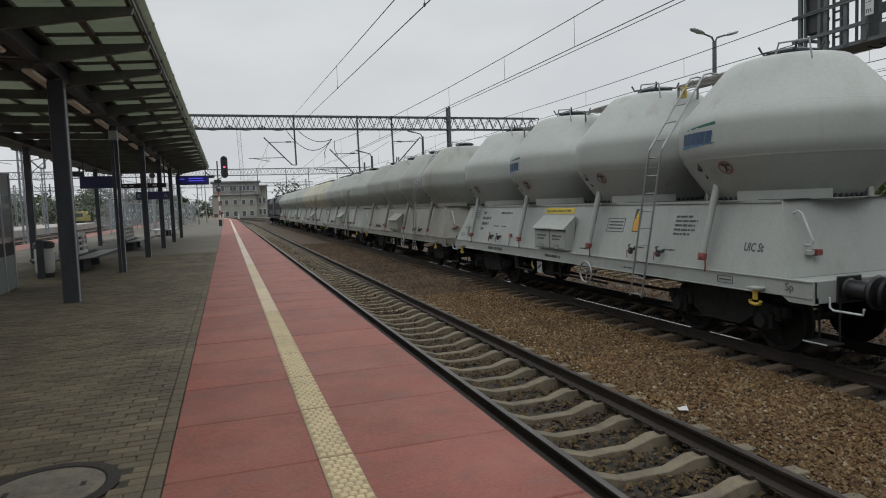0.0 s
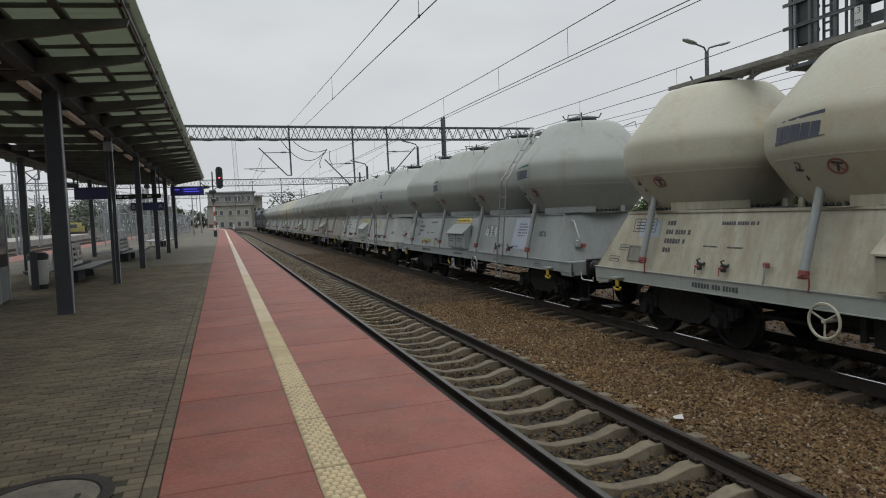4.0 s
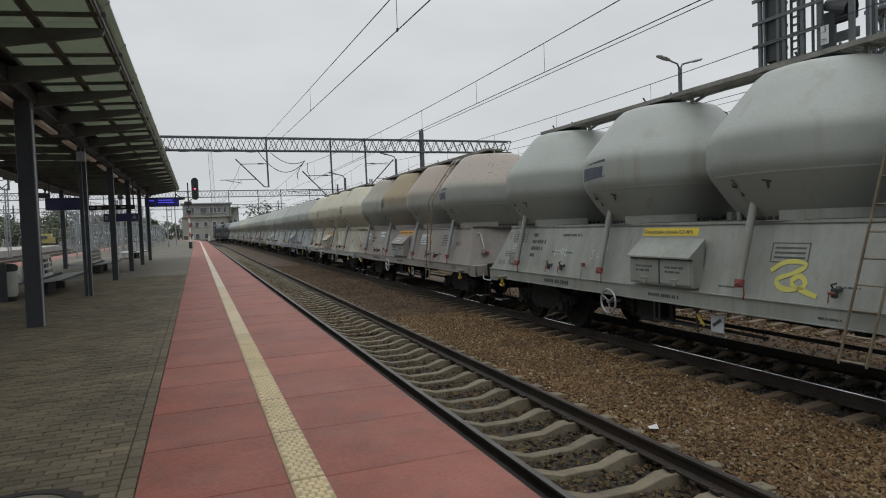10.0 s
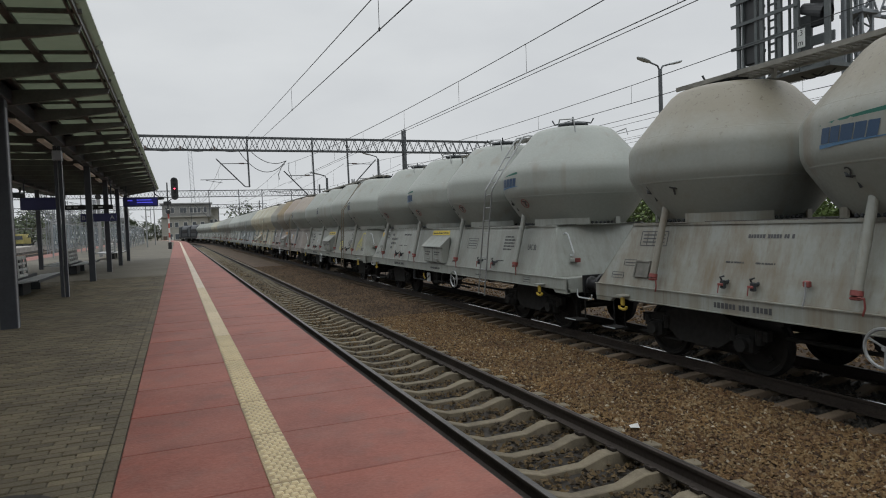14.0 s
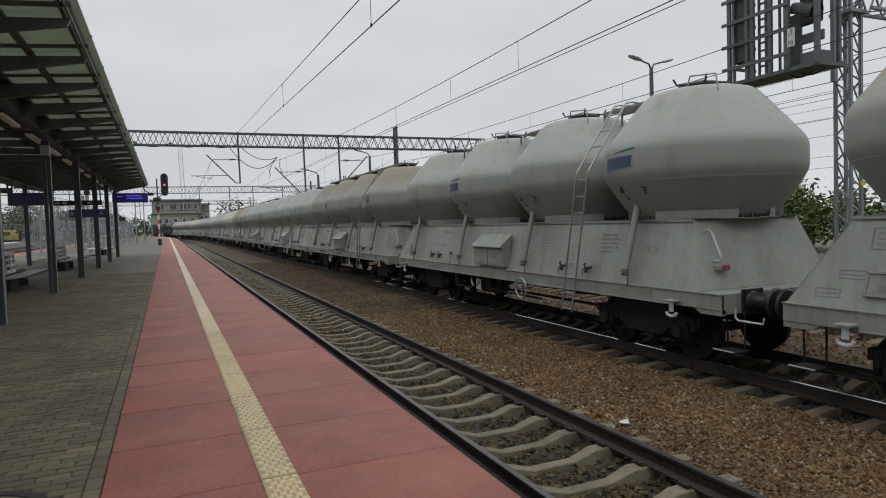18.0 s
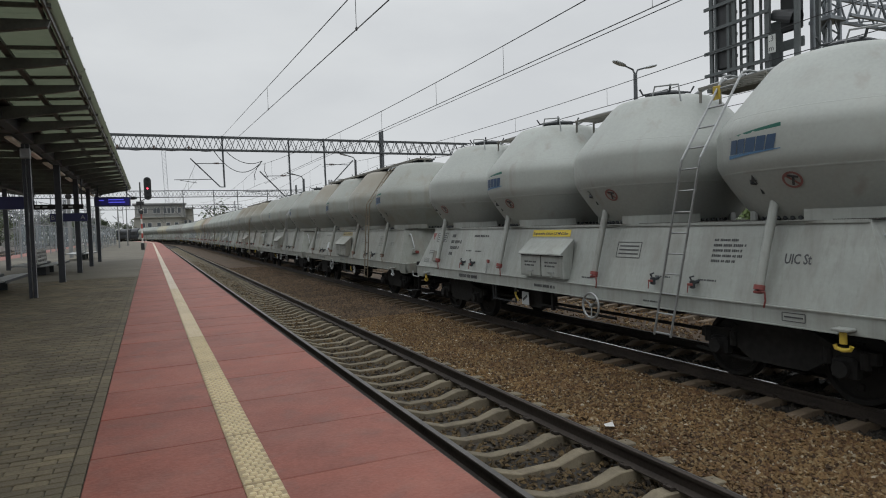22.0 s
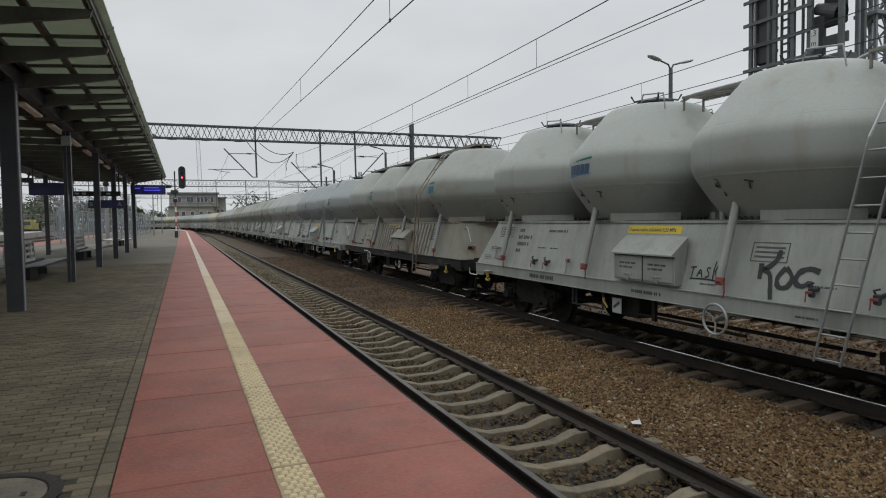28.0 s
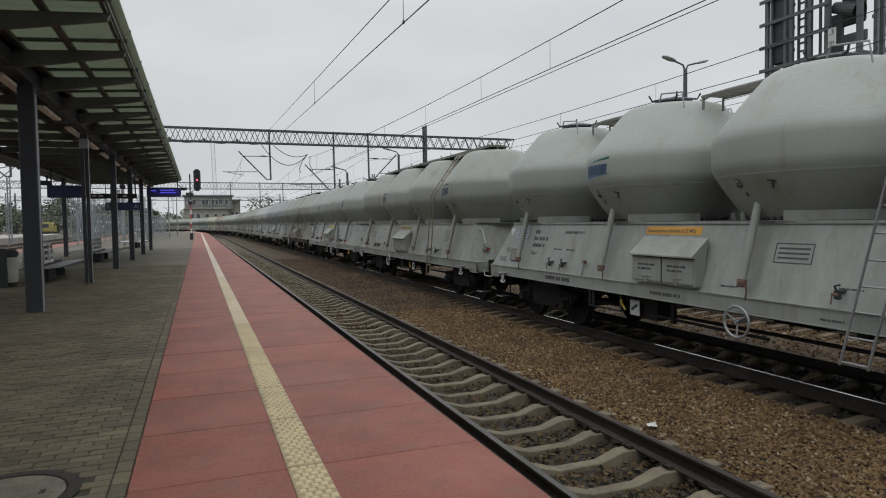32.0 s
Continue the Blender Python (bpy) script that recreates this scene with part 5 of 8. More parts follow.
def caked(m, name, dust, z0, z1, amount, flecks=None):
    """The same paint with cement dust caked on the tank's shoulder, and flecks where it flaked off."""
    m = m.copy()
    m.name = name
    n, l = m.node_tree.nodes, m.node_tree.links
    b = n["Principled BSDF"]
    tc = n.new("ShaderNodeTexCoord")
    sep = n.new("ShaderNodeSeparateXYZ")
    l.new(tc.outputs["Object"], sep.inputs[0])
    t = n.new("ShaderNodeTexNoise")
    t.inputs["Scale"].default_value, t.inputs["Detail"].default_value, t.inputs["Roughness"].default_value = 2.4, 8, 0.66
    l.new(n["Vector Math"].outputs[0], t.inputs["Vector"])
    add = n.new("ShaderNodeMath")
    add.operation = "MULTIPLY_ADD"
    add.inputs[1].default_value = 0.9
    l.new(t.outputs["Fac"], add.inputs[0])
    l.new(sep.outputs["Z"], add.inputs[2])
    r = n.new("ShaderNodeMapRange")
    r.inputs["From Min"].default_value, r.inputs["From Max"].default_value, r.inputs["To Max"].default_value = z0 + 0.45, z1 + 0.45, amount
    l.new(add.outputs[0], r.inputs[0])
    src = b.inputs["Base Color"].links[0].from_socket
    x = n.new("ShaderNodeMixRGB")
    l.new(r.outputs[0], x.inputs[0])
    l.new(src, x.inputs[1])
    x.inputs[2].default_value = (*dust, 1)
    l.new(x.outputs[0], b.inputs["Base Color"])
    if flecks:
        t2 = n.new("ShaderNodeTexNoise")
        t2.inputs["Scale"].default_value, t2.inputs["Detail"].default_value, t2.inputs["Roughness"].default_value = 13.0, 5, 0.7
        l.new(n["Vector Math"].outputs[0], t2.inputs["Vector"])
        r2 = n.new("ShaderNodeMapRange")
        r2.inputs["From Min"].default_value, r2.inputs["From Max"].default_value = 0.60, 0.64
        l.new(t2.outputs["Fac"], r2.inputs[0])
        both = n.new("ShaderNodeMath")
        both.operation = "MULTIPLY"
        l.new(r2.outputs[0], both.inputs[0])
        l.new(r.outputs[0], both.inputs[1])
        y = n.new("ShaderNodeMixRGB")
        l.new(both.outputs[0], y.inputs[0])
        l.new(x.outputs[0], y.inputs[1])
        y.inputs[2].default_value = (*flecks, 1)
        l.new(y.outputs[0], b.inputs["Base Color"])
    return m


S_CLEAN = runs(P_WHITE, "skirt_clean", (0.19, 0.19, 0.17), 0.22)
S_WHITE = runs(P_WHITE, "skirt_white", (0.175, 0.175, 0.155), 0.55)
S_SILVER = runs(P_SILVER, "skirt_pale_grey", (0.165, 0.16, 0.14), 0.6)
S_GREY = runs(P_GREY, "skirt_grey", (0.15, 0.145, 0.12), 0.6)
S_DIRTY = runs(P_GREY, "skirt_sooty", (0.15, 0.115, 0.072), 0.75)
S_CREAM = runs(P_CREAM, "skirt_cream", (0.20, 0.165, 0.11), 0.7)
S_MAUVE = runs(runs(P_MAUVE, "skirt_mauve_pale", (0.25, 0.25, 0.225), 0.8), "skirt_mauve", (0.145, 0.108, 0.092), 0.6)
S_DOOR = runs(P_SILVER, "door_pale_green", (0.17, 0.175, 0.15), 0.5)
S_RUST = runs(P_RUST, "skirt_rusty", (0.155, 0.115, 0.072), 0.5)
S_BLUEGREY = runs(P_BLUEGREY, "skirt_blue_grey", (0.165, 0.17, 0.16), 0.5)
P_EARTH = caked(P_GREY, "tank_earth_dusted", (0.193, 0.17, 0.127), 3.2, 3.9, 0.8)
P_SOOTY = caked(P_GREY, "tank_soot_dusted", (0.168, 0.148, 0.104), 3.2, 3.9, 0.9, (0.10, 0.085, 0.06))
P_OCHRE = caked(P_DUSTY, "tank_ochre_dusted", (0.225, 0.178, 0.105), 3.0, 3.45, 0.9, (0.12, 0.09, 0.05))
P_PINK = caked(P_GREY, "tank_pink_dusted", (0.245, 0.195, 0.155), 3.1, 3.6, 0.9, (0.13, 0.09, 0.065))
P_DUSTY = caked(P_GREY, "tank_pale_dusted", (0.265, 0.225, 0.185), 3.3, 3.6, 0.9, (0.115, 0.075, 0.055))

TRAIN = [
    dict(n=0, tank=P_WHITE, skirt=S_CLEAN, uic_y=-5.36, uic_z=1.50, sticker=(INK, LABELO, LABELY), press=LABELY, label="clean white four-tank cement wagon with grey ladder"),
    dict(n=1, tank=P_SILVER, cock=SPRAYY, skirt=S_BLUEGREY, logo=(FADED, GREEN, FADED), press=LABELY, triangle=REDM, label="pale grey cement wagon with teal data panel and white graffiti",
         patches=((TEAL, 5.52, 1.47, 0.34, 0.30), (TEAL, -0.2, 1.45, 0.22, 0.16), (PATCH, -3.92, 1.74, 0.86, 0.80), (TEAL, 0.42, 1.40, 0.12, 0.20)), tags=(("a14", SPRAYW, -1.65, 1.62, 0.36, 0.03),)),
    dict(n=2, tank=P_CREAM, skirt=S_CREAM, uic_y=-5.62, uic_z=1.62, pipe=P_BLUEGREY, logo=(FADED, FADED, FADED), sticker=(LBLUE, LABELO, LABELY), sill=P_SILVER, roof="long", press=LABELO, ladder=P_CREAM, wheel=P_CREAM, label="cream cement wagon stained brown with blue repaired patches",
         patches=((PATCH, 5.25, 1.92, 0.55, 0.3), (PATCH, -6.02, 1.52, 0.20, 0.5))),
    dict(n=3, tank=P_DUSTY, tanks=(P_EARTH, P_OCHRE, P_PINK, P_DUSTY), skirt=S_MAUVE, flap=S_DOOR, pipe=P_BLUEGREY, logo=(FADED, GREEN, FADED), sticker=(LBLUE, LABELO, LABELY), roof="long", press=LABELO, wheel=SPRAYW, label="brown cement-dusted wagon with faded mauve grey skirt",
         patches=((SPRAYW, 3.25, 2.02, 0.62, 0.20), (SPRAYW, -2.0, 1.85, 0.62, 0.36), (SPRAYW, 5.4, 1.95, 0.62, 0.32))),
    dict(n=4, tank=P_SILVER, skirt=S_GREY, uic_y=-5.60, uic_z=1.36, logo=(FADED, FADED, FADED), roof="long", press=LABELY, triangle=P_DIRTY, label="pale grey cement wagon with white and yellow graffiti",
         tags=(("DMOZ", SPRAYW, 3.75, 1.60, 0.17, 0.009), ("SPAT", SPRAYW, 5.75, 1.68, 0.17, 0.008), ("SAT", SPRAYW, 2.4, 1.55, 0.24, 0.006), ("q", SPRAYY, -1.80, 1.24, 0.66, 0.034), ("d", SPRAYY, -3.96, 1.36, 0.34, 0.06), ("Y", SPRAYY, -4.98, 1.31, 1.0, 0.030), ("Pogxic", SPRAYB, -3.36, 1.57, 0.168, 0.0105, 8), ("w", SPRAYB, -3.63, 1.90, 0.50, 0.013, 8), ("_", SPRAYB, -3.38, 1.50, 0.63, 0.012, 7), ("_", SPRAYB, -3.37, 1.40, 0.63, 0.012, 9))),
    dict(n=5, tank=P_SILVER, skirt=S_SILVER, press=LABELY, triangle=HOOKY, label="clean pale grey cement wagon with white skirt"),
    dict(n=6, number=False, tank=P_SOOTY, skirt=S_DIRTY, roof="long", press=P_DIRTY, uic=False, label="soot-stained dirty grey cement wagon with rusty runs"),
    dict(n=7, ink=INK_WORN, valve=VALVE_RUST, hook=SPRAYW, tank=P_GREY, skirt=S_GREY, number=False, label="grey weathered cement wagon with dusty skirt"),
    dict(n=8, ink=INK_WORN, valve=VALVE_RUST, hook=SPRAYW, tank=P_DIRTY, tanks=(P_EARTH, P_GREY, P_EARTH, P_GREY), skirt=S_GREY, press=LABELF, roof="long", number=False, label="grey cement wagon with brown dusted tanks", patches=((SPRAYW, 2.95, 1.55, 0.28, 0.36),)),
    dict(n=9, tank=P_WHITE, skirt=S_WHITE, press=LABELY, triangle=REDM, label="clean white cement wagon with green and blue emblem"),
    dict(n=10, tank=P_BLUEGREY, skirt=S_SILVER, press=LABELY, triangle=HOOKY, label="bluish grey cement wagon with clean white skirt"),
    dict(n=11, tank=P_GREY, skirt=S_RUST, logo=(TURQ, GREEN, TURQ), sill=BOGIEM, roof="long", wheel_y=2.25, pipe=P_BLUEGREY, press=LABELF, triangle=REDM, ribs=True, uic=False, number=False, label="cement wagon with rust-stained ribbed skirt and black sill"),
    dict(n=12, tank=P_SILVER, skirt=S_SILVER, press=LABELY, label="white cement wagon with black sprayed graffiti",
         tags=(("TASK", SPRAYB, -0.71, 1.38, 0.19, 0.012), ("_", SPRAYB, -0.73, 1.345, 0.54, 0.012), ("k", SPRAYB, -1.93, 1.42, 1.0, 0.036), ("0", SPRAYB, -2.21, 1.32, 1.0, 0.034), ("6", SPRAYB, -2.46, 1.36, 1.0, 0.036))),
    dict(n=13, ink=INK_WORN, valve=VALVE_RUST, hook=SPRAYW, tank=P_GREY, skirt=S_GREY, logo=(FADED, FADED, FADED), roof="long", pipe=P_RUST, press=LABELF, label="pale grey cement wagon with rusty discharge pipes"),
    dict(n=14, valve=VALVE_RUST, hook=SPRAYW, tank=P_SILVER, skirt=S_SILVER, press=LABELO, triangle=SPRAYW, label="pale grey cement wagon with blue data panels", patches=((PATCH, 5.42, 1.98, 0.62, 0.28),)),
    dict(n=15, tank=P_GREY, skirt=P_SILVER, near=False, label="grey cement wagon at the end of the train"),
    dict(n=-1, tank=P_GREY, skirt=P_DIRTY, near=False, label="dusty grey cement wagon"),
    dict(n=-2, tank=P_SILVER, skirt=P_GREY, near=False, roof="long", label="grey cement wagon with long roof walkway"),
    dict(n=-3, tank=P_CREAM, skirt=P_DUSTY, near=False, roof="long", label="cream and brown cement wagon"),
    dict(n=-4, tank=P_SILVER, skirt=P_SILVER, near=False, label="pale grey cement wagon"),
    dict(n=-5, tank=P_SILVER, skirt=P_GREY, near=False, label="pale grey cement wagon with dusty skirt"),
]
WAGONS = []
for cfg in TRAIN:
    WAGONS.append((cfg["n"], wagon(cfg)))

# ---- platform ----
PX0, PX1 = -0.435, 1.76        # red slabs
SX0, SX1 = 0.462, 0.685       # tactile strip
PL = -11.9                    # far side of the island platform

s = Shape()
ribbon(s, [(PL, -0.09), (PL, -1.34), (PX1 - 0.06, -1.34), (PX1 - 0.06, -0.09)][::-1], 0.0, [u for u in US if u < 190])
single("platform", s, EDGE, "long island platform with dark concrete sides", "platform", kind="structure")
platform = bpy.data.objects["platform"]

s = Shape()
ribbon(s, [(PL + 0.02, -0.012), (PL + 0.02, -0.08), (PX0 - 0.004, -0.08), (PX0 - 0.004, -0.012)][::-1], 0.0, [u for u in US if u < 190])
part("joint_bed", s, JOINT, platform)

# slabs and tactile tiles, a metre long each
SLAB = Shape()
SLAB.box((PX0 + PX1) / 2, 0, -0.075, PX1 - PX0, 1.011, 0.15, 0.008)
SLAB = SLAB.mesh("red_slab", RED)
TILE = Shape()
TILE.box((SX0 + SX1) / 2, 0, 0.0, SX1 - SX0, 1.010, 0.012, 0.003)
TILE.slot = 1
for j in range(17):
    for i in range(4):
        x = SX0 + 0.034 + (i + (0.5 if j % 2 else 0.0)) * 0.054
        if x > SX1 - 0.024:
            continue
        y = -0.464 + j * 0.058
        a, b, c, d = 0.023, 0.019, 0.015, 0.012
        TILE.add([(x - a, y - b, 0.006), (x + a, y - b, 0.006), (x + a, y + b, 0.006), (x - a, y + b, 0.006),
                  (x - c, y - d, 0.0150), (x + c, y - d, 0.0150), (x + c, y + d, 0.0150), (x - c, y + d, 0.0150)],
                 [(4, 5, 6, 7), (0, 1, 5, 4), (1, 2, 6, 5), (2, 3, 7, 6), (3, 0, 4, 7)])
# Studs paler than the tile: dirt between, plus relief shading put into colour.
TILE = TILE.mesh("tactile_tile", YELLOW, mat("tactile_stud", (0.50, 0.405, 0.235), 0.5, var=0.1, scale=3, fine=60, rnd=0.05))
# Paler tile copies farther off: distance glare and haze put into the colour.
TILE_HALF_HAZY, TILE_HAZY = TILE.copy(), TILE.copy()
for me, word, low, top in ((TILE_HALF_HAZY, "worn", (0.31, 0.245, 0.155), (0.54, 0.45, 0.31)), (TILE_HAZY, "bleached", (0.37, 0.305, 0.23), (0.58, 0.50, 0.41))):
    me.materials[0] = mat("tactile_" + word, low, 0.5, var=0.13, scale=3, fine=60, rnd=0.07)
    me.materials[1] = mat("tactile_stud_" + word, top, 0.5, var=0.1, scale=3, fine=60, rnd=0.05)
rng = random.Random(4)
for k in range(-15, 173):
    u = 3.475 + 1.02 * (k - 3)
    p, a = along(0.0, u)
    at = pose(p.x, p.y, rng.uniform(-0.0015, 0.0015), rng.uniform(-0.06, 0.06), 0, math.degrees(a))
    part("red_slab", SLAB, RED, platform, at=at)
    part("tactile_tile", TILE if u < 10 else TILE_HALF_HAZY if u < 19 else TILE_HAZY, YELLOW, platform, at=at @ pose(0, 0, 0.002))
lip = Shape()
ribbon(lip, [(0, -0.02), (0, -0.12), (0.05, -0.12), (0.05, -0.02)][::-1], PX1 - 0.03, [u for u in US if u < 176])
part("edge_lip", lip, EDGE, platform)

# small paving blocks: the nearest ones singly, the rest in one mesh
BLOCK = Shape().box(0, 0, -0.03, 0.194, 0.094, 0.06, 0.006).mesh("paving_block", PAVER)
blockbase = Shape().box(0, 0, -0.03, 0.194, 0.094, 0.06, 0.006)
flat = Shape()
rng = random.Random(9)
count = 0
HOLE = (-1.09, 4.20, 0.40)
for r in range(-110, 240):
    y = 2.6 + r * 0.10
    for c in range(60):
        x = PX0 - 0.106 - 0.10 - c * 0.20 - (0.10 if r % 2 else 0.0)
        if x < min(-3.6, -2.2 - (y - 2.6) * 0.75) or x < -9:
            break
        if (x - HOLE[0]) ** 2 + (y - HOLE[1]) ** 2 < HOLE[2] ** 2:
            continue
        at = pose(x, y, rng.uniform(-0.004, 0.003), rng.uniform(-0.8, 0.8), rng.uniform(-0.5, 0.5), rng.uniform(-0.8, 0.8))
        if 2.5 < y < 6.2 and x > -2.4 and count < 290:
            part("paving_block", BLOCK, PAVER, platform, at=at)
            count += 1
        elif y < 26.5:
            flat.add([at @ Vector(v) for v in blockbase.v[8:]], [tuple(i - 8 for i in q) for q in blockbase.f[9:]])
    at = pose(PX0 - 0.054, y + 0.05, 0, 0, 0, 90) if r % 2 == 0 else pose(PX0 - 0.155, y, 0) @ Matrix.Diagonal((0.48, 1, 1, 1))
    if y < 26.5:
        flat.add([at @ Vector(v) for v in blockbase.v[8:]], [tuple(i - 8 for i in q) for q in blockbase.f[9:]])
part("paving_blocks", flat, PAVERS, platform, kind="stuff")
s = Shape()
ribbon(s, [(PL + 0.03, -0.004), (PL + 0.03, -0.05), (PX0 - 0.006, -0.05), (PX0 - 0.006, -0.004)][::-1], 0.0, [26.0] + [u for u in US if 26 < u < 190])
part("far_paving", s, blotch(mat("paving_distance", (0.100, 0.088, 0.062), 0.75, var=0.25, scale=0.5, fine=8, bump=0.3), (0.05, 0.042, 0.028), 0.35, 0.48, 0.68, 0.6), platform)

# manhole
s = Shape().lathe([(0.40, -0.05), (0.40, 0.002), (0.33, 0.004), (0.32, -0.006)], 36, at=(HOLE[0], HOLE[1], 0))
mh = thing("manhole", "round cast-iron manhole with concrete filling in the paving", "manhole")
part("frame", s, mat("cast_iron", (0.022, 0.018, 0.014), 0.7, 0.3, var=0.3), mh)
s = Shape().lathe([(0.315, -0.05), (0.315, 0.0), (0.30, 0.003), (0.0, 0.004)], 36, at=(HOLE[0], HOLE[1], 0))
part("cover", s, mat("cover_concrete", (0.125, 0.108, 0.082), 0.85, var=0.3, scale=6, fine=40), mh)
for k in range(2):
    part("lifting_hole", Shape().box(HOLE[0] + (k - 0.5) * 0.4, HOLE[1], 0.004, 0.03, 0.06, 0.004), BLACK, mh)

# ---- canopy ----
AX, BX = -2.79, -6.41
POSTS_Y = [13.35 + 6.09 * k for k in range(-2, 6)]
ROOF0, ROOF1 = -2.0, 46.2
CANOPY_STEEL = mat("canopy_steel", (0.118, 0.124, 0.116), 0.55, 0.2, var=0.2, fine=20)
EDGE_GREY = mat("post_edge", (0.30, 0.31, 0.33), 0.5, 0.3, var=0.15)
canopy = thing("platform_canopy", "long dark steel platform canopy with translucent roof panels", "canopy")
POSTM = mat("post_navy", (0.032, 0.035, 0.043), 0.5, 0.1, var=0.2, fine=20)
POST = Shape().box(0, 0, 2.0, 0.26, 0.26, 4.1, 0.012)
POST = POST.mesh("post", POSTM)
SLIM = Shape().box(0, 0, 2.0, 0.19, 0.21, 4.1, 0.012).mesh("post", POSTM)
TWIN = Shape()
for d in (-0.052, 0.052):
    TWIN.box(d, 0, 1.95, 0.078, 0.16, 4.1, 0.01)
TWIN = TWIN.mesh("post", POSTM)
for i, y in enumerate(POSTS_Y):
    for x in (AX, BX):
        po = part("post", TWIN if i == 3 and x == AX else POST if i < 3 and x == AX else SLIM, POSTM, canopy, at=pose(x, y, 0))
        # Pale strips stand in for skylight on the posts' side faces.
        for d in ((-0.0095, 0.0945) if i == 3 and x == AX else (0.1335,) if i < 3 and x == AX else (0.0985,)):
            part("cable_strip", Shape().box(d, -0.03, 1.95, 0.006, 0.10, 3.9), EDGE_GREY, po)
for x in (AX, BX):
    part("beam", Shape().box(x, (ROOF0 + ROOF1) / 2, 4.22, 0.22, ROOF1 - ROOF0, 0.26, 0.01), POSTM, canopy)
part("gutter", Shape().box(AX + 0.0, (ROOF0 + ROOF1) / 2, 4.42, 0.5, ROOF1 - ROOF0, 0.10), POSTM, canopy)
part("junction_box", Shape().box(0, -0.04, 3.74, 0.22, 0.22, 0.26, 0.015), EDGE_GREY, canopy, "grey junction box on the twin post", at=pose(AX, POSTS_Y[3], 0))
RAFTER = Shape()
for sx, x0 in ((1, AX), (-1, BX)):
    ring = [(x0, 0, 4.05), (x0 + sx * 1.70, 0, 4.36), (x0 + sx * 1.74, 0, 4.46), (x0, 0, 4.34)]
    RAFTER.prism(ring if sx < 0 else ring[::-1], (0, -0.05, 0), (0, 0.05, 0))
RAFTER.box((AX + BX) / 2, 0, 4.25, AX - BX, 0.10, 0.19)
RAFTER = RAFTER.mesh("rafter", CANOPY_STEEL)
PANEL = mat("roof_panel", (0.33, 0.34, 0.30), 0.22, var=0.22, scale=1.2, fine=6, bump=0.02)
pn, pl_ = PANEL.node_tree.nodes, PANEL.node_tree.links
tr = pn.new("ShaderNodeBsdfTranslucent")
tr.inputs["Color"].default_value = (0.36, 0.39, 0.32, 1)
mx = pn.new("ShaderNodeMixShader")
mx.inputs[0].default_value = 0.6
pl_.new(pn["Principled BSDF"].outputs[0], mx.inputs[1])
pl_.new(tr.outputs[0], mx.inputs[2])
pl_.new(mx.outputs[0], pn["Material Output"].inputs[0])


def pane(x0, z0, x1, z1, y0, y1, material=None):
    material = material or PANEL
    s = Shape()
    v = [(x0, y0), (x1, y0), (x1, y1), (x0, y1)]
    zz = (z0, z1, z1, z0)
    s.add([(p[0], p[1], z) for p, z in zip(v, zz)] + [(p[0], p[1], z + 0.012) for p, z in zip(v, zz)],
          [(3, 2, 1, 0), (4, 5, 6, 7), (0, 1, 5, 4), (1, 2, 6, 5), (2, 3, 7, 6), (3, 0, 4, 7)])
    return s.mesh("roof_panel", material)


MIDX = AX + 0.93
XS = ((AX + 0.1, 4.43), (MIDX, 4.487), (AX + 1.765, 4.545))
YS = (-1.014, 0.56, 1.014)
WING = [pane(*XS[i], *XS[i + 1], YS[j] + 0.002, YS[j + 1] - 0.002) for i in range(2) for j in range(2)]
MX = (AX - 0.1, AX - 0.95, AX - 1.8, AX - 2.7, BX + 0.1)
INNER = [pane(MX[i + 1], 4.43, MX[i], 4.43, -1.012, 1.012, CANOPY_STEEL if i in (0, 3) else PANEL) for i in range(4)]
OUTER = pane(BX - 1.88, 4.55, BX - 0.1, 4.43, -1.012, 1.012)
n_raft = 24
for k in range(n_raft + 1):
    y = 14.03 - 2.03 * 7 + 2.03 * k
    if y > ROOF1:
        break
    part("rafter", RAFTER, CANOPY_STEEL, canopy, at=pose(0, y, 0))
    if y + 2.0 < ROOF1 + 1.2:
        for n_, g in enumerate(WING + INNER + [OUTER]):
            part("roof_panel", g, CANOPY_STEEL if n_ in (4, 7) else PANEL, canopy, at=pose(0, y + 1.015, 0))
        part("glazing_bar", Shape().beam((AX + 0.1, y + 1.575, 4.40), (AX + 1.80, y + 1.575, 4.515), 0.06, 0.05), CANOPY_STEEL, canopy)
        part("glazing_bar", Shape().beam((AX - 0.1, y + 1.2, 4.395), (BX + 0.1, y + 1.2, 4.395), 0.05, 0.05), CANOPY_STEEL, canopy)
L_ = ROOF1 - ROOF0
for x, z, w, h in ((AX + 0.13, 4.40, 0.05, 0.06), (AX + 0.26, 4.41, 0.04, 0.06), (MIDX, 4.455, 0.10, 0.06), (AX + 1.66, 4.51, 0.035, 0.06), (AX + 1.735, 4.50, 0.03, 0.09),
                   (MX[1], 4.39, 0.09, 0.07), (MX[2], 4.39, 0.07, 0.07), (MX[3], 4.39, 0.09, 0.07)):
    part("purlin", Shape().box(x, (ROOF0 + ROOF1) / 2, z, w, L_, h), CANOPY_STEEL, canopy)
FASCIA = PANEL
for k in range(24):
    y = ROOF0 + 1.14 + k * 2.03
    part("fascia_panel", Shape().prism([(AX + 1.755, 0, 4.525), (AX + 1.865, 0, 4.60), (AX + 1.865, 0, 4.63), (AX + 1.755, 0, 4.57)][::-1], (0, y + 0.006, 0), (0, min(y + 2.018, ROOF1), 0)), FASCIA, canopy)
    part("fascia_bolt", Shape().box(AX + 1.868, y, 4.615, 0.02, 0.03, 0.04, 0.005), CANOPY_STEEL, canopy)
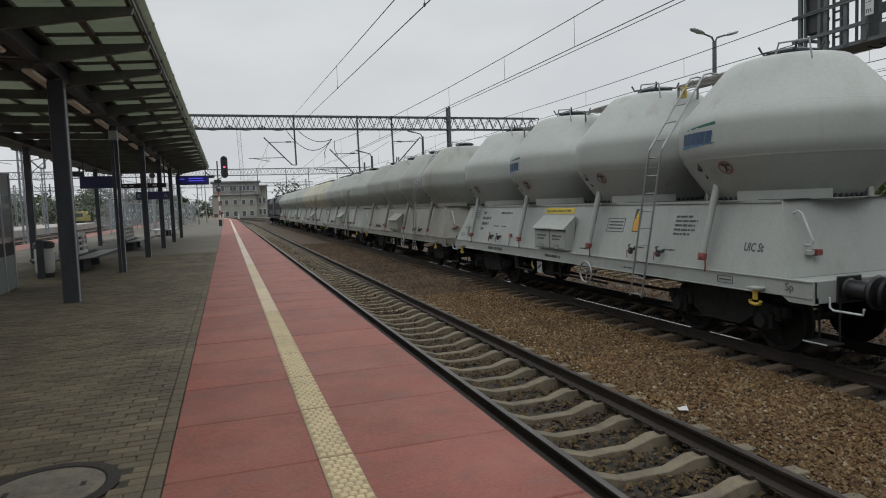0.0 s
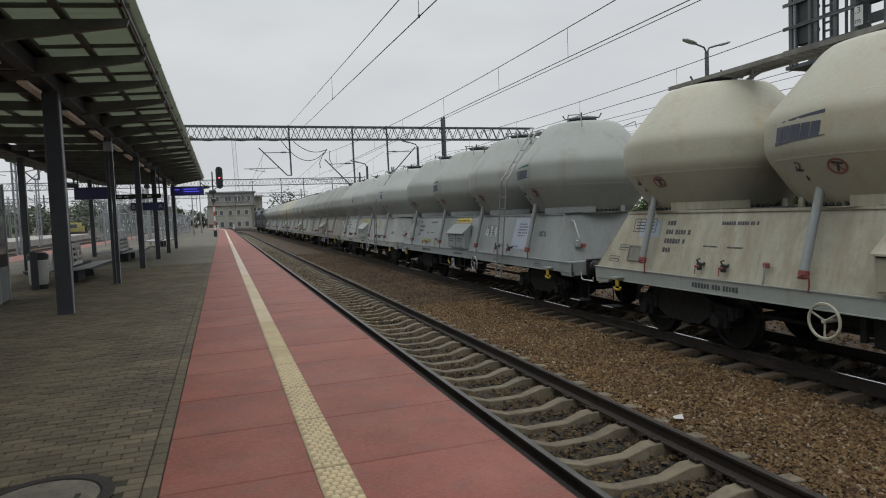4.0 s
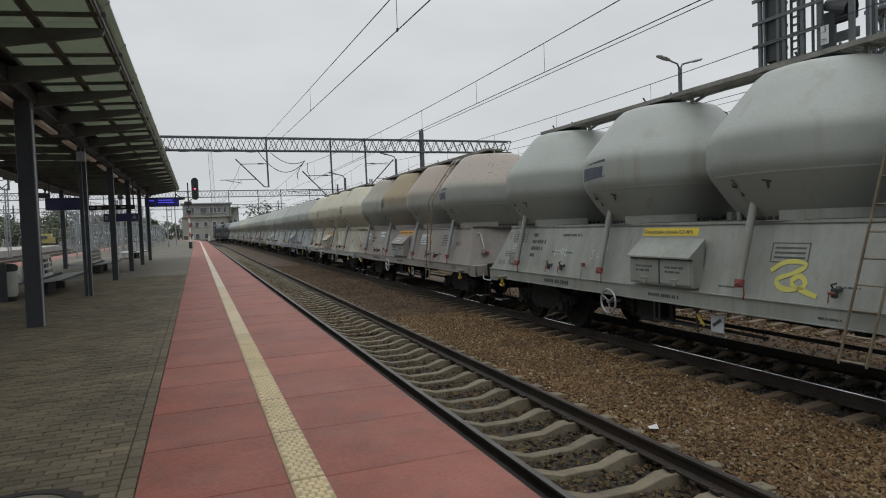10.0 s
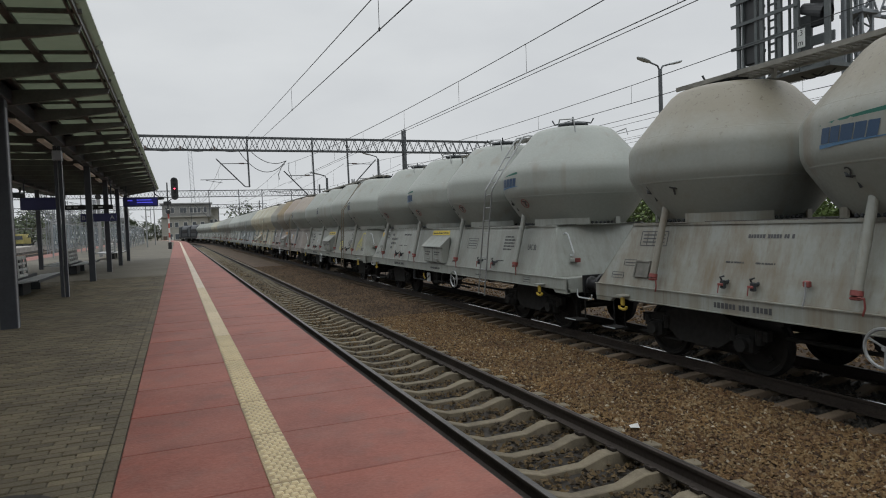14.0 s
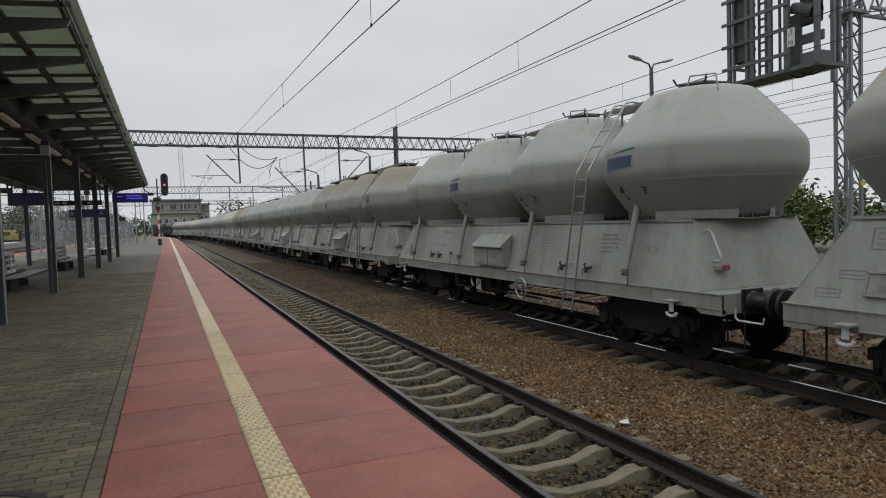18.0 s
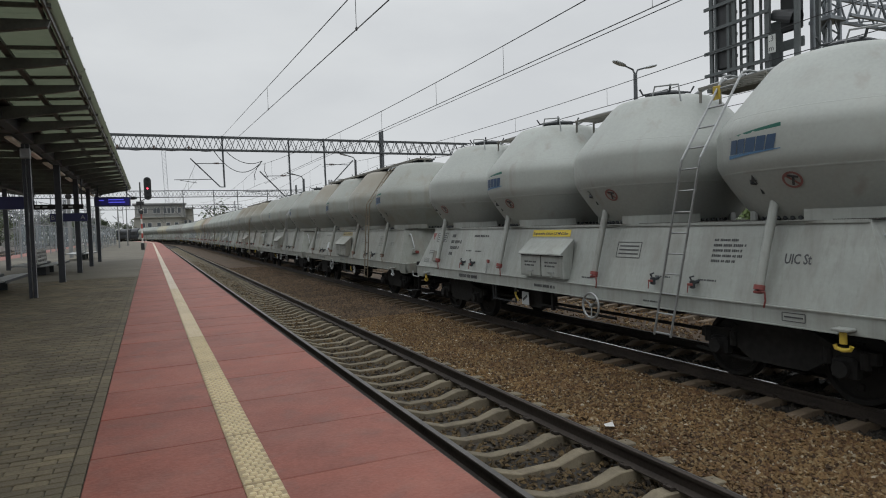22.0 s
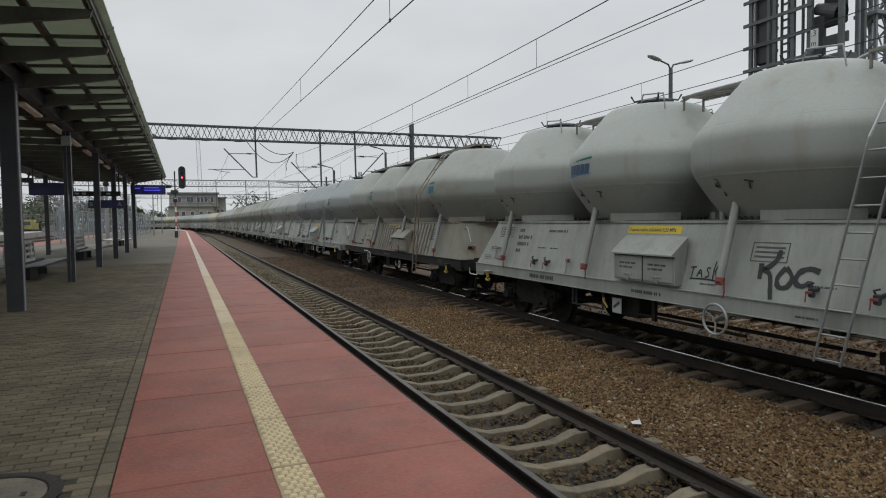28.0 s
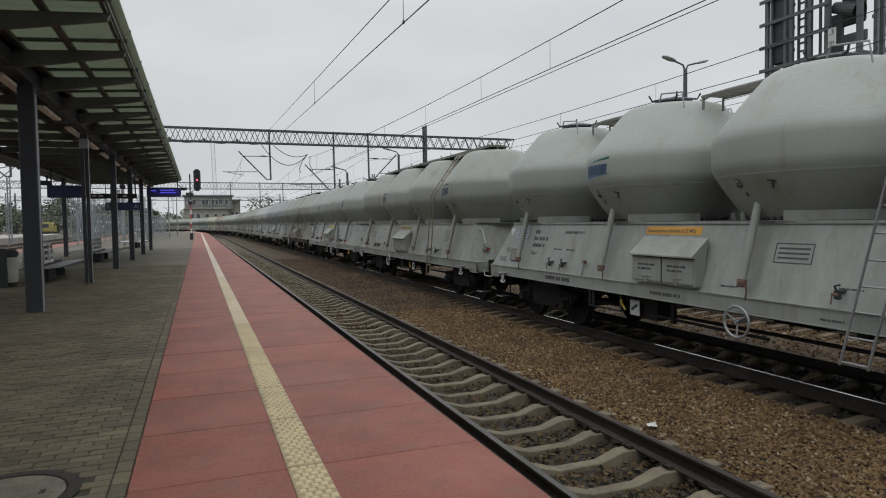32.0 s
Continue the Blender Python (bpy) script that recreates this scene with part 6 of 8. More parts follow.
LUMIN = Shape().box(0, 0, 0, 0.17, 1.70, 0.07, 0.02).mesh("luminaire", mat("lamp_cover", (0.82, 0.74, 0.62), 0.4, var=0.12, scale=2.0))
for k in range(-2, 10):
    lum = part("luminaire", LUMIN, None, canopy, "beige strip light under the beam", at=pose(AX - 0.20, 16.25 + 3.045 * k, 4.03))
    for e in (-0.6, 0.6):
        part("bracket", Shape().box(0, e, 0.06, 0.05, 0.06, 0.08), CANOPY_STEEL, lum)

# ---- overhead line ----
WIRE = mat("copper_wire", (0.045, 0.048, 0.05), 0.6, 0.3, var=0.1, bump=0)
PORC = mat("insulator", (0.10, 0.07, 0.06), 0.35, var=0.1)


def lattice(s, p, q, w, h, n, t=0.05, faces=True):
    """A lattice girder from p to q, w wide and h high, with n bays."""
    p, q = Vector(p), Vector(q)
    d = (q - p)
    ax = d.normalized()
    up = Vector((0, 0, 1)) if abs(ax.z) < 0.9 else Vector((0, 1, 0))
    side = ax.cross(up).normalized()
    cs = [side * (i * w / 2) + up * (j * h / 2) for i, j in ((-1, -1), (1, -1), (1, 1), (-1, 1))]
    for c in cs:
        s.beam(p + c, q + c, t * 1.5)
    for k in range(n):
        a, b = p + d * (k / n), p + d * ((k + 1) / n)
        m = (a + b) / 2
        for i in ((0, 3), (2, 1)):
            s.beam(a + cs[i[0]], m + cs[i[1]], t * 0.75)
            s.beam(m + cs[i[1]], b + cs[i[0]], t * 0.75)
        if faces:
            for i in ((0, 1), (3, 2)):
                s.beam(a + cs[i[0]], b + cs[i[1]], t * 0.6)
    return s


def gantry(y, z0, z1, x0, x1, posts, drops, bays, label):
    root = thing("catenary_gantry", label, "gantry", "catenary gantries", at=pose(0, y, 0))
    part("girder", lattice(Shape(), (x0, 0, (z0 + z1) / 2), (x1, 0, (z0 + z1) / 2), 0.7, z1 - z0, bays, 0.06), GANTRY, root)
    for x in posts:
        s = Shape()
        for dy in (-0.3, 0.3):
            s.beam((x, dy, -1.3), (x, dy, z1 + 0.9), 0.16)
        for k in range(12):
            zz = -1.2 + k * (z1 + 1.6) / 12
            s.beam((x, -0.3, zz), (x, 0.3, zz + 0.7), 0.05)
        part("mast", s, GANTRY, root)
    for x, tail, *hand in drops:
        h = -1 if hand else 1
        part("drop_post", Shape().beam((x, 0, tail), (x - 0.05, 0, z1 + 0.12), 0.12), GANTRY, root)
        s = Shape()
        s.tube([(x - h * 0.32, 0, tail + 0.03), (x - h * 2.4, 0, tail + 2.2)], 0.05, 6)
        s.tube([(x, 0, tail + 0.02), (x - h * 0.32, 0, tail + 0.03)], 0.04, 6)
        s.tube([(x, 0, tail + 1.85), (x - h * 2.0, 0, tail + 1.82)], 0.03, 6)
        s.tube([(x - h * 0.85, 0, tail + 0.62), (x - h * 3.6, 0, tail + 0.58)], 0.028, 6)
        s.tube([(x - h * 3.2, 0, tail + 0.55), (x - h * 2.0, 0, tail + 0.34)], 0.02, 5)
        cl = part("cantilever", s, GANTRY, root)
        ins = Shape()
        for a in (0.45, 0.62):
            ins.lathe([(0.03, -0.12), (0.075, -0.08), (0.04, -0.04), (0.075, 0.0), (0.04, 0.04), (0.075, 0.08), (0.03, 0.12)], 8, at=(x - h * a, 0, tail + 1.85), axis="x")
        part("insulator", ins, PORC, cl)
    return root


gantry(52.0, 7.9, 8.9, -24.0, 27.0, (18.5, -23.0), ((5.5, 5.04), (10.6, 4.1), (13.5, 5.06, -1), (-12.0, 5.05), (-17.0, 5.05)), 62, "dark lattice gantry spanning the tracks with drop posts")
gantry(118.0, 7.8, 8.9, -38.0, 26.0, (25.0, -30.0), ((5.6, 4.3), (10.6, 4.2), (14.6, 4.1), (19.8, 4.2), (-14.0, 4.3), (-19.5, 4.3)), 56, "second lattice gantry farther along the line")
gantry(185.0, 8.2, 9.2, -60.0, 24.0, (-42.0, 22.0), ((-6.0, 4.5), (4.0, 4.5), (11.0, 4.5), (-24.0, 4.5), (-34.0, 4.5)), 60, "distant lattice gantry over many tracks")


def sag(p, q, d, n=14):
    p, q = Vector(p), Vector(q)
    return [p.lerp(q, i / n) - Vector((0, 0, 4 * d * (i / n) * (1 - i / n))) for i in range(n + 1)]


def catenary(x, y0, y1, zc, zm0, zm1, droop, r, label, xc=None, drops=()):
    root = thing("contact_line", label, "overhead wire", "overhead wires")
    mess = sag((x, y0, zm0), (x, y1, zm1), droop, 24)
    part("messenger_wire", Shape().tube(mess, r, 5), WIRE, root)
    part("contact_wire", Shape().tube([(x, y0, zc), (x, y1, zc)], r, 5), WIRE, root)
    for y in drops:
        f = (y - y0) / (y1 - y0)
        z = zm0 + (zm1 - zm0) * f - 4 * droop * f * (1 - f)
        part("dropper", Shape().tube([(x, y, zc), (x, y, z)], r * 0.55, 4), WIRE, root)
    return root


catenary(X2, -6.0, 52.0, 5.36, 6.6, 6.85, 0.66, 0.011, "twin contact wires and messenger over the goods track", drops=(3.5, 8.9, 14.2, 18.4, 23.6, 29.5, 35.5, 42.0, 48.0))
catenary(X2 + 0.08, -6.0, 52.0, 5.30, 6.62, 6.88, 0.64, 0.009, "second contact wire over the goods track")
catenary(X3, -6.0, 52.0, 5.12, 6.4, 6.7, 0.9, 0.011, "contact wire and messenger over the third track", drops=(6.0, 11.0, 16.0, 21.5, 27.0, 33.0, 40.0))
catenary(X3 + 5.0, -6.0, 52.0, 5.3, 6.5, 6.8, 0.8, 0.012, "contact wire beyond the third track", drops=(8.0, 14.0, 20.0, 27.0, 34.0))
lift = thing("contact_line", "messenger and contact wire rising to the gantry", "overhead wire", "overhead wires")
part("messenger_wire", Shape().tube([(2.70, -8.0, 4.34), (5.50, 52.0, 9.0)], 0.011, 5), WIRE, lift)
part("contact_wire", Shape().tube([(2.70, -8.0, 3.878), (5.50, 52.0, 7.875)], 0.011, 5), WIRE, lift)
for y in (11.2, 24.0):
    f = (y + 8) / 60
    x = 2.7 + 2.8 * f
    part("dropper", Shape().tube([(x, y, 3.878 + 3.997 * f), (x, y, 4.34 + 4.66 * f)], 0.006, 4), WIRE, lift)
    part("clamp", Shape().box(x, y, 3.89 + 3.997 * f, 0.03, 0.06, 0.07, 0.008), WIRE, lift)
for x in (X1, X2, X3, X3 + 5):
    catenary(x - 0.1, 52.0, 118.0, 5.36 if x != X1 else 5.6, 6.9, 6.9, 0.9, 0.012, "overhead wires between the gantries", drops=tuple(range(56, 117, 7)))
for x, zc in ((24.0, 6.4), (24.0, 7.3), (29.0, 6.2), (29.0, 7.1), (34.0, 6.0), (34.0, 6.9), (34.0, 8.4), (38.0, 5.2), (38.0, 8.2), (38.0, 4.5)):
    w_ = thing("line_wire", "thin overhead wire across the yard", "overhead wire", "overhead wires")
    part("strand", Shape().tube(sag((x, -20, zc), (x, 90, zc), 0.4, 12), 0.012, 4), WIRE, w_)
for pts, r_ in ((sag((4.78, 51.8, 7.85), (8.4, 51.8, 7.1), 1.25, 16), 0.028), (sag((5.74, 51.8, 7.75), (8.4, 51.8, 7.1), 0.5, 12), 0.028),
                (((8.4, 51.8, 7.1), (8.0, 51.8, 6.6), (7.75, 51.8, 6.0), (7.8, 51.8, 5.6)), 0.025), (((8.6, 51.8, 6.95), (8.55, 51.8, 6.3), (8.8, 51.8, 5.75)), 0.025)):
    loop = thing("jumper_cable", "slack jumper cable hanging from the gantry", "cable", "jumper cables")
    part("strand", Shape().tube(pts, r_, 5), WIRE, loop)
loop = thing("feeder_cable", "feeder cable looped along the girder on small insulators", "cable")
x = -9.0
while x < 4.6:
    part("strand", Shape().tube(sag((x, 51.55, 8.05), (x + 2.4, 51.55, 8.05), 0.32, 8), 0.026, 5), WIRE, loop)
    part("insulator", Shape().tube([(x, 51.55, 7.88), (x, 51.55, 8.12)], 0.07, 8), PORC, loop)
    x += 2.4

# station name board behind the goods line
board = thing("station_name_board", "dark blue station name board on posts beyond the goods line", "sign", at=pose(20.5, 17.6, 0))
part("panel", Shape().box(0, 1.0, 3.09, 0.08, 4.4, 0.76, 0.02), mat("board_navy", (0.012, 0.014, 0.035), 0.4, var=0.1), board)
for y in (-1.09, 3.1):
    part("post", Shape().box(0.06, y, 1.1, 0.14, 0.14, 4.9, 0.02), DARK, board)
lettering("board_word", "Główna", 0.46, SPRAYW, board, pose(-0.045, 0.74, 2.93, 90, 0, -90))
part("text_bar", Shape().box(-0.045, 1.75, 3.07, 0.01, 1.3, 0.24), SPRAYW, board)

# double pole far behind the wagons
pole = thing("twin_arm_pole", "dark pole with two raised wire arms", "pole", at=pose(30.0, 29.3, 0))
part("pole", Shape().beam((0, 0, -1.3), (0, 0, 6.3), 0.28), GANTRY, pole)
for e in (-1, 1):
    part("arm", Shape().beam((0, 0, 6.2), (e * 0.24, 0, 7.62), 0.13).beam((e * 0.24, 0, 7.6), (e * 0.62, 0, 7.72), 0.10), GANTRY, pole)
    part("bracket", Shape().beam((0, 0, 6.3), (e * 0.75, 0, 6.35), 0.08), GANTRY, pole)
    part("insulator", Shape().lathe([(0.05, -0.3), (0.1, -0.2), (0.05, -0.1), (0.1, 0.0), (0.04, 0.05)], 8, at=(e * 0.62, 0, 7.5)), PORC, pole)
board = thing("signal_board", "black board on a thin grey post", "signal", at=pose(33.5, 26.5, 0))
part("post", Shape().beam((0, 0, -1.3), (0, 0, 5.4), 0.22), GANTRY, board)
part("panel", Shape().box(-0.4, 0, 4.4, 0.9, 0.2, 1.9, 0.02), BLACK, board)

# ---- street lamps ----
HEAD = mat("lamp_glass", (0.40, 0.42, 0.43), 0.4, var=0.06)


def street_lamp(x, y, top, arms, label):
    root = thing("street_lamp", label, "street lamp", "yard lamps", at=pose(x, y, 0))
    part("pole", Shape().tube([(0, 0, -1.3), (0, 0, top)], [0.16, 0.11], 12), GANTRY, root)
    for e in arms:
        s = Shape().tube([(0, 0, top - 0.1), (e * 0.18, 0, top + 0.22), (e * 0.75, 0, top + 0.38)], 0.05, 8)
        arm = part("arm", s, GANTRY, root)
        hd = Shape().lathe([(0.04, 0.0), (0.15, 0.08), (0.23, 0.38), (0.21, 0.78), (0.07, 0.95)], 14, axis="x", squash=0.42)
        at = pose(e * 0.70, 0, top + 0.38, 0, -14 if e > 0 else 194, 0)
        part("lamp_head", hd, HEAD, arm, smooth=50, at=at)
    return root


street_lamp(26.1, 29.0, 10.0, (-1, 1), "grey lamp post with two lamp heads behind the train")
street_lamp(18.6, 60.0, 8.2, (-1,), "small lamp post beyond the gantry")
street_lamp(13.9, 62.0, 6.5, (-1,), "small lamp post beyond the gantry")
street_lamp(-17.5, 70.0, 9.0, (-1, 1), "lamp post on the next platform")

# ---- signal basket and lattice mast ----
CAGE = mat("basket_steel", (0.088, 0.100, 0.102), 0.55, 0.2, var=0.2, fine=20)
basket = thing("signal_basket", "grey steel signal basket with black signal hung over the tracks", "railway signal", at=pose(15.05, 12.0, 0))
part("floor_grating", Shape().box(-0.42, -0.45, 5.0, 0.9, 2.75, 0.09), CAGE, basket)
NEARF = -0.86
for y0, w in ((0.75, 0.10), (0.60, 0.06), (0.19, 0.08), (0.01, 0.10), (-0.51, 0.10), (-0.98, 0.14), (-1.77, 0.13)):
    part("upright", Shape().box(NEARF, y0, 7.3, 0.07, w, 4.6), CAGE, basket)
for y0 in (0.85, -0.3, -1.70):
    part("upright", Shape().box(0.0, y0, 7.3, 0.08, 0.09, 4.6), CAGE, basket)
for z0 in (5.40, 6.0, 6.6, 7.2, 7.8, 8.4):
    part("guard_rail", Shape().beam((NEARF - 0.05, 0.95, z0), (NEARF - 0.05, -1.05, z0), 0.04, 0.085), CAGE, basket)
    part("guard_rail", Shape().beam((NEARF, 0.68, z0), (0.04, 0.68, z0), 0.04, 0.08), CAGE, basket)
part("signal_back", Shape().box(-0.76, 0.42, 7.45, 0.14, 0.40, 3.9, 0.03), mat("signal_black", (0.018, 0.02, 0.022), 0.5, var=0.2), basket)
part("signal_panel", Shape().box(-0.30, -1.22, 7.4, 0.08, 0.60, 2.6, 0.03), MATS["signal_black"], basket)
for k in range(16):
    part("ladder_rung", Shape().beam((-0.70, -0.06, 5.3 + 0.2 * k), (-0.70, -0.42, 5.3 + 0.2 * k), 0.045), CAGE, basket)
for y0 in (-0.06, -0.26, -0.42, -0.66):
    part("ladder_rail", Shape().beam((-0.70, y0, 5.0), (-0.70, y0, 9.6), 0.05), CAGE, basket)
part("back_plate", Shape().box(-0.30, -0.78, 5.75, 0.05, 0.36, 1.4), CAGE, basket)
for z0 in (6.45, 7.25):
    hood = Shape()
    n = 14
    vs, fs = [], []
    for i in range(n):
        a = math.pi * (-0.15 + 1.3 * i / (n - 1))
        vs += [(0.20 * math.cos(a), 0.0, 0.20 * math.sin(a)), (0.23 * math.cos(a), -0.55 - 0.08 * math.sin(a), 0.23 * math.sin(a) - 0.20)]
    fs = [(2 * i, 2 * i + 1, 2 * i + 3, 2 * i + 2) for i in range(n - 1)]
    hood.add(vs, fs)
    hood.add([(v[0] * 0.93, v[1], v[2] * 0.93) for v in vs], [tuple(reversed(f)) for f in fs])
    part("lamp_hood", hood, MATS["signal_black"], basket, at=pose(-0.60, -1.02, z0))
part("bracket_plate", Shape().box(-0.5, -1.38, 5.72, 0.06, 0.62, 0.24, 0.01), CAGE, basket)
part("cable_duct", Shape().box(-0.45, -1.45, 5.2, 0.5, 0.5, 0.3, 0.02), CAGE, basket)
plate = part("number_plate", Shape().box(NEARF - 0.09, -1.16, 5.74, 0.02, 0.20, 0.44, 0.004), mat("plate_white", (0.50, 0.52, 0.50), 0.5, var=0.06), basket)
lettering("plate_mark", ".3", 0.20, INK, plate, pose(NEARF - 0.105, -1.08, 5.80, 90, 0, -90))
lettering("plate_mark", "m", 0.19, INK, plate, pose(NEARF - 0.105, -1.08, 5.57, 90, 0, -90))
for y0 in (-1.2, -1.5):
    part("cable", Shape().tube(sag((-0.4, y0 + 0.5, 4.97), (-0.4, y0 - 0.25, 5.05), 0.16, 8), 0.02, 5), WIRE, basket)
part("hanger", Shape().box(-0.42, -0.4, 9.72, 0.9, 3.0, 0.25), CAGE, basket)

mast = thing("lattice_mast", "grey steel lattice mast with a lattice boom", "mast", at=pose(16.5, 11.05, 0))
MASTM = mat("mast_steel", (0.20, 0.22, 0.235), 0.5, 0.3, var=0.15, fine=20)
part("tower", lattice(Shape(), (0, 0, -1.3), (0, 0, 11.0), 0.4, 0.4, 18, 0.05), MASTM, mast)
part("pole", Shape().box(-0.62, -0.05, 8.0, 0.13, 0.13, 6.4, 0.02), MASTM, mast)
part("boom", lattice(Shape(), (-3.0, -0.2, 9.9), (0.6, -0.2, 9.9), 0.5, 0.6, 6, 0.05), MASTM, mast)
part("side_boom", lattice(Shape(), (0.25, -0.2, 6.95), (9.0, -0.2, 6.95), 0.5, 0.6, 14, 0.05), MASTM, mast)
part("drop_rod", Shape().tube([(1.5, -1.6, 6.9), (1.5, -1.6, 4.2)], 0.03, 6), MASTM, mast)
part("collar", Shape().box(0, 0, 6.6, 0.62, 0.62, 0.10, 0.01), MASTM, mast)
part("yellow_tag", Shape().box(0.15, -0.28, 2.2, 0.2, 0.02, 0.10), LABELY, mast)

# ---- platform signal ----
sig = thing("platform_signal", "black colour light signal showing red on a banded pole", "railway signal", at=pose(-0.66, 73.0, 0))
SB = MATS["signal_black"]
STRIPE_W = mat("pole_white", (0.62, 0.60, 0.57), 0.5, var=0.1)
STRIPE_R = mat("pole_red", (0.38, 0.07, 0.05), 0.5, var=0.1)
part("base", Shape().box(0, 0, 0.35, 0.34, 0.34, 0.7, 0.02), SB, sig)
z0 = 0.7
for k in range(7):
    part("pole_band", Shape().tube([(0, 0, z0), (0, 0, z0 + 0.5)], 0.085, 12), STRIPE_W if k % 2 == 0 else STRIPE_R, sig)
    z0 += 0.5
part("pole", Shape().tube([(0, 0, z0), (0, 0, 7.0)], 0.07, 10), SB, sig)
part("lower_lamp", Shape().tube([(0.02, 0.2, 3.9), (0.02, -0.3, 3.9)], 0.22, 14), SB, sig)
part("marker_board", Shape().box(-0.05, 0, 4.85, 0.75, 0.16, 0.34, 0.03), SB, sig)
head = Shape()
pts = []
for i in range(24):
    a = 2 * math.pi * i / 24
    pts.append((0.36 * math.cos(a), 0, (0.82 if math.sin(a) >= 0 else -0.82) + 0.36 * math.sin(a)))
head.prism(pts, (0, -0.08, 0), (0, 0.12, 0))
hd = part("signal_head", head, SB, sig, at=pose(0.72, 0, 6.35))
for k, z in enumerate((0.85, 0.43, 0.0, -0.43, -0.85)):
    lit = k == 2
    part("lens", Shape().lathe([(0.0, 0.0), (0.07, 0.0), (0.085, 0.03)], 16, at=(0, -0.10, z), axis="y"),
         mat("red_light", (1.0, 0.05, 0.09), 0.3, emit=6.0, var=0.0, bump=0) if lit else SB, hd, "glowing red signal lamp" if lit else "")
    vis = Shape()
    vv = []
    for i in range(9):
        a = math.pi * i / 8
        vv += [(0.14 * math.cos(a), -0.08, z + 0.14 * math.sin(a)), (0.14 * math.cos(a), -0.30, z + 0.14 * math.sin(a) - 0.02)]
    vis.add(vv, [(2 * i, 2 * i + 1, 2 * i + 3, 2 * i + 2) for i in range(8)])
    part("visor", vis, SB, hd)
part("head_arm", Shape().beam((0, 0, 5.0), (0.6, 0, 5.4), 0.08), SB, sig)

# ---- things on the platform ----
PERF = mat("bench_grey", (0.34, 0.35, 0.35), 0.5, 0.3, var=0.1)
BENCHW = mat("bench_white", (0.48, 0.485, 0.465), 0.5, 0.1, var=0.1)
CONC = mat("pale_concrete", (0.34, 0.335, 0.32), 0.8, var=0.15)


def bench(y):
    root = thing("platform_bench", "grey metal bench with slotted back on concrete foot", "bench", "benches under the canopy", at=pose(-4.25, y, 0))
    part("foot", Shape().box(0.0, -0.3, 0.2, 0.5, 1.1, 0.4, 0.02), DARK, root)
    for e in (-1, 1):
        part("seat", Shape().prism([(e * 0.18, 0, 0.43), (e * 0.78, 0, 0.47), (e * 0.80, 0, 0.44), (e * 0.18, 0, 0.38)], (0, -1.9, 0), (0, 2.3, 0)), PERF, root, "pale grey seat board")
        part("seat_edge", Shape().box(e * 0.81, 0.2, 0.435, 0.02, 4.2, 0.07), DARK, root, "dark seat edge")
        for k in range(2):
            y0 = -1.29 + k * 1.24
            pl = Shape()
            for z, dx, t in ((0.53, 0.125, 0.10), (0.705, 0.11, 0.075), (0.87, 0.095, 0.075), (1.035, 0.085, 0.10)):
                pl.box(e * dx, y0, z, 0.03, 1.20, t, 0.012)
            for dy in (-0.56, 0.0, 0.56):
                pl.beam((e * 0.122, y0 + dy, 0.52), (e * 0.084, y0 + dy, 1.06), 0.028, 0.06)
            part("back_panel", pl, BENCHW, root, "white slotted back panel")
    part("frame_bar", Shape().beam((0, -1.9, 0.42), (0, 2.3, 0.42), 0.12), DARK, root)
    # Black sheet added so the back slots read dark.
    part("back_board", Shape().box(0, -0.66, 0.80, 0.05, 2.5, 0.50, 0.01), BLACK, root, "dark sheet added behind the slots")
    part("front_leg", Shape().box(0, 1.6, 0.2, 0.5, 0.08, 0.4), DARK, root)
    return root


bench(21.6)
bench(32.0)
bench(50.0)

rb = thing("litter_bin", "pale grey litter bin with dark hood and post", "litter bin", at=pose(-4.62, 19.3, 0))
part("drum", Shape().lathe([(0.20, 0.12), (0.23, 0.2), (0.23, 0.74), (0.21, 0.77)], 24), mat("bin_grey", (0.36, 0.36, 0.33), 0.55, var=0.12), rb, smooth=40)
part("hood", Shape().lathe([(0.21, 0.77), (0.25, 0.80), (0.25, 0.90), (0.18, 0.96), (0.0, 0.97)], 24), DARK, rb, smooth=40)
part("post", Shape().box(-0.02, -0.30, 0.5, 0.16, 0.08, 1.0, 0.01), DARK, rb)
part("foot", Shape().lathe([(0.2, 0.0), (0.2, 0.12)], 20), BLACK, rb)

show = thing("information_case", "grey glazed timetable cabinet standing on the platform", "notice cabinet", at=pose(-4.68, 15.9, 0, 0, 0, 4))
part("case", Shape().box(0, 0, 1.3, 0.24, 1.9, 2.6, 0.02), mat("case_grey", (0.15, 0.165, 0.16), 0.5, var=0.1), show)
for y in (-0.92, 0.0, 0.92):
    part("frame_bar", Shape().box(0.12, y, 1.3, 0.06, 0.06, 2.62, 0.01), PERF, show)
for y in (-0.46, 0.46):
    # Glass base colour lifted to stand in for reflected sky.
    part("glass_pane", Shape().box(0.125, y, 1.55, 0.012, 0.82, 1.1), mat("case_glass", (0.13, 0.14, 0.14), 0.08, var=0.05, bump=0), show)
    part("dark_band", Shape().box(0.13, y, 0.92, 0.012, 0.82, 0.28), BLACK, show)
    part("lower_panel", Shape().box(0.128, y, 0.42, 0.012, 0.82, 0.68), mat("panel_green_grey", (0.14, 0.16, 0.155), 0.5, var=0.1), show)
    part("lock", Shape().box(0.14, y, 0.74, 0.012, 0.10, 0.03), PERF, show)

BLUEB = mat("display_case", (0.022, 0.024, 0.095), 0.4, var=0.1)
LED = mat("display_light", (0.02, 0.02, 0.22), 0.4, emit=0.05, var=0.0, bump=0)
LEDW = mat("display_text", (0.10, 0.10, 0.85), 0.4, emit=0.6, var=0.0, bump=0)


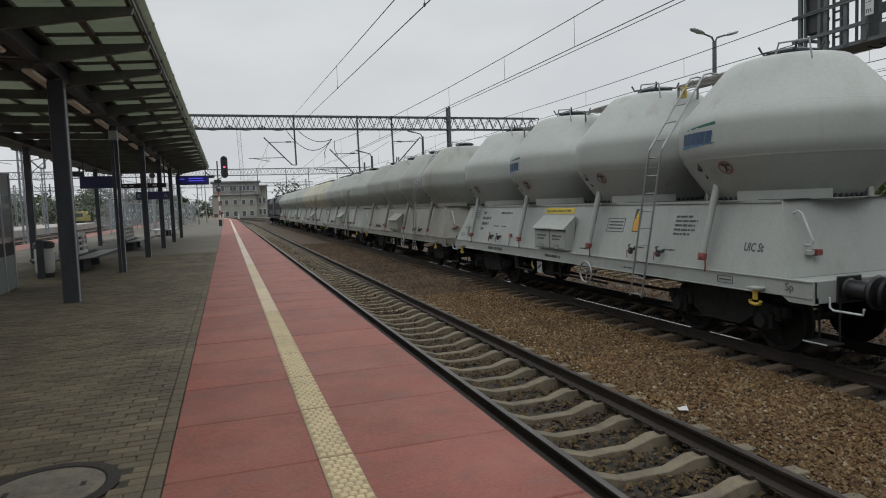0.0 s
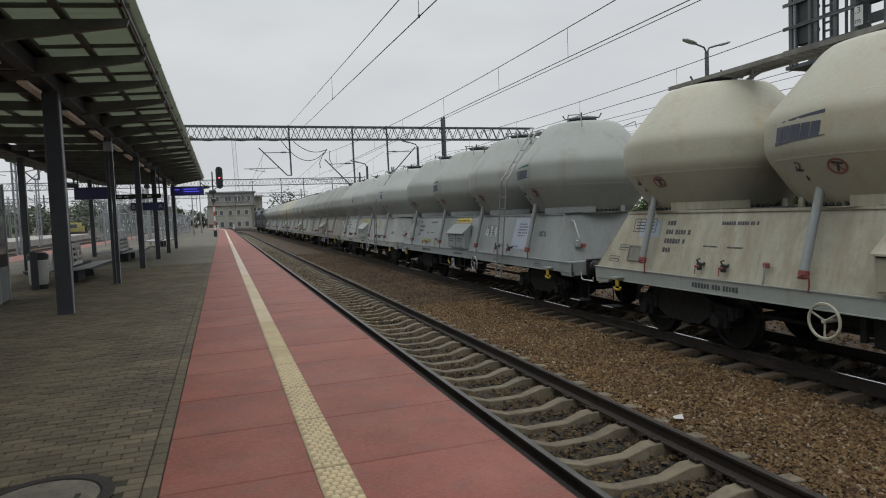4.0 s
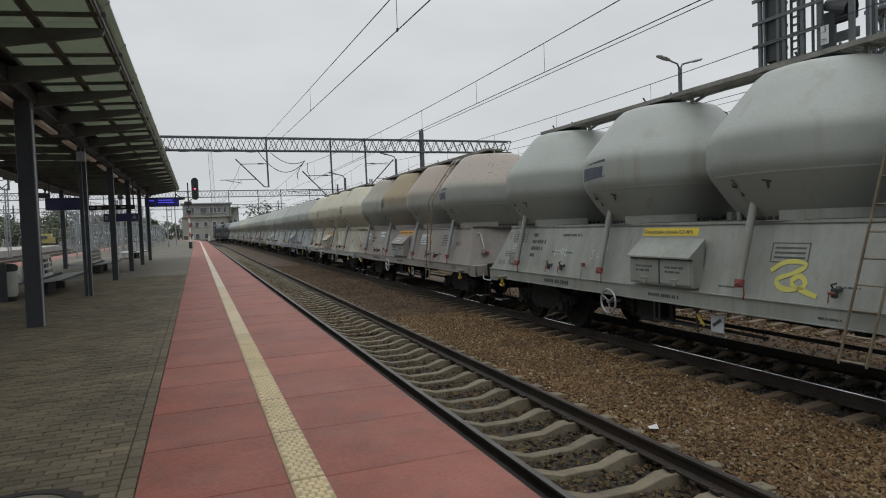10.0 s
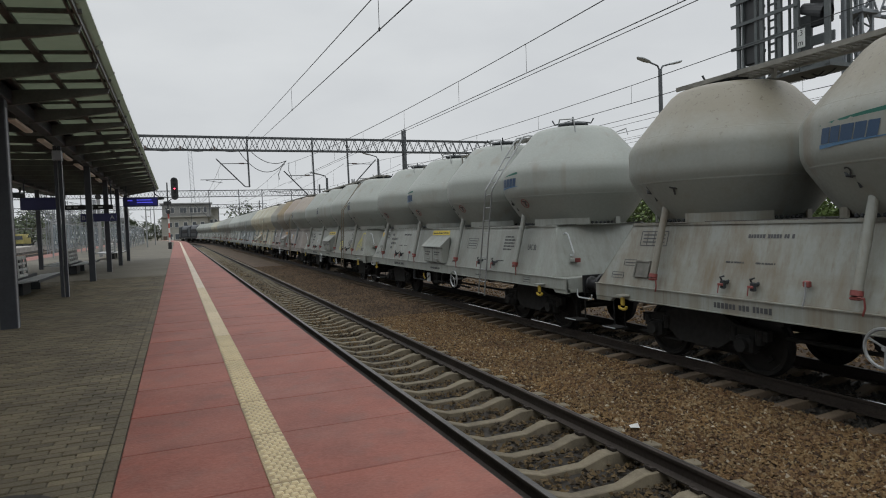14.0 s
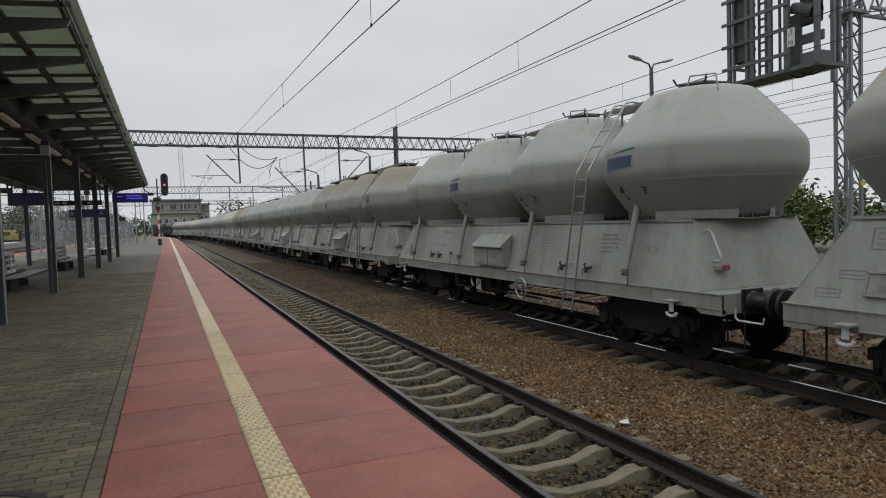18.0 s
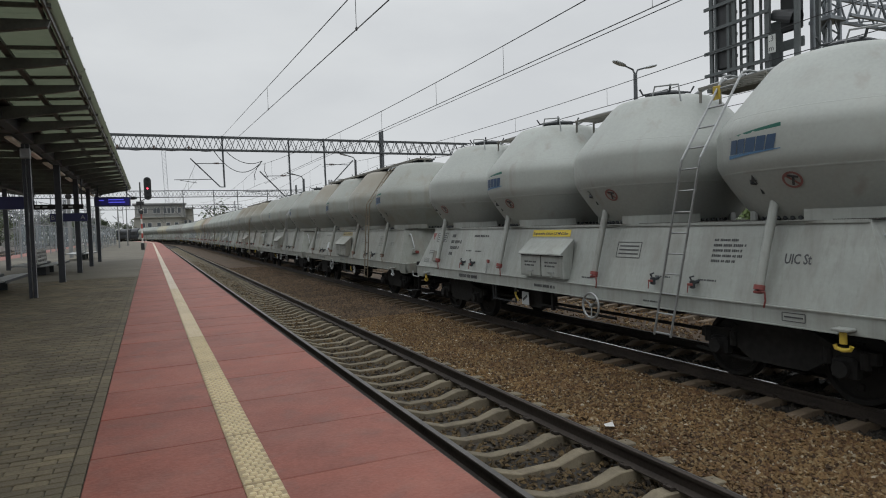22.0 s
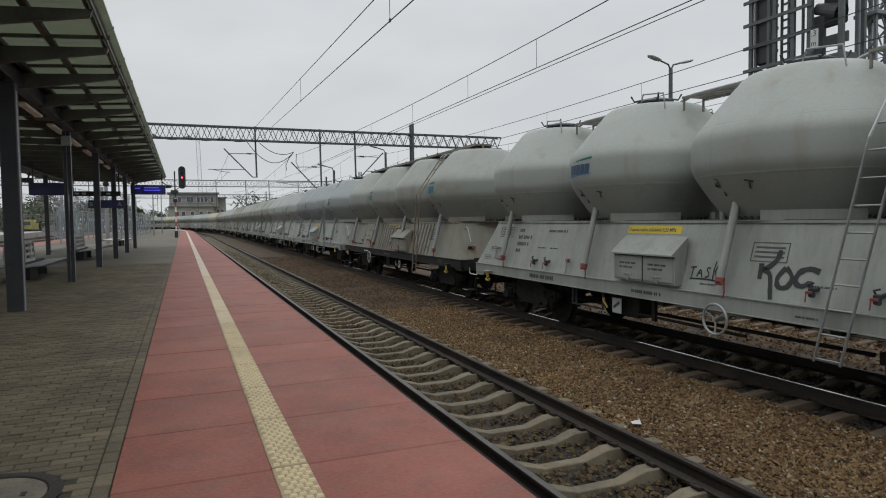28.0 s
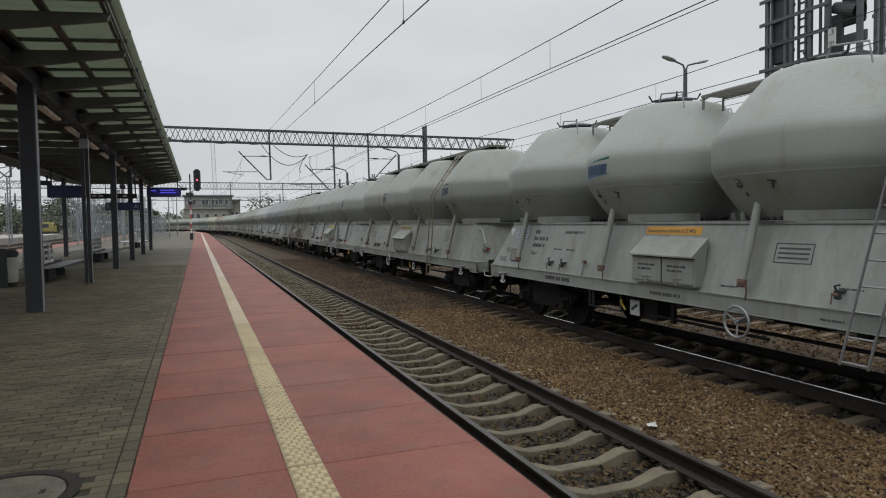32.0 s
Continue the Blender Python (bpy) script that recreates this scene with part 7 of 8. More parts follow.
def display(x, y, z, w, lit):
    root = thing("train_display", "dark blue hanging departure display" + (" with glowing blue lines" if lit else " seen switched off"), "display", "hanging displays", at=pose(x, y, z))
    part("case", Shape().box(0, 0, 0, w, 0.28, 0.50, 0.02), BLUEB, root)
    for e in (-0.4, 0.4):
        part("hanger", Shape().box(e * w, 0, 0.55, 0.05, 0.05, 0.6), NAVY, root)
    if lit:
        part("screen", Shape().box(0.12, -0.145, 0.0, w * 0.78, 0.01, 0.34), LED, root)
        for k, (u, ww) in enumerate(((-0.30, 0.14), (0.10, 0.42), (0.12, 0.46))):
            part("text_bar", Shape().box(u * w, -0.153, 0.10 - 0.13 * max(0, k - 1) - (0.0 if k else 0.03), ww * w, 0.008, 0.05), LEDW, root)
    return root


display(-1.68, 38.0, 3.36, 1.72, True)
display(-4.98, 30.0, 2.98, 1.4, False)
sg = thing("direction_sign", "dark hanging sign with white platform marks", "sign", at=pose(-3.3, 30.0, 2.8))
part("board", Shape().box(0, 0, 0, 1.8, 0.12, 0.20, 0.01), BLACK, sg)
for e in (-0.85, 0.85):
    part("hanger", Shape().box(e, 0, 0.6, 0.05, 0.05, 1.1), NAVY, sg)
for e in (-0.7, -0.45, 0.1, 0.45):
    part("text_bar", Shape().box(e, -0.066, 0, 0.16, 0.01, 0.07), PERF, sg)
sg = thing("sector_sign", "dark sign with a white letter hanging below the canopy", "sign", at=pose(-3.05, 30.5, 2.38))
part("board", Shape().box(0.06, 0, 0, 1.36, 0.08, 0.34, 0.01), BLUEB, sg)
for e, t_ in ((-0.5, "B"), (0.56, "A")):
    lettering("sector_letter", t_, 0.26, PERF, sg, pose(e - 0.08, -0.046, -0.09, 90, 0, 0))
for x, y, z, rz in ((-0.75, 42.0, 3.75, 30), (-5.32, 27.5, 3.18, -50)):
    cm = thing("security_camera", "small dark security camera under the canopy edge", "camera", at=pose(x, y, z, 0, 0, rz))
    part("housing", Shape().box(0, 0, 0, 0.17, 0.55, 0.17, 0.03), DARK, cm)
    part("arm", Shape().beam((0, 0.1, 0.05), (-0.25, 0.3, 0.3), 0.05), DARK, cm)

# ---- distance ----
PLASTER = mat("grey_plaster", (0.285, 0.28, 0.245), 0.85, var=0.1, scale=0.3, fine=6, streak=((0.25, 0.24, 0.21), 0.2, 0.6))
PLASTER_D = mat("upper_plaster", (0.24, 0.242, 0.23), 0.8, var=0.12, scale=0.3, fine=6)
PANE = mat("window_dark", (0.075, 0.085, 0.095), 0.15, var=0.1, bump=0)
FRAMEW = mat("window_frame", (0.5, 0.5, 0.48), 0.6, var=0.05)
box_y = 232.0
house = thing("signal_box", "grey plastered signal box with wider glazed top storey", "building", at=pose(2.9, box_y, 0))
part("wall", Shape().box(0, 4.0, 2.9, 14.6, 8.0, 8.6, 0.03), PLASTER, house)
part("upper_storey", Shape().box(0.8, 4.0, 9.3, 15.4, 9.0, 4.2, 0.03), PLASTER_D, house)
part("roof", Shape().box(0.7, 4.0, 11.65, 16.6, 10.4, 0.45, 0.05), mat("roof_felt", (0.27, 0.275, 0.28), 0.8, var=0.15), house)
part("cornice", Shape().box(0.8, 4.0, 7.2, 15.9, 9.4, 0.25, 0.02), PLASTER, house)
part("stair_tower", Shape().box(9.2, 5.0, 4.5, 4.0, 6.0, 11.0, 0.03), PLASTER, house)
part("side_annex", Shape().box(12.6, 5.0, 0.8, 3.2, 6.0, 4.4, 0.03), FRAMEW, house)
part("plinth", Shape().box(0, 4.0, -1.1, 14.9, 8.3, 0.7), PLASTER_D, house)


def window(x, z, w, h, y=-0.04):
    root = part("window", Shape().box(x, y, z, w + 0.24, 0.10, h + 0.24), FRAMEW, house)
    part("pane", Shape().box(x, y - 0.06, z, w, 0.04, h), PANE, root)
    part("sill", Shape().box(x, y - 0.10, z - h / 2 - 0.15, w + 0.35, 0.2, 0.08), PLASTER_D, root)


for i, x in enumerate((-4.6, -2.6, 0.2, 3.0, 5.6)):
    window(x, 4.6, 1.1, 1.5)
    window(x, 0.6, 1.2, 1.7)
for x in (-5.4, -3.7, -0.9, 0.2, 2.2, 3.4, 4.6, 6.6):
    window(x, 9.4, 0.95, 1.7, -0.54)
for z in (1.0, 5.0):
    for x in (8.6, 10.0):
        window(x, z, 0.9, 2.0, 1.95)
door = part("door", Shape().box(-6.3, -0.05, -0.2, 1.2, 0.14, 2.2), mat("door_brown", (0.10, 0.07, 0.05), 0.6), house)
part("frame", Shape().box(-6.3, -0.04, 0.95, 1.4, 0.16, 0.12), FRAMEW, door)
part("antenna", Shape().tube([(5.0, 4.0, 11.9), (5.0, 4.0, 15.0)], 0.06, 6), GANTRY, house)
part("awning", Shape().box(9.8, 1.0, 10.2, 3.6, 2.0, 0.3), PLASTER_D, house)

radio = thing("radio_mast", "tall thin lattice radio mast far away", "mast", at=pose(7.0, 260.0, 0))
part("tower", lattice(Shape(), (0, 0, -1.3), (-0.9, 0, 36.0), 1.3, 1.3, 26, 0.08), mat("mast_faint", (0.40, 0.42, 0.44), 0.7, var=0.1), radio)

# next platform and tracks on the other side
GREYP = mat("far_platform", (0.30, 0.28, 0.26), 0.85, var=0.15, scale=0.5)
s = Shape()
ribbon(s, [(0, -0.02), (0, -1.34), (11.6, -1.34), (11.6, -0.02)][::-1], -38.6, [u for u in US if u < 190])
single("far_platform", s, GREYP, "pale concrete platform across the tracks", "platform", kind="structure")
s = Shape()
ribbon(s, [(0, 0.0), (0, -0.10), (2.0, -0.10), (2.0, 0.0)][::-1], -11.9, [u for u in US if u < 190])
single("far_platform_wall", Shape().box(-26.96, 40.0, -0.70, 0.06, 300.0, 1.14), GREYP, "dark stained platform wall across the tracks", "wall", kind="structure")
single("platform_edge_band", s, RED, "red edge band along the far side of the platform", "platform", kind="structure")
s = Shape()
ribbon(s, [(0, -0.985), (0, -1.34), (14.8, -1.34), (14.8, -0.985)][::-1], -26.9, US)
single("ballast_left", s, BED, "brown ballast beside the far platform", "ballast", kind="structure")
track("track_left", -14.3, 14.0, 110.0, 60, CONCRETE, "track on the far side of the platform")
track("track_outer", -19.2, 14.0, 110.0, 60, RUSTY, "outer track beside the next platform")
track("track_third_left", -23.9, 14.0, 110.0, 60, RUSTY, "rusty track along the next platform")

YM = mat("machine_yellow", (0.36, 0.31, 0.11), 0.5, var=0.15)
mach = thing("track_machine", "yellow track maintenance machine on the outer line", "rail vehicle", at=pose(-36.0, 190.0, RT))
part("frame", Shape().box(0, 0, 0.9, 2.6, 13.0, 0.4, 0.03), DARK, mach)
part("cab", Shape().box(0, -4.2, 2.4, 2.7, 3.4, 2.4, 0.08), YM, mach)
part("cab_window", Shape().box(0, -5.92, 2.7, 2.2, 0.06, 0.9), PANE, mach)
part("engine_hood", Shape().box(0, 0.5, 1.9, 2.5, 5.0, 1.6, 0.06), YM, mach)
part("crane_arm", Shape().beam((0, 2.6, 2.0), (0, 6.2, 3.6), 0.35), YM, mach)
for y in (-4.5, -2.7, 2.7, 4.5):
    part("wheelset", WHEELSET, WHEELM, mach, at=pose(0, y, 0.46))

for k, (x, y, h, w) in enumerate(((-82, 185, 5, 13), (-95, 210, 10, 26), (-46, 240, 6, 18), (-24, 262, 9, 14), (60, 150, 6, 30))):
    hb = thing("yard_building", "plain grey industrial building beyond the yard", "building", "buildings beyond the yard", at=pose(x, y, 0))
    part("wall", Shape().box(0, 0, h / 2 - 1.3, w, 12, h), PLASTER if k % 2 else PLASTER_D, hb)
    part("roof", Shape().box(0, 0, h - 1.15, w + 0.8, 12.8, 0.3), MATS["roof_felt"], hb)
    for j in range(int(w // 4)):
        wd = part("window", Shape().box(-w / 2 + 2 + j * 4, -6.03, h * 0.5 - 1.3, 1.7, 0.08, 1.3), FRAMEW, hb)
        part("pane", Shape().box(-w / 2 + 2 + j * 4, -6.09, h * 0.5 - 1.3, 1.4, 0.06, 1.0), PANE, wd)

MASTP = Shape()
lattice(MASTP, (0, 0, -1.3), (0, 0, 8.6), 0.32, 0.32, 14, 0.05)
MASTP.tube([(0.1, 0, 6.6), (2.6, 0, 7.2)], 0.05, 6)
MASTP.tube([(0.1, 0, 5.0), (2.4, 0, 7.1)], 0.045, 6)
MASTP.tube([(0.6, 0, 5.6), (3.0, 0, 5.5)], 0.03, 6)
MASTP = MASTP.mesh("column", mat("mast_grey", (0.22, 0.235, 0.25), 0.6, 0.2, var=0.15))
rng = random.Random(12)
for k in range(34):
    x = rng.choice((-12.6, -17.4, -23.6, -33, -38.5, -44, -52))
    y = rng.uniform(58, 210)
    col = thing("catenary_mast", "grey lattice catenary mast in the yard", "mast", "yard masts", at=pose(x - max(0, y - 100) ** 2 / 960, y, 0, 0, 0, rng.choice((0, 180))))
    part("column", MASTP, MATS["mast_grey"], col)
    part("base", Shape().box(0, 0, -1.1, 0.7, 0.7, 0.6), CONC, col)
for x in (24.0, 29.0, 34.0, 38.0):
    for y in (-20.0, 90.0):
        col = thing("catenary_mast", "grey lattice catenary mast in the yard", "mast", "yard masts", at=pose(x, y, 0))
        part("column", MASTP, MATS["mast_grey"], col)
        part("base", Shape().box(0, 0, -1.1, 0.7, 0.7, 0.6), CONC, col)
for k, (x, u, h) in enumerate(((-4.2, 66, 5.5), (-4.9, 74, 5.2), (-3.4, 88, 6.0), (-5.6, 92, 5.0), (-2.9, 104, 5.8), (-4.3, 112, 5.5), (-6.2, 58, 5.5))):
    lp = thing("platform_lamp", "slim grey lamp post on the open platform", "street lamp", "platform lamps", at=pose(x, u, 0))
    part("pole", Shape().tube([(0, 0, 0), (0, 0, h)], [0.09, 0.06], 8), GALV, lp)
    part("lamp_head", Shape().box(0.25, 0, h, 0.7, 0.22, 0.10, 0.03), HEAD, lp)
for x, y in ((8.5, 205.0), (13.0, 206.0)):
    mk = thing("marker_post", "short white marker post by the line", "post", "marker posts", at=pose(x - 9.5, y, 0))
    part("post", Shape().box(0, 0, -0.3, 0.5, 0.3, 2.2, 0.03), FRAMEW, mk)
    part("cap", Shape().box(0, 0, 0.85, 0.55, 0.34, 0.1, 0.02), DARK, mk)

BLUEG = mat("tinted_glass", (0.36, 0.385, 0.40), 0.25, var=0.15, scale=0.5, bump=0)
bn_, bl_ = BLUEG.node_tree.nodes, BLUEG.node_tree.links
clear = bn_.new("ShaderNodeBsdfTransparent")
clear.inputs["Color"].default_value = (0.92, 0.95, 0.97, 1)
half = bn_.new("ShaderNodeMixShader")
half.inputs[0].default_value = 0.74
bl_.new(bn_["Principled BSDF"].outputs[0], half.inputs[1])
bl_.new(clear.outputs[0], half.inputs[2])
bl_.new(half.outputs[0], bn_["Material Output"].inputs[0])
STICK = mat("white_sticker", (0.62, 0.62, 0.60), 0.6, var=0.05)
rng = random.Random(77)
encl = thing("stairwell_enclosure", "blue-tinted glass enclosure round the underpass stairs", "glass enclosure")
for row, x0 in ((0, -5.3), (1, -9.0)):
    for k in range(18):
        u = 58 + k * 4.0
        x = x0 - max(0.0, u - BEND_Y) ** 2 / 940
        po = part("post", Shape().beam((x, u, 0), (x, u, 2.85), 0.10), GALV, encl)
        part("cap", Shape().box(x, u, 2.88, 0.2, 0.2, 0.05), GALV, po)
        if k < 17:
            x2 = x0 - max(0.0, u + 4.0 - BEND_Y) ** 2 / 940
            gp = part("glass_pane", Shape().beam((x, u + 0.1, 1.55), (x2, u + 3.9, 1.55), 0.03, 2.3), BLUEG, encl)
            part("top_rail", Shape().beam((x, u + 0.1, 2.76), (x2, u + 3.9, 2.76), 0.06, 0.06), GALV, encl)
            for j in range(2):
                part("sticker", Shape().box((x + x2) / 2 + 0.03, u + 1.2 + j * 1.6, rng.choice((1.2, 1.6, 2.0)), 0.01, 0.3, 0.24), STICK, gp)
ck = thing("platform_clock", "dark round clock on a pale platform post", "clock", at=pose(-5.38, 55.0, 0))
part("post", Shape().tube([(0, 0, 0), (0, 0, 4.4)], 0.13, 12), GALV, ck)
part("dial_case", Shape().lathe([(0.0, -0.10), (0.20, -0.08), (0.22, 0.0), (0.20, 0.08), (0.0, 0.10)], 20, at=(0, 0, 4.60), axis="y"), BLACK, ck)
for k in range(16):
    x, y = rng.uniform(-26, -5), rng.uniform(130, 245)
    col = thing("catenary_mast", "grey lattice catenary mast in the yard", "mast", "yard masts", at=pose(x - max(0, y - 118) ** 2 / 1400, y, 0, 0, 0, rng.choice((0, 180))))
    part("column", MASTP, MATS["mast_grey"], col)
    part("base", Shape().box(0, 0, -1.1, 0.7, 0.7, 0.6), CONC, col)

# ---- trees ----
LEAF = island(mat("leaves", (0.085, 0.125, 0.032), 0.7, var=0.3, scale=0.6, fine=5, bump=0), 0.45)
# Far foliage paled and greyed: haze put into the leaf colour.
LEAF_F = island(mat("leaves_far", (0.095, 0.118, 0.068), 0.75, var=0.3, scale=0.4, fine=4, bump=0), 0.5)
LEAF_H = island(mat("leaves_pale", (0.125, 0.145, 0.10), 0.75, var=0.25, scale=0.4, fine=4, bump=0), 0.4)
BARK = mat("bark", (0.075, 0.06, 0.045), 0.9, var=0.3, fine=12, bump=0.5)


def tree(x, y, h, r, leaves, material, seed, label, low=0.15, size=0.22):
    rng = random.Random(seed)
    root = thing("tree", label, "tree", "trees beside the railway", at=pose(x, y, -1.35))
    tk = Shape()
    tk.tube([(0, 0, 0), (0.05 * h * rng.uniform(-1, 1), 0, h * 0.35), (0, 0.04 * h * rng.uniform(-1, 1), h * 0.8)], [h * 0.03, h * 0.02, h * 0.006], 8)
    tips = []
    for k in range(11):
        a, z = rng.uniform(0, 6.28), h * rng.uniform(low + 0.1, 0.85)
        d = r * rng.uniform(0.45, 0.95) * (1.15 - 0.6 * z / h)
        tip = Vector((d * math.cos(a), d * math.sin(a), z + h * rng.uniform(0.02, 0.16)))
        tk.tube([(0, 0, z * 0.75), tip * 0.55 + Vector((0, 0, z * 0.34)), tip], [h * 0.012, h * 0.007, h * 0.003], 5)
        tips.append(tip)
    part("trunk", tk, BARK, root)
    cr = Shape()
    for k in range(leaves):
        t = rng.choice(tips)
        c = t + Vector((rng.gauss(0, 1), rng.gauss(0, 1), rng.gauss(0, 0.8))) * r * 0.26
        if c.z < h * low * 0.5:
            continue
        u = Vector((rng.gauss(0, 1), rng.gauss(0, 1), rng.gauss(0, 0.6))).normalized()
        w = u.cross(Vector((rng.gauss(0, 1), rng.gauss(0, 1), rng.gauss(0, 1)))).normalized()
        e = size * rng.uniform(0.5, 1.25)
        cr.add([c - u * e, c + w * e * 0.5, c + u * e, c - w * e * 0.5], [(0, 1, 2, 3)])
    part("crown", cr, material, root, kind="stuff")
    return root


rng = random.Random(31)
for k in range(26):
    y = 6.0 + k * 2.4 + rng.uniform(-1, 1)
    tree(40 + rng.uniform(-3, 5) + y * 0.05, y, rng.uniform(3.4, 5.4), rng.uniform(2.0, 3.0), 1600, LEAF if k % 4 else LEAF_F, k, "leafy green bush beside the railway yard", 0.05)
for k in range(26):
    x = -110 + k * 5.5 + rng.uniform(-2, 2)
    if -16 < x < 22:
        continue
    tree(x, 255 + rng.uniform(-25, 30), rng.uniform(9, 15), rng.uniform(4, 6), 900, LEAF_F, 60 + k, "dark leafy tree in the distance", 0.08, 0.6)
for k in range(9):
    tree(22 + k * 6, 280 + rng.uniform(-15, 15), rng.uniform(6, 9), rng.uniform(4, 5), 900, LEAF_F, 120 + k, "dark leafy tree in the distance", 0.08, 0.6)
for k in range(12):
    tree(-44 - rng.uniform(0, 30), 130 + k * 9, rng.uniform(5, 9), rng.uniform(3, 4.2), 900, LEAF_F, 140 + k, "pale green tree across the tracks", 0.08, 0.4)
for k in range(14):
    tree(-36 - 5.2 * k + rng.uniform(-1.5, 1.5), 176 + rng.uniform(-10, 26), rng.uniform(6.5, 9.5), rng.uniform(3.2, 4.2), 1000, LEAF_H if k % 3 else LEAF_F, 190 + k, "dense dark green tree behind the station yard", 0.05, 0.35)
for k in range(5):
    tree(-14.5 + 2.7 * k, 262 + rng.uniform(-4, 8), rng.uniform(6.4, 8.6), 2.8, 800, LEAF_H, 210 + k, "low grey-green bush at the end of the station", 0.05, 0.35)
for k, (x, y, h) in enumerate(((-29.5, 214, 9.6), (-25.8, 222, 10.4), (-22.0, 218, 8.6), (-33.0, 220, 8.4))):
    tree(x, y, h, 3.6, 1100, LEAF_H, 170 + k, "grey-green tree behind the station yard", 0.08, 0.35)

# ---- locomotive at the head of the train ----
LG = mat("loco_blue", (0.028, 0.034, 0.042), 0.45, var=0.2, streak=((0.03, 0.028, 0.025), 0.3, 2.0))
loco = thing("locomotive", "dark blue diesel locomotive at the head of the train", "locomotive")
part("frame", Shape().box(0, 0, 1.15, 2.8, 14.0, 0.35, 0.03), BLACK, loco)
part("hood", Shape().box(0, -1.3, 2.5, 2.5, 9.6, 2.4, 0.25), LG, loco)
part("roof", Shape().lathe([(0.0, -6.0), (1.2, -5.9), (1.26, -5.6), (1.26, 5.6), (1.2, 5.9), (0.0, 6.0)], 20, at=(0, 0, 3.2), axis="y"), LG, loco, smooth=40)
part("cab", Shape().box(0, 4.6, 2.75, 2.8, 3.4, 3.0, 0.2), LG, loco)
for e in (-0.7, 0.7):
    part("end_window", Shape().box(e, -6.12, 3.0, 0.8, 0.06, 0.6, 0.02), PANE, loco)
    part("tail_lamp", Shape().lathe([(0.0, -0.1), (0.13, -0.08), (0.13, 0.0)], 12, at=(e, -6.11, 1.9), axis="y"), FRAMEW, loco)
for k in range(5):
    part("side_grille", Shape().box(-1.26, -5.0 + k * 1.75, 2.8, 0.04, 1.2, 0.9, 0.01), BLACK, loco)
for e in (-4.0, 4.0):
    bg = part("bogie", BOGIE, BOGIEM, loco, at=pose(0, e, 0))
    for ax in (-0.9, 0.9):
        part("wheelset", WHEELSET, WHEELM, bg, at=pose(0, ax, 0.46))
for e in (-1, 1):
    for sx in (-0.875, 0.875):
        part("buffer", BUFFERS, BUFFER, loco, at=pose(sx, e * 7.0, 1.05, 0, 0, 0 if e > 0 else 180))
part("exhaust", Shape().tube([(0, 1.0, 4.5), (0, 1.0, 4.75)], 0.25, 12), BLACK, loco)

loco_b = copy_thing(loco, pose(0, 0, 0))

# ---- a passing coach on a farther track ----
coach = thing("passenger_coach", "dark brown passenger coach with pale roof line", "railway coach")
CB = mat("coach_brown", (0.05, 0.04, 0.038), 0.4, var=0.15)
part("body", Shape().box(0, 0, 2.4, 2.8, 24.0, 2.7, 0.15), CB, coach)
part("roof", Shape().lathe([(0.0, -12.0), (1.36, -11.9), (1.36, 11.9), (0.0, 12.0)], 20, at=(0, 0, 3.15), axis="y", squash=0.75), mat("coach_roof", (0.10, 0.10, 0.10), 0.6, var=0.15), coach, smooth=40)
part("stripe", Shape().box(-1.41, 0, 3.62, 0.012, 23.6, 0.12), FRAMEW, coach)
for k in range(10):
    wn_ = part("window", Shape().box(-1.40, -9.9 + k * 2.2, 2.75, 0.03, 1.3, 0.9, 0.01), BLACK, coach)
    part("pane", Shape().box(-1.42, -9.9 + k * 2.2, 2.75, 0.01, 1.2, 0.8), PANE, wn_)
    if k in (2, 6):
        lettering("class_number", "2", 0.4, FRAMEW, coach, pose(-1.425, -8.65 + k * 2.2, 2.7, 90, 0, -90))
for e in (-8.5, 8.5):
    bg = part("bogie", BOGIE, BOGIEM, coach, at=pose(0, e, 0))
    for ax in (-0.9, 0.9):
        part("wheelset", WHEELSET, WHEELM, bg, at=pose(0, ax, 0.46))

# ---- loose ballast stones, many of them joined ----


def stones(name, x0, x1, y0, y1, n, z, material, label, seed, size=(0.018, 0.042), skip=None):
    rng = np.random.default_rng(seed)
    base = np.array([(1, 0, 0), (-1, 0, 0), (0, 1, 0), (0, -1, 0), (0, 0, 1), (0, 0, -0.6)], float)
    fac = np.array([(0, 2, 4), (2, 1, 4), (1, 3, 4), (3, 0, 4), (2, 0, 5), (1, 2, 5), (3, 1, 5), (0, 3, 5)])
    t = rng.random(n)
    ys = y0 + (y1 - y0) * t ** 1.7
    xs = rng.uniform(x0, x1, n)
    if skip is not None:
        keep = skip(xs, ys)
        xs, ys = xs[keep], ys[keep]
    m = len(xs)
    r = rng.uniform(*size, m)
    a = rng.uniform(0, 6.28, m)
    jit = base[None] * rng.uniform(0.55, 1.25, (m, 6, 3)) + rng.normal(0, 0.16, (m, 6, 3))
    jit *= r[:, None, None]
    c, s = np.cos(a)[:, None], np.sin(a)[:, None]
    vx = jit[:, :, 0] * c - jit[:, :, 1] * s + xs[:, None]
    vy = jit[:, :, 0] * s + jit[:, :, 1] * c + ys[:, None]
    vz = jit[:, :, 2] * 0.8 + z + rng.uniform(-0.012, 0.02, m)[:, None]
    v = np.stack([vx, vy, vz], 2).reshape(-1, 3)
    f = (fac[None] + 6 * np.arange(m)[:, None, None]).reshape(-1, 3)
    me = bpy.data.meshes.new(name)
    me.from_pydata(v.tolist(), [], f.tolist())
    me.materials.append(material)
    ob = new(name, me)
    return tagged(ob, label, "ballast", kind="stuff")


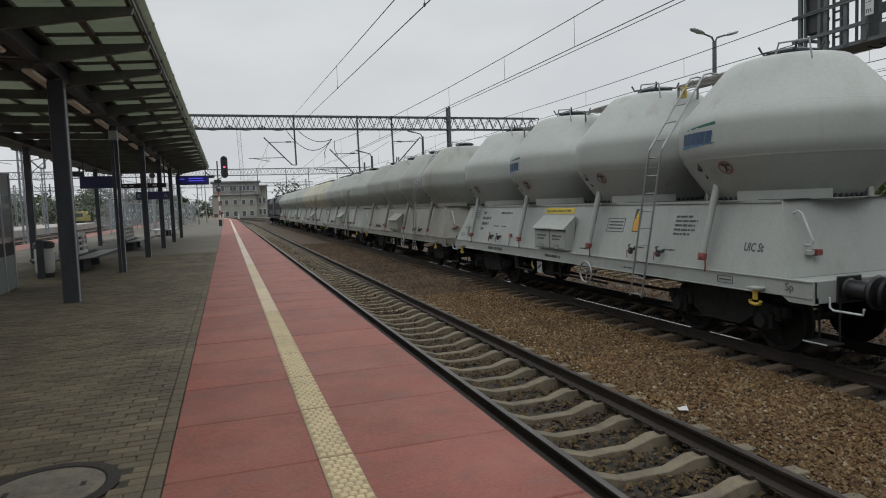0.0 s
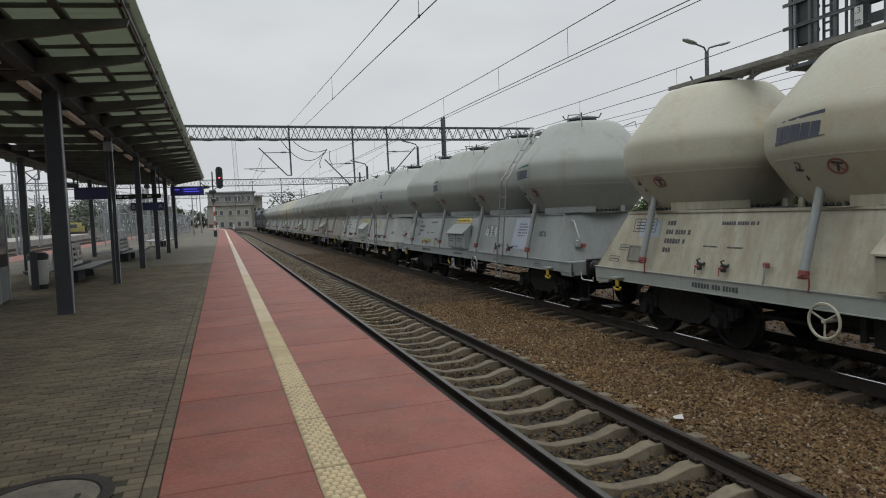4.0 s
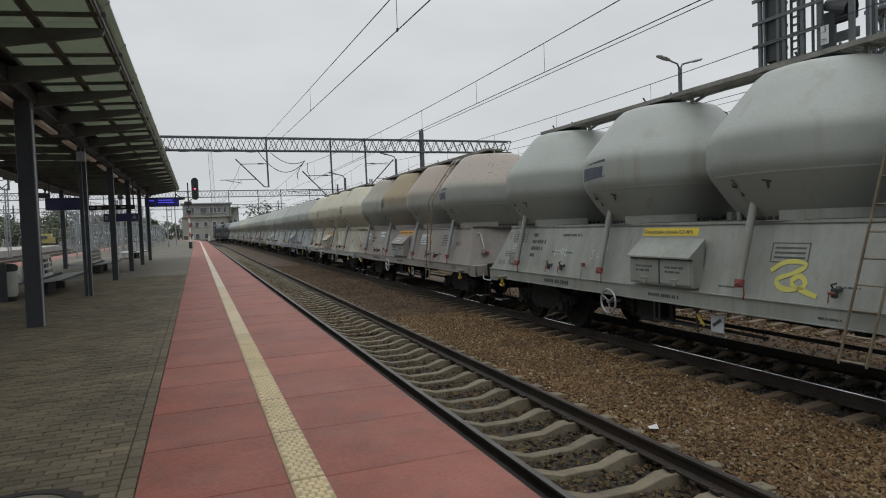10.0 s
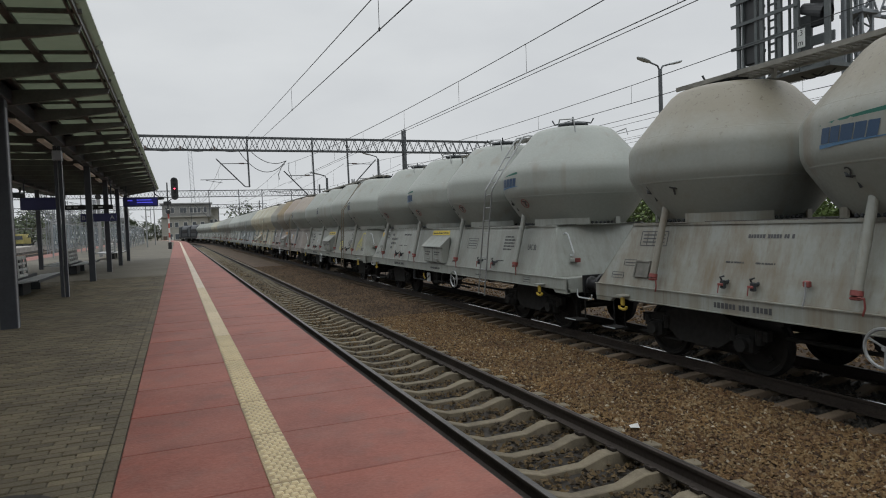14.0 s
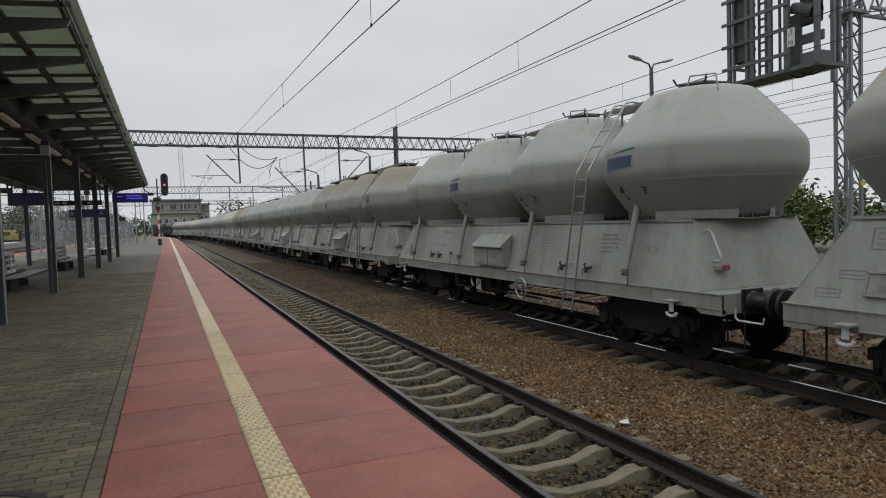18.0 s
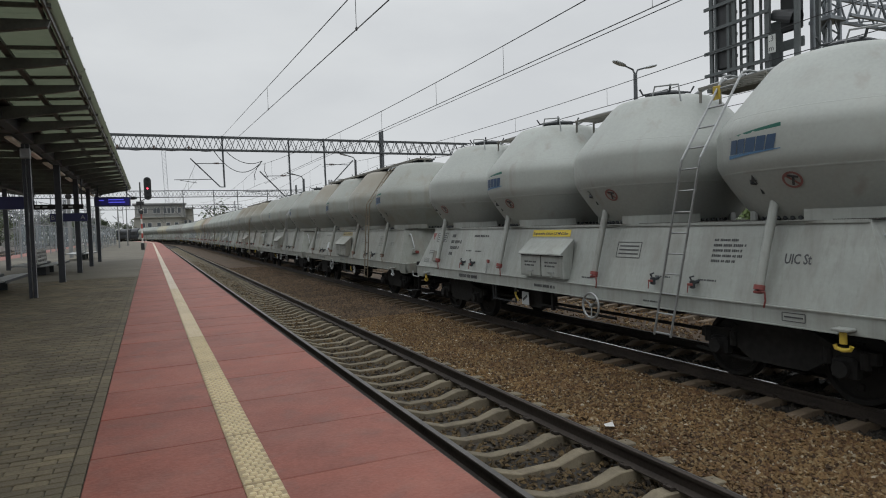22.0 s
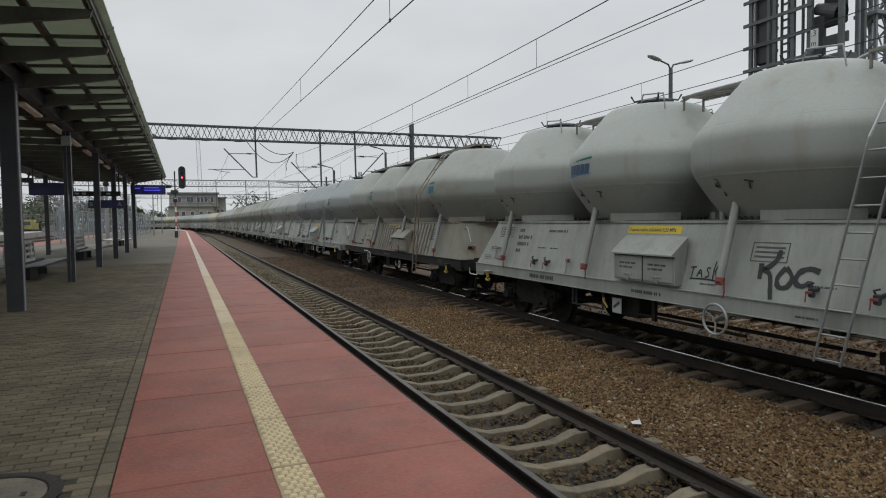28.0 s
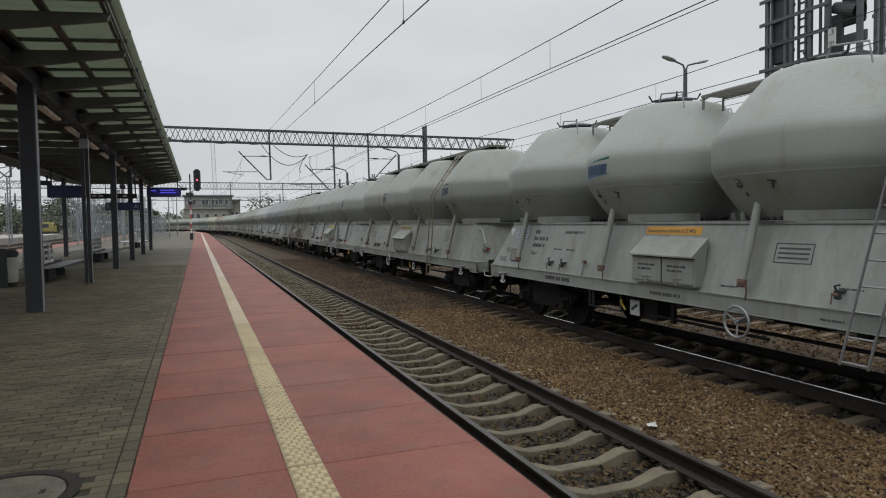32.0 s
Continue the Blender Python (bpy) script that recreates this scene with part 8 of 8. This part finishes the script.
stones("ballast_stones", 4.76, 7.22, 2.2, 18.0, 56000, -0.982, STONE, "brown crushed stones between the tracks", 1, (0.012, 0.034))
stones("ballast_stones", 4.80, 7.18, 17.0, 46.0, 22000, -0.980, STONE_M, "brown crushed stones between the tracks", 2, (0.03, 0.06))


def between(xs, ys):
    """Keeps the cribs between near sleepers."""
    d = np.abs((ys - 1.95 + 0.3) % 0.6 - 0.3)
    return d > 0.12


stones("crib_stones", 1.9, 4.95, 2.0, 22.0, 17000, -1.034, STONE_D, "dark grey stones between the sleepers", 3, (0.018, 0.045), between)
stones("crib_stones", 1.95, 4.93, 15.0, 60.0, 15000, -1.038, STONE_D, "dark grey stones between the sleepers", 8, (0.03, 0.065), between)
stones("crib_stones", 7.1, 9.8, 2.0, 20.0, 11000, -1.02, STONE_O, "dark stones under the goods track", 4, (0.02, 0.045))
stones("ballast_stones", 4.93, 7.16, 2.2, -11.5, 9000, -0.975, STONE, "brown crushed stones between the tracks", 6, (0.03, 0.055))
stones("crib_stones", 1.9, 4.95, 2.0, -11.0, 6000, -1.035, STONE_D, "dark grey stones between the sleepers", 7, (0.03, 0.05), between)
stones("verge_stones", 9.8, 17.0, 3.0, 26.0, 12000, -0.985, STONE, "brown stones beyond the goods track", 5, (0.025, 0.055))
lit = Shape()
lit.add([(4.86, 6.02, -0.915), (4.98, 6.0, -0.93), (5.03, 6.10, -0.905), (4.92, 6.13, -0.925), (4.95, 6.06, -0.90)], [(0, 1, 4), (1, 2, 4), (2, 3, 4), (3, 0, 4)])
single("litter_scrap", lit, FRAMEW, "crumpled white scrap of paper on the ballast", "litter")

# ---- movement ----
SPEED = ((0.0, 4.90), (3.5, 5.10), (8.0, 5.475), (13.0, 5.918), (18.0, 6.27), (23.0, 6.64), (28.0, 7.0), (32.0, 7.22))


def travelled(t):
    """Metres that the train has gone since the start."""
    d = 0.0
    for (t0, v0), (t1, v1) in zip(SPEED, SPEED[1:]):
        e = min(t, t1)
        if e <= t0:
            break
        ve = v0 + (v1 - v0) * (e - t0) / (t1 - t0)
        d += (v0 + ve) / 2 * (e - t0)
    return d


START = 12.73          # where the middle of the first wagon stands at the start


def motions():
    for n, ob in WAGONS:
        rows = []
        for k in range(65):
            t = k * 0.5
            p, a = along(X2, START - WAGON_L * n + travelled(t))
            rows.append((t, pose(p.x, p.y, RT, 0, 0, math.degrees(a))))
        walk(ob, rows)
    for ob, ahead in ((loco, 7.5), (loco_b, 22.2)):
        rows = []
        for k in range(65):
            p, a = along(X2, START + WAGON_L * 5.5 + ahead + travelled(k * 0.5))
            rows.append((k * 0.5, pose(p.x, p.y, RT, 0, 0, math.degrees(a))))
        walk(ob, rows)
    walk(coach, [(0.0, pose(27.5, 34.0, RT)), (2.0, pose(27.5, 62.0, RT)), (12.0, pose(27.5, 230.0, RT)), (32.0, pose(27.5, 560.0, RT))])
    rows = []
    for k in range(321):
        t = k * 0.1
        rows.append((t, -math.degrees(travelled(t) / 0.48)))
    for ws in WHEELS:
        y = ws.matrix_basis.translation.y
        walk(ws, [(t, pose(0, y, 0.46, a, 0, 0)) for t, a in rows])


motions()
